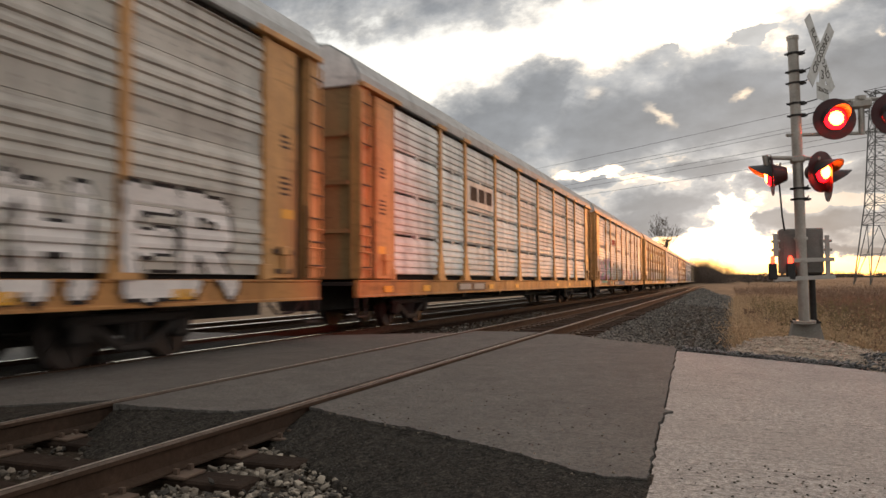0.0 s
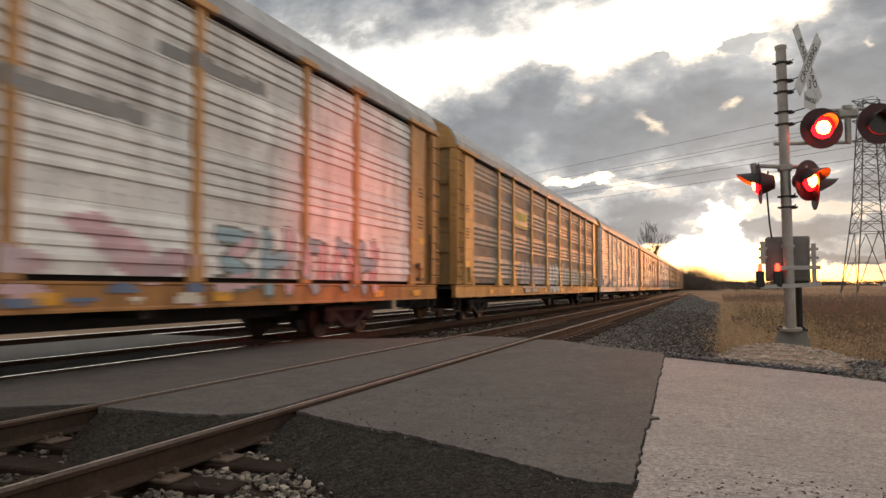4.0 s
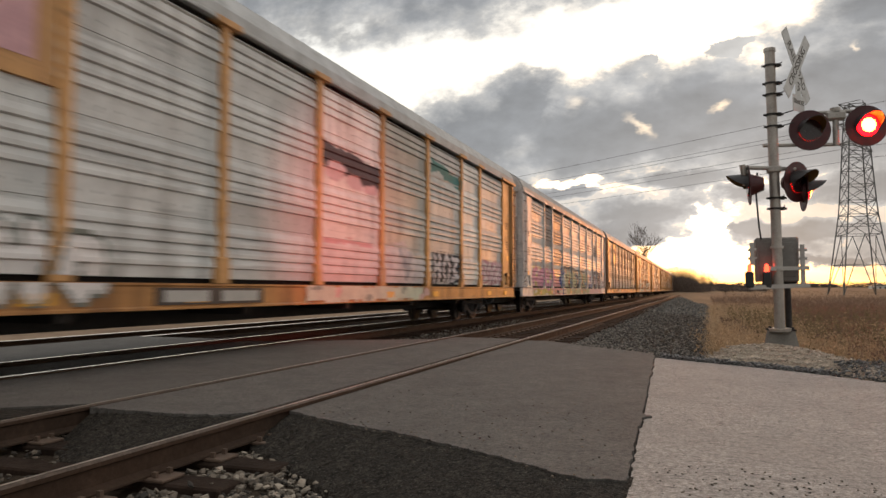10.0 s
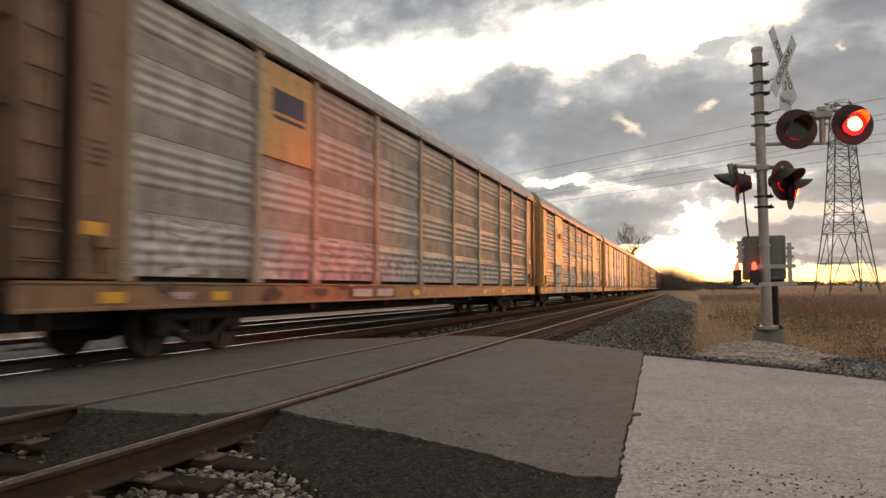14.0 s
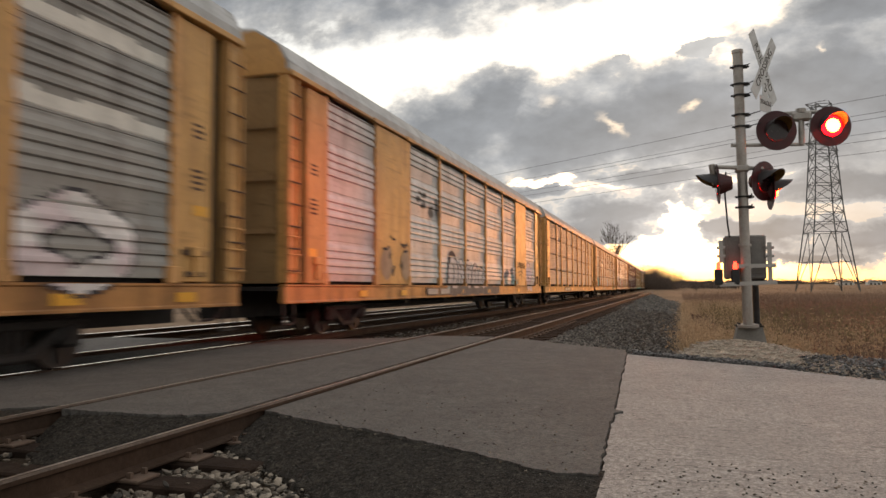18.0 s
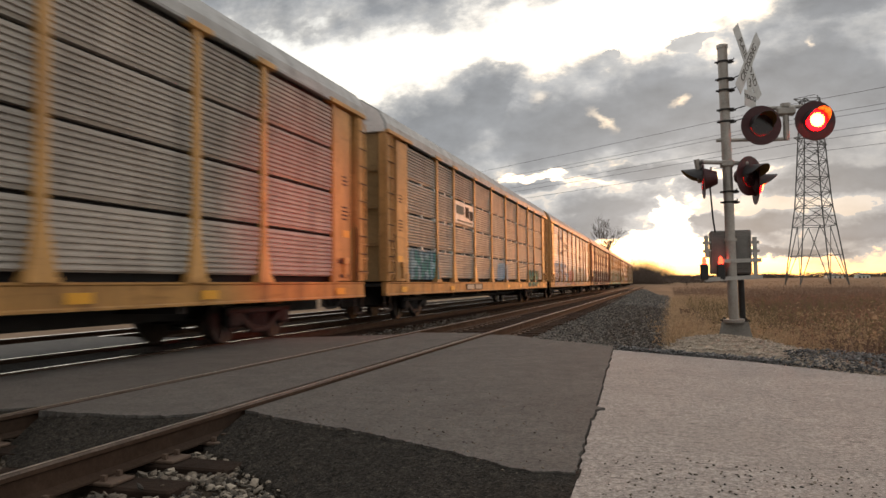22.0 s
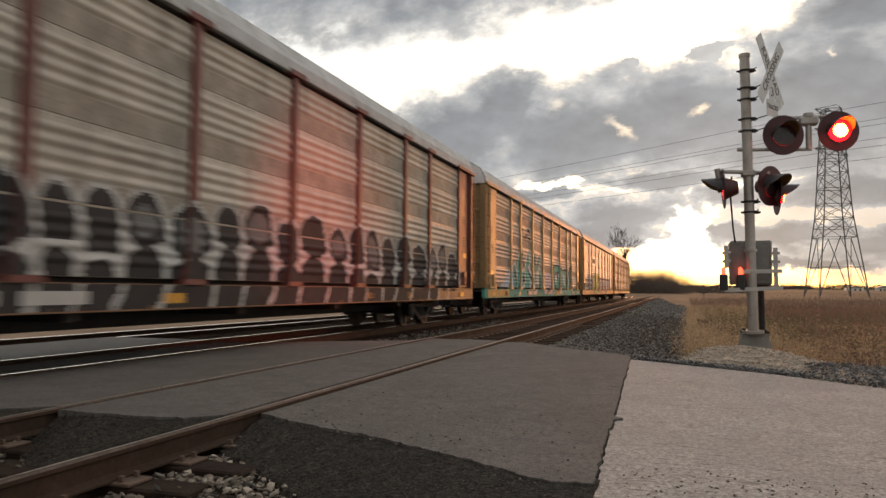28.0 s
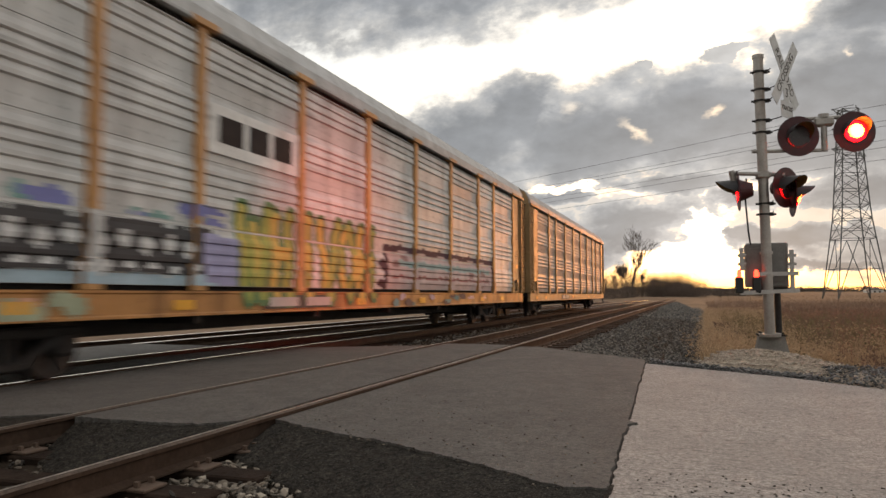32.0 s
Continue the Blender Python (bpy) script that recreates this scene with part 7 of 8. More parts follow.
def build_lamp(sig, centre, axis, phase):
    bm = B()
    bmesh.ops.create_cone(bm, cap_ends=True, segments=40, radius1=0.305, radius2=0.305, depth=0.012)
    bmesh.ops.create_cone(bm, cap_ends=True, segments=24, radius1=0.10, radius2=0.175, depth=0.2, matrix=Matrix.Translation((0, 0, -0.106)))
    lamp = part("lamp", bm, M_DISC, sig, "black flasher lamp with round background")
    lamp.matrix_basis = facing(centre, axis)
    n, vs, fs = 22, [], []
    for r in (0.165, 0.172):
        for i in range(n + 1):
            a = radians(-12 + 204 * i / n)
            cut = 0.31 * (0.22 + 0.78 * max(0.0, math.sin(a)) ** 0.55)
            vs += [(r * math.cos(a), r * math.sin(a), 0.006), (r * math.cos(a), r * math.sin(a), cut)]
    q = 2 * (n + 1)
    for o in (0, q):
        fs += [(o + 2 * i, o + 2 * i + 1, o + 2 * i + 3, o + 2 * i + 2) for i in range(n)]
    fs += [(2 * i + 1, q + 2 * i + 1, q + 2 * i + 3, 2 * i + 3) for i in range(n)]
    hd = sheet("hood", vs, fs, M_HOOD, lamp)
    hd.data.materials.append(M_HOOD_IN)
    for f in hd.data.polygons:
        if f.index < n:
            f.material_index = 1
    q, vs, fs = 40, [], []
    for r in (0.166, 0.178):
        for z in (0.006, 0.016):
            vs += [(r * math.cos(i * math.tau / q), r * math.sin(i * math.tau / q), z) for i in range(q)]
    for a, b in ((0, 1), (1, 3), (3, 2)):
        fs += [(a * q + i, a * q + (i + 1) % q, b * q + (i + 1) % q, b * q + i) for i in range(q)]
    sheet("rim", vs, fs, M_HOOD, lamp)
    # the flash is made by an added disc that turns its lit face outward
    bm = B()
    bmesh.ops.create_cone(bm, cap_ends=True, segments=32, radius1=0.163, radius2=0.162, depth=0.012)
    rd = part("roundel", bm, M_ROUNDEL, lamp, "turning red lens disc, lit on one face")
    bm = B()
    bmesh.ops.create_cone(bm, cap_ends=True, segments=32, radius1=0.160, radius2=0.112, depth=0.044, matrix=Matrix.Translation((0, 0, 0.029)))
    part("lens_rim", bm, M_LENS_HALO, rd, "deep red edge of the lens")
    bm = B()
    # a shallow glass dome
    n, vs, fs = 28, [], []
    for j in range(6):
        r = 0.106 * math.cos(j / 6 * math.pi / 2)
        vs += [(r * math.cos(i * math.tau / n), r * math.sin(i * math.tau / n), 0.047 + 0.032 * math.sin(j / 6 * math.pi / 2)) for i in range(n)]
    for j in range(5):
        fs += [(j * n + i, j * n + (i + 1) % n, (j + 1) * n + (i + 1) % n, (j + 1) * n + i) for i in range(n)]
    fs.append(tuple(range(5 * n, 6 * n)))
    bm.free()
    sheet("lens", vs, fs, M_LENS, rd, "glowing domed lens", smooth=True)
    rd.matrix_basis = Matrix.Translation((0, 0, 0.022))
    ROUNDELS.append((rd, phase))
    return lamp


def lettering(text, size, m, parent, material):
    cu = bpy.data.curves.new("lettering", "FONT")
    cu.body, cu.size, cu.align_x, cu.align_y, cu.extrude = text, size, "CENTER", "CENTER", 0.002
    tmp = bpy.data.objects.new("lettering", cu)
    scene.collection.objects.link(tmp)
    bpy.context.view_layer.update()
    me = bpy.data.meshes.new_from_object(tmp.evaluated_get(bpy.context.evaluated_depsgraph_get()))
    bpy.data.objects.remove(tmp)
    me.materials.clear()
    me.materials.append(material)
    ob = new("lettering", me)
    ob.parent = parent
    ob.matrix_basis = m
    return ob


def build_signal():
    sig = thing("crossing_signal", Matrix.Translation(ORG_S + Vector((-0.066, -0.02, -0.055))), "grey steel crossing signal with red flasher lamps on gravel", "railway signal")
    top, foot = S(4.23, 11.80, 4.60), S(4.31, 12.06, 0.05)

    def on_mast(z):
        t = (z - foot.z) / (top.z - foot.z)
        return foot + (top - foot) * t
    bm = B()
    rod(bm, on_mast(0.36), top, 0.074, 20)
    rod(bm, on_mast(0.36), on_mast(0.40), 0.16, 20)
    part("mast", bm, M_STEEL, sig, smooth=False)
    bm = B()
    rod(bm, top - Vector((0, 0, 0.03)), top + Vector((0, 0, 0.02)), 0.085, 20)
    part("mast_cap", bm, M_STEEL, sig)
    # crossbuck, seen obliquely
    right = Vector((0.93, 0.10, 0)).normalized()
    nrm = Vector((0.86, -0.51, 0)).normalized()
    side = Vector((0, 0, 1)).cross(nrm).normalized()
    c = S(4.595, 11.86, 4.33)
    for i, (ang, word) in enumerate(((-52, "RAILROAD"), (52, "CROSSING"))):
        bm = B()
        box(bm, -0.61, 0.61, -0.105, 0.105, -0.004, 0.004, 0.002)
        m = Matrix((side, Vector((0, 0, 1)), nrm)).transposed().to_4x4() @ Matrix.Rotation(radians(ang), 4, "Z")
        bl = part("blade", bm, M_RETRO, sig, "white sign blade with dark letters")
        bl.matrix_basis = Matrix.Translation(c + nrm * (0.012 * i)) @ m
        lettering(word, 0.17, Matrix.Translation((0, 0, 0.006)), bl, M_INK)
    bm = B()
    box(bm, -0.19, 0.19, -0.125, 0.125, -0.004, 0.004, 0.002)
    box(bm, -0.09, 0.09, 0.125, 0.40, -0.004, 0.004, 0.002)
    pl = part("track_plate", bm, M_RETRO, sig, "white plate that gives the number of tracks")
    pl.matrix_basis = Matrix.Translation(S(4.62, 11.90, 3.77)) @ Matrix((side, Vector((0, 0, 1)), nrm)).transposed().to_4x4()
    lettering("3", 0.2, Matrix.Translation((0, 0.25, 0.006)), pl, M_INK)
    lettering("TRACKS", 0.10, Matrix.Translation((0, 0.02, 0.006)), pl, M_INK)
    # clamps and stubs
    for z, ln in ((4.36, 0.17), (4.09, 0.22), (3.92, 0.18), (3.62, 0.30), (3.44, 0.30), (2.36, 0.13), (2.2, 0.13)):
        p = on_mast(z)
        bm = B()
        rod(bm, p - Vector((0, 0, 0.014)), p + Vector((0, 0, 0.014)), 0.092, 14)
        rod(bm, p - right * 0.12, p + right * 0.16, 0.016, 6)
        box(bm, p.x + 0.07, p.x + 0.13, p.y - 0.03, p.y + 0.03, p.z - 0.025, p.z + 0.025)
        rod(bm, p + right * 0.1, p + right * ln + Vector((0, 0, 0.05)), 0.008, 6)
        part("clamp", bm, M_DARKSTEEL, sig)
    # upper arm with two lamps that face the road
    p = on_mast(3.16)
    bm = B()
    rod(bm, p - right * 0.14, S(5.1, 12.16, 3.17), 0.028, 10)
    part("arm", bm, M_STEEL, sig)
    j = S(5.15, 12.16, 3.60)
    bm = B()
    rod(bm, S(5.15, 12.16, 3.15), j, 0.045, 12)
    box(bm, j.x - 0.14, j.x + 0.14, j.y - 0.07, j.y + 0.07, j.z - 0.07, j.z + 0.07, 0.03)
    rod(bm, j + Vector((0, 0, 0.06)), j + Vector((0, 0, 0.12)), 0.075, 14)
    rod(bm, S(4.78, 12.12, 3.66), S(5.52, 12.28, 3.68), 0.03, 10)
    part("junction_box", bm, M_STEEL, sig)
    road = (0.24, -0.96, -0.03)
    build_lamp(sig, S(4.775, 12.0, 3.375), road, 0)
    build_lamp(sig, S(5.565, 12.2, 3.43), road, 1)
    for x, y, z in ((4.84, 12.2, 3.40), (5.60, 12.4, 3.48)):
        bm = B()
        bmesh.ops.create_cone(bm, cap_ends=True, segments=20, radius1=0.12, radius2=0.19, depth=0.26, matrix=facing(S(x, y, z), (-0.7, 0.7, 0)))
        part("lamp_back", bm, M_DARKSTEEL, sig)
    # lower arm: one lamp to the side road, one across the tracks
    p = on_mast(2.79)
    bm = B()
    rod(bm, S(3.80, 11.72, 2.82), p + right * 0.30, 0.032, 10)
    box(bm, p.x - 0.1, p.x + 0.1, p.y - 0.1, p.y + 0.1, p.z - 0.05, p.z + 0.05, 0.02)
    rod(bm, S(3.81, 11.72, 2.86), S(3.86, 11.76, 2.55), 0.045, 10)
    part("arm", bm, M_STEEL, sig)
    build_lamp(sig, S(4.58, 11.98, 2.60), (0.74, -0.67, -0.07), 0)
    build_lamp(sig, S(4.70, 12.20, 2.48), (0.99, 0.07, -0.03), 1)
    build_lamp(sig, S(3.90, 11.80, 2.56), (-0.97, -0.03, -0.05), 0)
    bm = B()
    pts = [S(4.02, 11.80, 2.74), S(4.0, 11.80, 2.4), S(4.03, 11.84, 1.95), S(4.06, 11.9, 1.74)]
    for a, b in zip(pts, pts[1:]):
        rod(bm, a, b, 0.013, 6)
    part("cable", bm, M_BLACK, sig)
    # gate mechanism cabinet behind the mast
    bm = B()
    box(bm, *sum(((a, b) for a, b in zip(S(4.0, 12.12, 1.10), S(4.60, 12.52, 1.78))), ()), 0.02)
    cab = part("cabinet", bm, M_CAB, sig, "grey steel mechanism cabinet")
    bm = B()
    box(bm, *sum(((a, b) for a, b in zip(S(4.05, 12.10, 1.18), S(4.55, 12.118, 1.70))), ()), 0.004)
    part("cabinet_door", bm, M_CAB, cab)
    bm = B()
    box(bm, *sum(((a, b) for a, b in zip(S(4.24, 12.16, 1.06), S(4.58, 12.5, 1.30))), ()), 0.02)
    part("gearbox", bm, M_DARKSTEEL, cab)
    for z in (1.62, 1.28):
        q = on_mast(z)
        bm = B()
        rod(bm, q - Vector((0, 0, 0.02)), q + Vector((0, 0, 0.02)), 0.095, 14)
        bar(bm, q + Vector((0, 0.02, 0)), q + Vector((0.02, 0.2, 0)), 0.05, 0.12)
        part("bracket", bm, M_STEEL, sig)
    for a, b in ((S(4.17, 11.9, 1.295), S(4.72, 12.06, 1.305)), (S(3.89, 11.83, 1.01), S(4.73, 12.08, 1.05))):
        bm = B()
        bar(bm, a, b, 0.05, 0.06)
        part("gate_arm", bm, M_ARM, sig)
    for a, b in ((S(4.64, 12.05, 1.03), S(4.635, 12.05, 1.66)), (S(3.93, 11.86, 1.35), S(3.925, 11.86, 1.69))):
        bm = B()
        bar(bm, a, b, 0.045, 0.06)
        for z in (1.45, 1.58):
            rod(bm, Vector((a.x - 0.06, a.y, z)), Vector((a.x + 0.06, a.y, z)), 0.022, 8)
        part("counterweight_arm", bm, M_ARM, sig)
    for x, y in ((3.885, 11.84), (4.13, 11.92)):
        bm = B()
        rod(bm, S(x, y, 1.25), S(x, y, 1.34), 0.034, 12, 0.030)
        rod(bm, S(x, y, 1.34), S(x, y, 1.365), 0.030, 12, 0.012)
        lan = part("lantern", bm, M_REDLAMP, sig, "small lit red lantern")
        bm = B()
        box(bm, *sum(((a, b) for a, b in zip(S(x - 0.06, y - 0.05, 1.01), S(x + 0.06, y + 0.07, 1.25))), ()), 0.015)
        part("lantern_base", bm, M_BLACK, lan)
    bm = B()
    rod(bm, S(4.46, 12.3, 0.3), S(4.45, 12.3, 1.08), 0.045, 12)
    part("conduit", bm, M_DARKSTEEL, sig)
    # foundation
    bm = B()
    v = []
    for z, w in ((-0.15, 0.26), (0.09, 0.235), (0.36, 0.18)):
        v.append([bm.verts.new((sx * w + 0.03, sy * w * 0.8 + 0.06, z)) for sx, sy in ((-1, -1), (1, -1), (1, 1), (-1, 1))])
    for lo, hi in zip(v, v[1:]):
        for i in range(4):
            bm.faces.new((lo[i], lo[(i + 1) % 4], hi[(i + 1) % 4], hi[i]))
    bm.faces.new(v[-1])
    part("foundation", bm, M_PAD, sig, "tapered concrete foundation")
    for sx in (-1, 1):
        for sy in (-1, 1):
            bm = B()
            rod(bm, (sx * 0.15 + 0.03, sy * 0.11 + 0.06, 0.36), (sx * 0.15 + 0.03, sy * 0.11 + 0.06, 0.42), 0.02, 6)
            box(bm, sx * 0.15 - 0.02, sx * 0.15 + 0.08, sy * 0.11 + 0.02, sy * 0.11 + 0.10, 0.36, 0.385)
            part("anchor_bolt", bm, M_DARKSTEEL, sig)


build_signal()
# the lamps that face the tracks throw a red pool on the passing cars
beam = bpy.data.lights.new("signal_beam", "SPOT")
beam.energy, beam.color, beam.spot_size, beam.spot_blend, beam.shadow_soft_size = 1150.0, (1.0, 0.10, 0.06), radians(54), 1.0, 0.1
beam_ob = new("signal_beam", beam)
beam_ob.matrix_world = look((3.45, 11.75, 2.50), (-3.7, 13.4, 2.0))


# ---- distance ----
M_TOWER = mat("tower_steel", (0.10, 0.095, 0.09), 0.6, 0.3, var=0.1, scale=1)
M_BARK = mat("bare_wood", (0.105, 0.078, 0.06), 0.9, var=0.25, scale=2)
M_BRUSH = mat("bare_brush", (0.12, 0.085, 0.066), 0.95, var=0.3, scale=1.5, island=0.4)
M_BRUSH_FAR = mat("far_woods", (0.085, 0.062, 0.05), 0.95, var=0.3, scale=0.05, island=0.3)
M_TAN_GRASS = mat("dry_grass", (0.47, 0.33, 0.20), 0.9, var=0.25, scale=0.6, island=0.15, thin=0.4)
M_RED_WEED = mat("red_weed", (0.29, 0.150, 0.10), 0.9, var=0.4, scale=0.25, island=0.1, thin=0.4)
M_DARK_WEED = mat("dark_weed", (0.205, 0.132, 0.095), 0.9, var=0.45, scale=0.12, island=0.1, thin=0.4)
M_GREEN_WEED = mat("olive_weed", (0.20, 0.155, 0.08), 0.9, var=0.25, scale=3, island=0.3, thin=0.4)
M_STUBBLE = mat("stubble_straw", (0.26, 0.175, 0.115), 0.95, var=0.3, scale=0.03, island=0.12, thin=0.4)
M_BARN = mat("barn_white", (0.6, 0.58, 0.55), 0.7)


def build_tower(x, y, z, h, w, turn_deg, arm):
    tw = thing("lattice_tower", pose(x, y, z, 0, 0, turn_deg), "dark steel lattice power tower in the field", "power tower")

    def half(t):
        return w / 2 * (1 - 0.42 * t / 0.42) if t < 0.42 else w / 2 * (0.58 - 0.28 * (t - 0.42) / 0.58)
    lv = [0.0, 0.30, 0.40, 0.47, 0.55, 0.63, 0.70, 0.77, 0.84, 0.90, 0.96]
    crn = ((-1, -1), (1, -1), (1, 1), (-1, 1))

    def P(t, i):
        s = half(t)
        return Vector((crn[i][0] * s, crn[i][1] * s, t * h))
    for i in range(4):
        vs, fs = [], []
        for a in lv:
            vs += [P(a, i) + Vector((dx * 0.1, dy * 0.1, 0)) for dx, dy in crn]
        for n in range(len(lv) - 1):
            fs += [(4 * n + j, 4 * n + (j + 1) % 4, 4 * n + 4 + (j + 1) % 4, 4 * n + 4 + j) for j in range(4)]
        sheet("leg", vs, fs, M_TOWER, tw)
    for f in range(4):
        bm = B()
        g = (f + 1) % 4
        for n, (a, b) in enumerate(zip(lv, lv[1:])):
            if n == 0:
                m = (P(b, f) + P(b, g)) / 2
                bar(bm, P(a, f), m, 0.13, 0.13), bar(bm, P(a, g), m, 0.13, 0.13)
            else:
                bar(bm, P(a, f), P(b, g), 0.1, 0.1), bar(bm, P(a, g), P(b, f), 0.1, 0.1)
            bar(bm, P(b, f), P(b, g), 0.12, 0.12)
            q0, q1 = (P(a, f) + P(b, f)) / 2, (P(a, g) + P(b, g)) / 2
            if n in (0, 1):
                bar(bm, q0, (P(b, f) + P(b, g)) / 2 * 0.5 + (P(a, f) + P(a, g)) / 2 * 0.5, 0.1, 0.1)
                bar(bm, q1, (P(b, f) + P(b, g)) / 2 * 0.5 + (P(a, f) + P(a, g)) / 2 * 0.5, 0.1, 0.1)
        tagged(part("bracing", bm, M_TOWER, tw), kind="stuff")
    for t in (0.74, 0.84, 0.94):
        s = half(t)
        along = Vector((-arm.y, arm.x, 0))
        for sd in (-1, 1):
            bm = B()
            tip = arm * sd * (s + 5.0) + Vector((0, 0, t * h))
            for c in (-1, 1):
                root = along * c * s * 0.9 + arm * sd * s * 0.3
                bar(bm, root + Vector((0, 0, t * h)), tip, 0.14, 0.14)
                bar(bm, root + Vector((0, 0, t * h + 1.6)), tip, 0.12, 0.12)
            part("cross_arm", bm, M_TOWER, tw)
    return tw


TOWER = Vector((35.2, 172.0, ground_z(35.2, 172)))
LINE = Vector((-0.80, 0.60, 0)).normalized()
build_tower(*TOWER, 42.0, 9.6, 9.0, Matrix.Rotation(radians(-9), 3, "Z") @ Vector((-LINE.y, LINE.x, 0)))


def wire(a, b, sag, r):
    n, vs, fs = 24, [], []
    for i in range(n + 1):
        p = a.lerp(b, i / n) - Vector((0, 0, 4 * sag * (i / n) * (1 - i / n)))
        vs += [p + Vector((0, 0, r)), p + Vector((r, r, -r * 0.5)), p + Vector((-r, -r, -r * 0.5))]
    for i in range(n):
        for j in range(3):
            fs.append((3 * i + j, 3 * i + (j + 1) % 3, 3 * i + 3 + (j + 1) % 3, 3 * i + 3 + j))
    tagged(sheet("power_line", vs, fs, M_TOWER), "thin dark power cable slung from the tower", "power line", "power lines")


cross = Vector((-LINE.y, LINE.x, 0))
for t in (0.74, 0.84, 0.94):
    for sd in (-1, 1):
        a = TOWER + cross * sd * 7.2 + Vector((0, 0, 42 * t - 1.2))
        for d, dz in ((LINE * 330, 2.0), (-LINE * 330, -2.0)):
            wire(a, a + d + Vector((0, 0, dz)), 1.5, 0.05)


def bare_tree(seed, h, spread):
    """Leafless tree: a forked trunk and fine limbs as tapered bars."""
    rnd = random.Random(seed)
    trunk, twigs = B(), []

    def grow(p, d, ln, r, depth):
        q = p + d * ln
        if depth >= 6:
            bar(trunk, p, q, r * 2, r * 2)
        else:
            twigs.append((p, q, r))
        if depth == 0:
            return
        for _ in range(3 if depth > 1 else 2):
            nd = (d + Vector((rnd.uniform(-1, 1), rnd.uniform(-1, 1), rnd.uniform(0.0, 0.8))) * (spread if depth < 7 else 0.7 * spread)).normalized()
            grow(q if rnd.random() < 0.6 else p.lerp(q, 0.6), nd, ln * rnd.uniform(0.62, 0.86), r * 0.60, depth - 1)
    grow(Vector((0, 0, 0)), Vector((0, 0, 1)), h * 0.165, h * 0.0080, 7)
    vs, fs = [], []
    for p, q, r in twigs:
        d = (q - p).normalized()
        s = d.cross(Vector((0.3, 0.2, 1))).normalized()
        u = d.cross(s)
        n = len(vs)
        for k in range(3):
            a = k * math.tau / 3
            vs.append(p + (s * math.cos(a) + u * math.sin(a)) * max(r, 0.016))
        vs.append(q)
        fs += [(n, n + 1, n + 3), (n + 1, n + 2, n + 3), (n + 2, n, n + 3)]
    return trunk, vs, fs


TREES = []
for i in range(4):
    tk, vs, fs = bare_tree(20 + i, 14, 0.50)
    t = thing("bare_tree", pose(0, 0, 0), "tall leafless tree beside the line", "tree", "bare trees")
    part("trunk", tk, M_BARK, t)
    sheet("crown", vs, fs, M_BARK, t)
    TREES.append(t)
SPOTS = ((-11.9, 196, 2.1, 0), (-14.8, 200, 1.25, 1), (-12.9, 193, 1.35, 2), (-9.6, 199, 1.0, 3), (-17.5, 205, 1.0, 0), (-12.0, 230, 0.55, 2), (-8.0, 240, 0.5, 3), (-5.0, 236, 0.42, 0), (-2.0, 250, 0.45, 1), (1.5, 262, 0.38, 2), (5.0, 255, 0.36, 3), (8.0, 300, 0.4, 0), (-30.0, 210, 0.7, 1), (-38.0, 215, 0.8, 2), (-27.0, 190, 0.5, 3), (12.0, 320, 0.34, 1), (17.0, 330, 0.3, 2), (22, 335, 0.34, 3), (9.0, 180, 0.22, 0))
for n, (x, y, s, i) in enumerate(SPOTS):
    m = pose(x, y, ground_z(x, y) - 0.6, 0, 0, n * 77)
    if n < 4:
        TREES[i].matrix_basis = m
        TREES[i].scale = (s, s, s)
    else:
        c = copy_thing(TREES[i], m)
        c.scale = (s, s, s)


def leaf_mass(name, centres, n, material, label, size):
    """Many small clumps of twigs and dead leaves."""
    rs = np.random.RandomState(len(centres) + n)
    vs, fs = [], []
    for cx, cy, cz, rx, ry, rz in centres:
        for _ in range(n):
            d = rs.normal(size=3)
            d /= np.linalg.norm(d) + 1e-6
            r = rs.rand() ** 0.4
            p = np.array((cx, cy, cz + rz * 0.6)) + d * r * np.array((rx, ry, rz))
            if p[2] < cz - 0.3:
                continue
            a, b = rs.normal(size=3), rs.normal(size=3)
            a, b = a / np.linalg.norm(a) * size * rs.uniform(0.4, 1.2), b / np.linalg.norm(b) * size * rs.uniform(0.2, 0.7)
            k = len(vs)
            vs += [tuple(p - a), tuple(p + b), tuple(p + a)]
            fs.append((k, k + 1, k + 2))
    return tagged(sheet(name, vs, fs, material), label, "brush", kind="stuff")


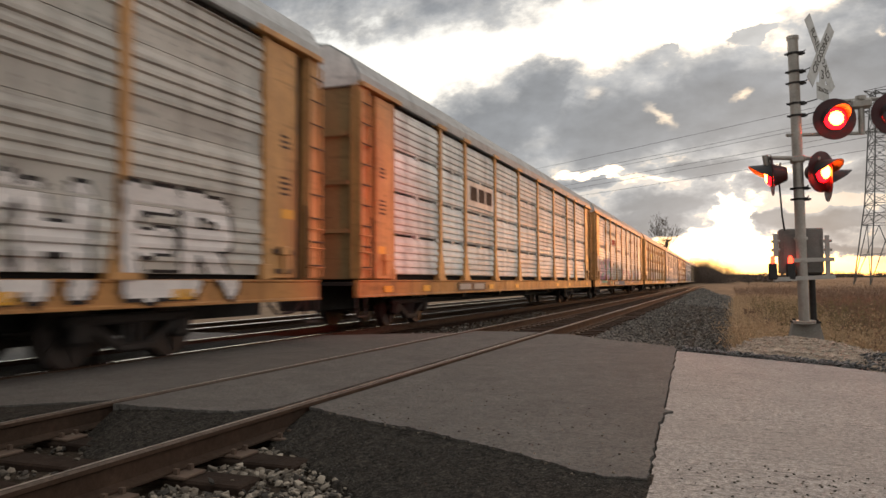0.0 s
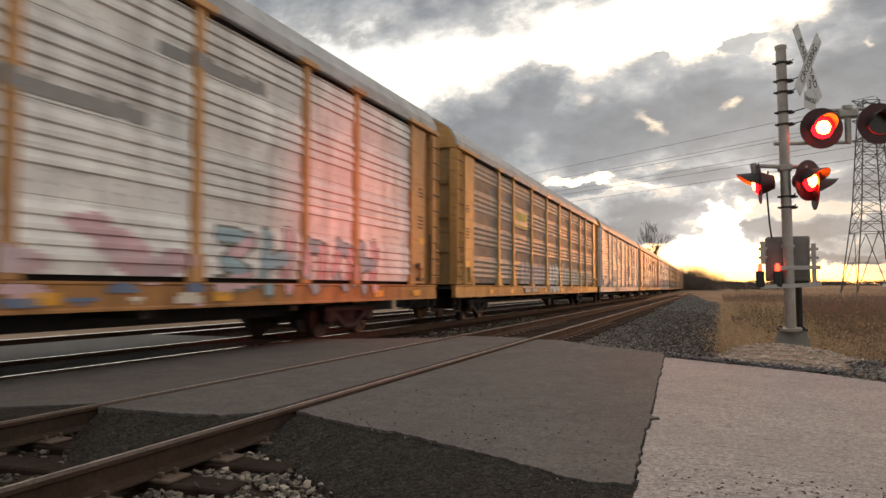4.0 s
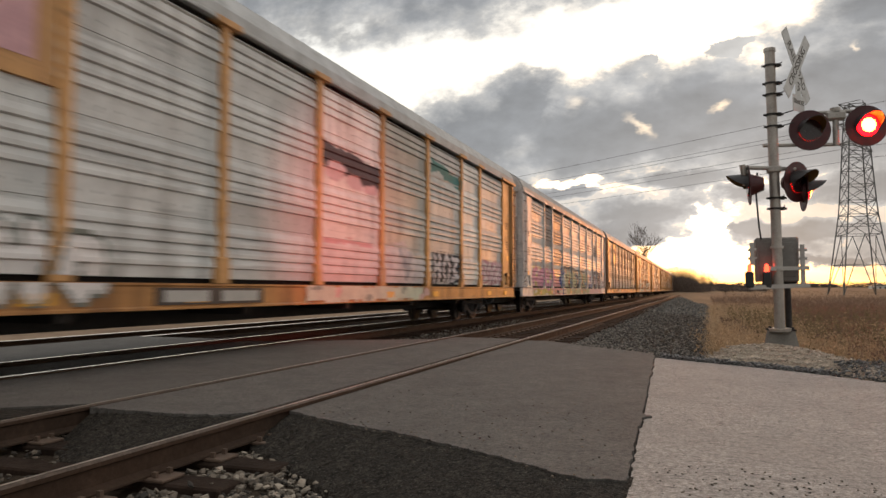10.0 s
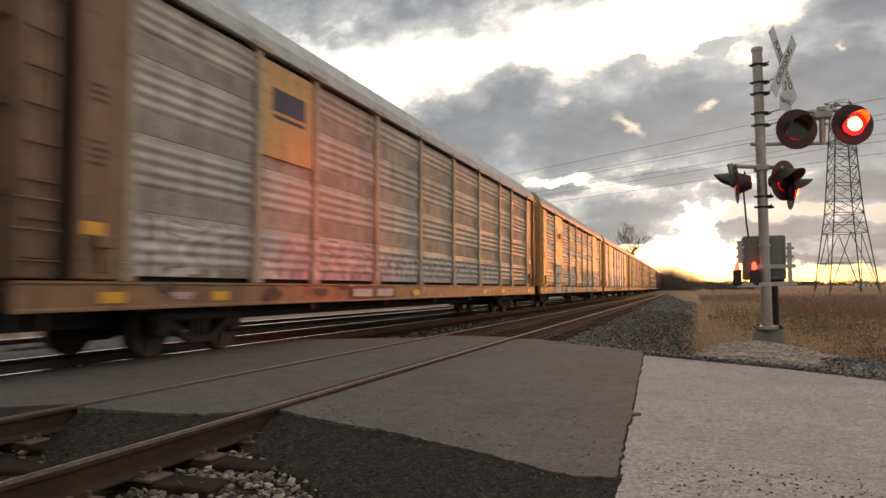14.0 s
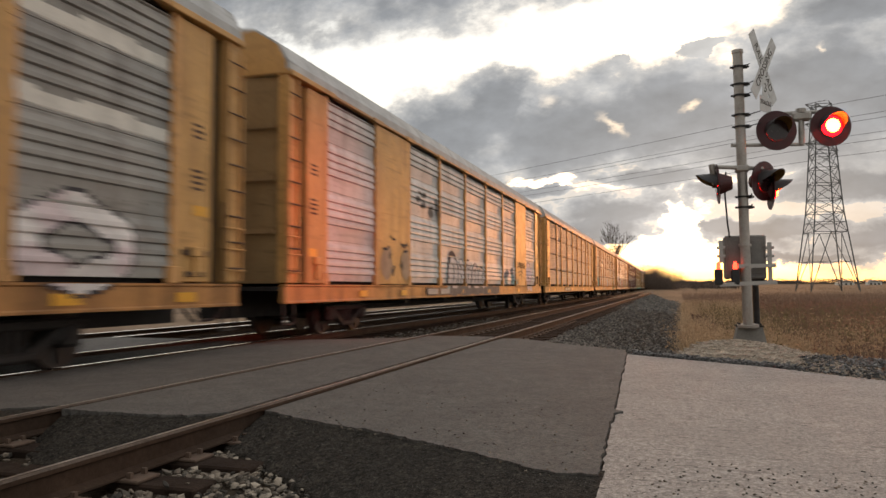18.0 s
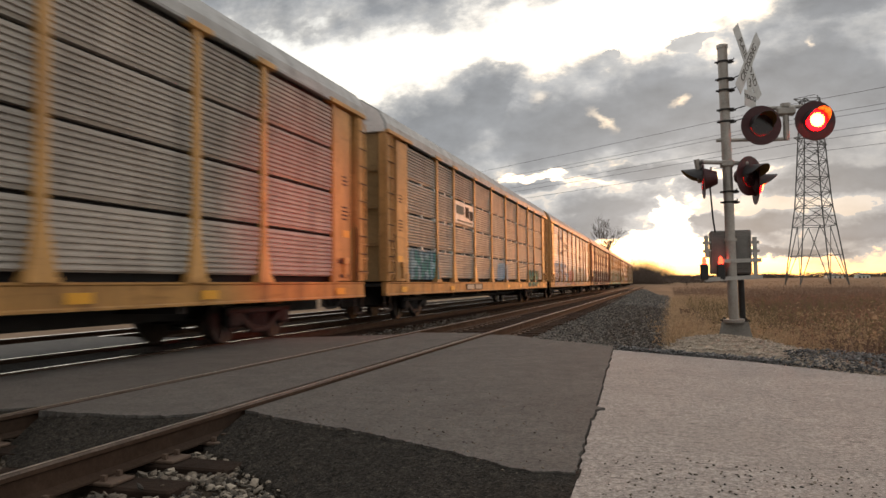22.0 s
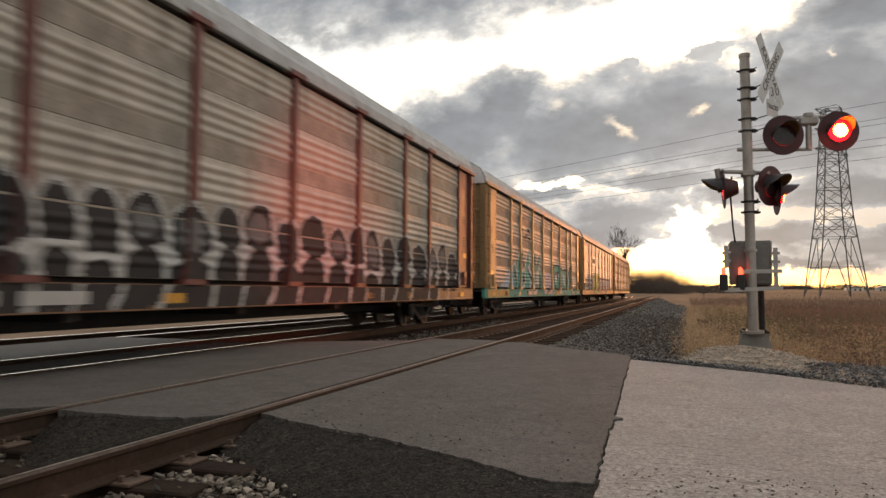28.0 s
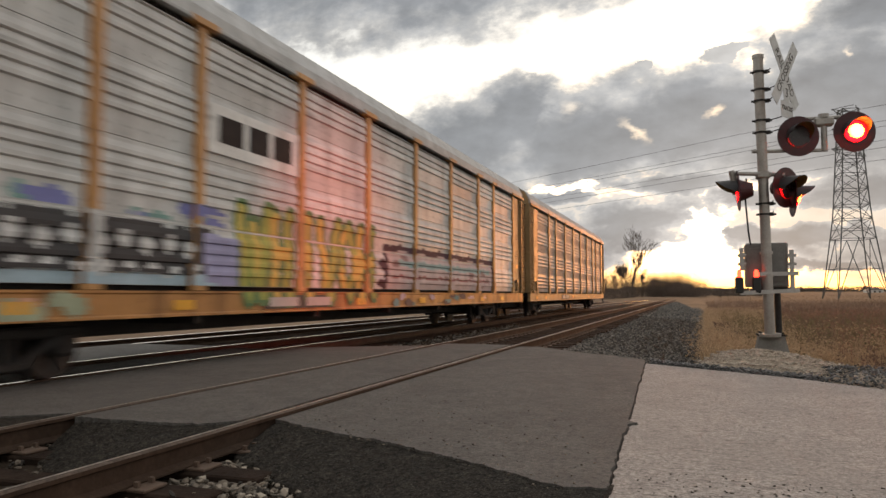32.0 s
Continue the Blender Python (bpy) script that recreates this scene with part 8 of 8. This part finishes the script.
def far_things():
    rs = np.random.RandomState(6)
    cs = []
    for i in range(70):
        x = -55 + 62 * rs.rand()
        y = 215 + rs.uniform(-20, 60)
        hh = (4.2 if -18 < x < 3 else 3.2) + 2.0 * max(0.0, min(1.0, (6 - x) / 30)) * rs.uniform(0.5, 1.0)
        cs.append((x, y, ground_z(x, y), rs.uniform(3, 6), 3, hh))
    leaf_mass("brush", cs, 3000, M_BRUSH, "dark leafless brush along the line", 0.17)
    cs = []
    for i in range(46):
        x, y = rs.uniform(-10.5, 2.5), rs.uniform(212, 248)
        cs.append((x, y, ground_z(x, y), rs.uniform(1.6, 3.4), 2.5, rs.uniform(2.4, 4.4) * (1.0 if x < -1 else 0.6)))
    leaf_mass("brush", cs, 1800, M_BRUSH, "dense leafless woods where the line bends away", 0.19)
    cs = []
    for i in range(26):
        x, y = min(-24 + 19 * rs.rand(), -12.8), 175 + 40 * rs.rand()
        cs.append((x, y, ground_z(x, y), rs.uniform(1.5, 3.0), 2.5, rs.uniform(1.6, 3.4)))
    leaf_mass("brush", cs, 700, M_BRUSH, "thin leafless scrub under the trees", 0.15)
    cs = []
    for i in range(150):
        x = rs.uniform(-150, 420)
        y = 900 + rs.uniform(0, 160)
        cs.append((x, y, ground_z(x, y) - 1, rs.uniform(10, 22), 6, rs.uniform(3.0, 5.5)))
    leaf_mass("far_woods", cs, 420, M_BRUSH_FAR, "low dark woods along the horizon", 1.3)
    cs = []
    for i in range(40):
        x, y = rs.uniform(6, 26), rs.uniform(250, 330)
        cs.append((x, y, ground_z(x, y), rs.uniform(1.5, 3), 2, rs.uniform(1.0, 2.4)))
    leaf_mass("hedge", cs, 120, M_BRUSH, "scrubby hedge at the field edge", 0.5)
    # farm buildings far across the field
    for i, (x, y, w, d, h) in enumerate(((124, 585, 11, 9, 4.4), (146, 600, 9, 8, 4.6))):
        hs = thing("farm_building", pose(x, y, ground_z(x, y) - 1.0), "small white farm building across the field", "building", "farm buildings")
        bm = B()
        box(bm, -w / 2, w / 2, -d / 2, d / 2, 0, h * 0.62)
        part("wall", bm, M_BARN, hs)
        vs, fs = extrude_y([(-w / 2 - 0.3, h * 0.62), (w / 2 + 0.3, h * 0.62), (0, h)], -d / 2 - 0.3, d / 2 + 0.3)
        sheet("roof", vs, fs, M_GREY_DARK, hs)
        for wx in (-0.28, 0.0, 0.28):
            bm = B()
            box(bm, wx * w - 0.6, wx * w + 0.6, -d / 2 - 0.05, -d / 2 + 0.02, 1.0, 2.3)
            part("window", bm, M_BLACK, hs)


far_things()


def weeds(name, n, area, hts, material, label, width=0.012, heads=0.0, seed=1, lean=0.25):
    """Dead grass and weed stalks: thin bent blades, some with ragged heads."""
    rs = np.random.RandomState(seed)
    vs, fs = [], []
    for _ in range(n):
        x, y = area(rs)
        z = ground_z(x, y) - 0.03
        h = rs.uniform(*hts)
        a = rs.uniform(0, 6.28)
        ln = rs.uniform(0.05, lean) * h
        w = width * rs.uniform(0.6, 1.5)
        dx, dy = math.cos(a), math.sin(a)
        k = len(vs)
        mx, my = x + dx * ln * 0.35, y + dy * ln * 0.35
        tx, ty = x + dx * ln, y + dy * ln
        sx, sy = -dy * w, dx * w
        vs += [(x - sx, y - sy, z), (x + sx, y + sy, z), (mx + sx, my + sy, z + h * 0.6), (mx - sx, my - sy, z + h * 0.6), (tx, ty, z + h)]
        fs += [(k, k + 1, k + 2, k + 3), (k + 3, k + 2, k + 4)]
        if rs.rand() < heads:
            for _ in range(5):
                c = np.array((tx, ty, z + h)) + rs.normal(size=3) * (0.03, 0.03, 0.07)
                d1, d2 = rs.normal(size=3) * 0.016, rs.normal(size=3) * 0.016
                k = len(vs)
                vs += [tuple(c - d1), tuple(c + d2), tuple(c + d1)]
                fs.append((k, k + 1, k + 2))
    return tagged(sheet(name, vs, fs, material), label, "weeds", kind="stuff")


def strip(x0, x1, y0, y1, power=1.6):
    def pick(rs):
        y = y0 + (y1 - y0) * rs.rand() ** power
        return x0(y) + (x1(y) - x0(y)) * rs.rand(), y
    return pick


def patchy(area, keep):
    """Only those spots of an area that a patch pattern keeps."""
    def pick(rs):
        while True:
            x, y = area(rs)
            if keep(x, y) + rs.uniform(-0.5, 0.5) > 0:
                return x, y
    return pick


def wave(x, y):
    return math.sin(0.9 * x + 1.3) * math.sin(0.35 * y + 0.4) + 0.6 * math.sin(2.1 * x - 0.8 * y)


weeds("tall_grass", 30000, strip(lambda y: 3.3 + 0.015 * (y - 12), lambda y: 5.2 + 0.07 * (y - 12), 13.4, 60), (0.14, 0.72), M_TAN_GRASS, "tan dead grass beside the ballast", 0.006, 0.2, 1, 1.0)
weeds("tall_grass", 9000, patchy(strip(lambda y: 4.4, lambda y: 9 + 0.2 * (y - 11), 12.9, 26), lambda x, y: wave(x, y) - 0.1), (0.14, 0.75), M_TAN_GRASS, "tan dead grass behind the signal", 0.006, 0.35, 2, 0.7)
weeds("red_weeds", 40000, patchy(strip(lambda y: 5.4 + 0.05 * (y - 8), lambda y: 16 + 0.35 * (y - 8), 10.0, 50), lambda x, y: 0.25 + math.sin(0.55 * x - 0.4 * y) + 0.5 * wave(x, y)), (0.15, 0.85), M_RED_WEED, "reddish brown dead weeds in the field", 0.006, 0.45, 3, 0.7)
weeds("dark_weeds", 30000, patchy(strip(lambda y: 5.0 + 0.05 * (y - 8), lambda y: 16 + 0.35 * (y - 8), 10.6, 40), lambda x, y: 0.3 - wave(x, y)), (0.15, 0.80), M_DARK_WEED, "dark brown dead weeds among the grass", 0.006, 0.4, 6, 0.7)
weeds("dark_weeds", 36000, strip(lambda y: 3.9 + 0.01 * (y - 18), lambda y: 12 + 0.42 * (y - 18), 19, 120), (0.10, 0.70), M_DARK_WEED, "dark brown dead weeds in the field", 0.010, 0.35, 4, 0.9)
weeds("green_weeds", 14000, patchy(strip(lambda y: 4.2, lambda y: 14 + 0.3 * (y - 11), 12.6, 36), lambda x, y: math.sin(1.7 * x + 0.6 * y) - 0.4), (0.2, 0.95), M_GREEN_WEED, "olive weeds among the dead grass", 0.007, 0.8, 7, 0.5)
weeds("stubble", 14000, strip(lambda y: 5 + 0.02 * y, lambda y: 0.6 * y, 70, 330, 1.3), (0.05, 0.22), M_STUBBLE, "dry stubble far across the field", 0.06, 0.0, 5)


weeds("tall_weeds", 900, strip(lambda y: 5.9 - 0.1 * (y - 10), lambda y: 11 + 0.4 * (y - 10), 10.4, 18), (0.45, 1.05), M_TAN_GRASS, "tall pale seeded weed stalks beside the gravel", 0.004, 1.0, 8, 0.3)
weeds("tall_weeds", 420, strip(lambda y: 4.6, lambda y: 6.5, 12.6, 16), (0.35, 0.8), M_TAN_GRASS, "tall pale seeded weed stalks behind the signal", 0.004, 1.0, 9, 0.3)


def bush(x, y, h, seed):
    """Small dark shrub of bent twigs."""
    rnd = random.Random(seed)
    t = thing("shrub", pose(x, y, ground_z(x, y)), "small dark dried shrub beside the gravel", "shrub", "shrubs")
    bm = B()
    vs, fs = [], []
    for _ in range(26):
        d = Vector((rnd.uniform(-0.6, 0.6), rnd.uniform(-0.6, 0.6), 1)).normalized()
        tip = d * h * rnd.uniform(0.6, 1.1)
        rod(bm, (0, 0, 0), tip, 0.008, 4, 0.003)
        for _ in range(10):
            p = tip * rnd.uniform(0.35, 1.0)
            a = Vector([rnd.gauss(0, 0.05) for _ in range(3)])
            b = Vector([rnd.gauss(0, 0.03) for _ in range(3)])
            k = len(vs)
            vs += [p - a, p + b, p + a]
            fs.append((k, k + 1, k + 2))
    part("stem", bm, M_BARK, t)
    sheet("foliage", vs, fs, M_DARK_WEED, t)


bush(3.80, 15.6, 0.42, 1)
bush(3.55, 14.8, 0.30, 2)
bush(4.2, 19.0, 0.6, 3)
bush(4.0, 24.0, 0.7, 4)
bush(9.5, 17.0, 1.1, 5)


# ---- what moves ----
FLASH, FLASH_ON, FLASH_0 = 1.318, 0.640, 0.965


def motions():
    for k, car in CARS:
        walk(car, [(t, pose(FAR_X, gap_y(k, t) - PITCH / 2, FAR_Z)) for t in range(0, 33, 2)])
    spin = [(f / FPS, (SPEED * f / FPS + ACC * (f / FPS) ** 2) / WHEEL_R) for f in range(0, 32 * FPS + 1)]
    for ob, a in WHEELS:
        walk(ob, [(t, Matrix.Translation((0, a, WHEEL_R)) @ Matrix.Rotation(q, 4, "X")) for t, q in spin])
    for ob, phase in ROUNDELS:
        home = ob.matrix_basis.copy()
        turn, rows = (0.0 if phase == 0 else 180.0), []
        rows.append((0.0, home @ Matrix.Rotation(radians(turn), 4, "Y")))
        t = FLASH_0 - FLASH
        while t < 32:
            for s in (t, t + FLASH_ON):
                f = math.floor(s * FPS)
                if f % FPS > FPS - 3:
                    f -= f % FPS - (FPS - 3)
                if 3 < f < 32 * FPS - 2:
                    for step in range(4):
                        rows.append(((f + step) / FPS, home @ Matrix.Rotation(radians(turn + 60 * step), 4, "Y")))
                    turn += 180.0
            t += FLASH
        rows.append((32.0, rows[-1][1]))
        walk(ob, rows)


motions()
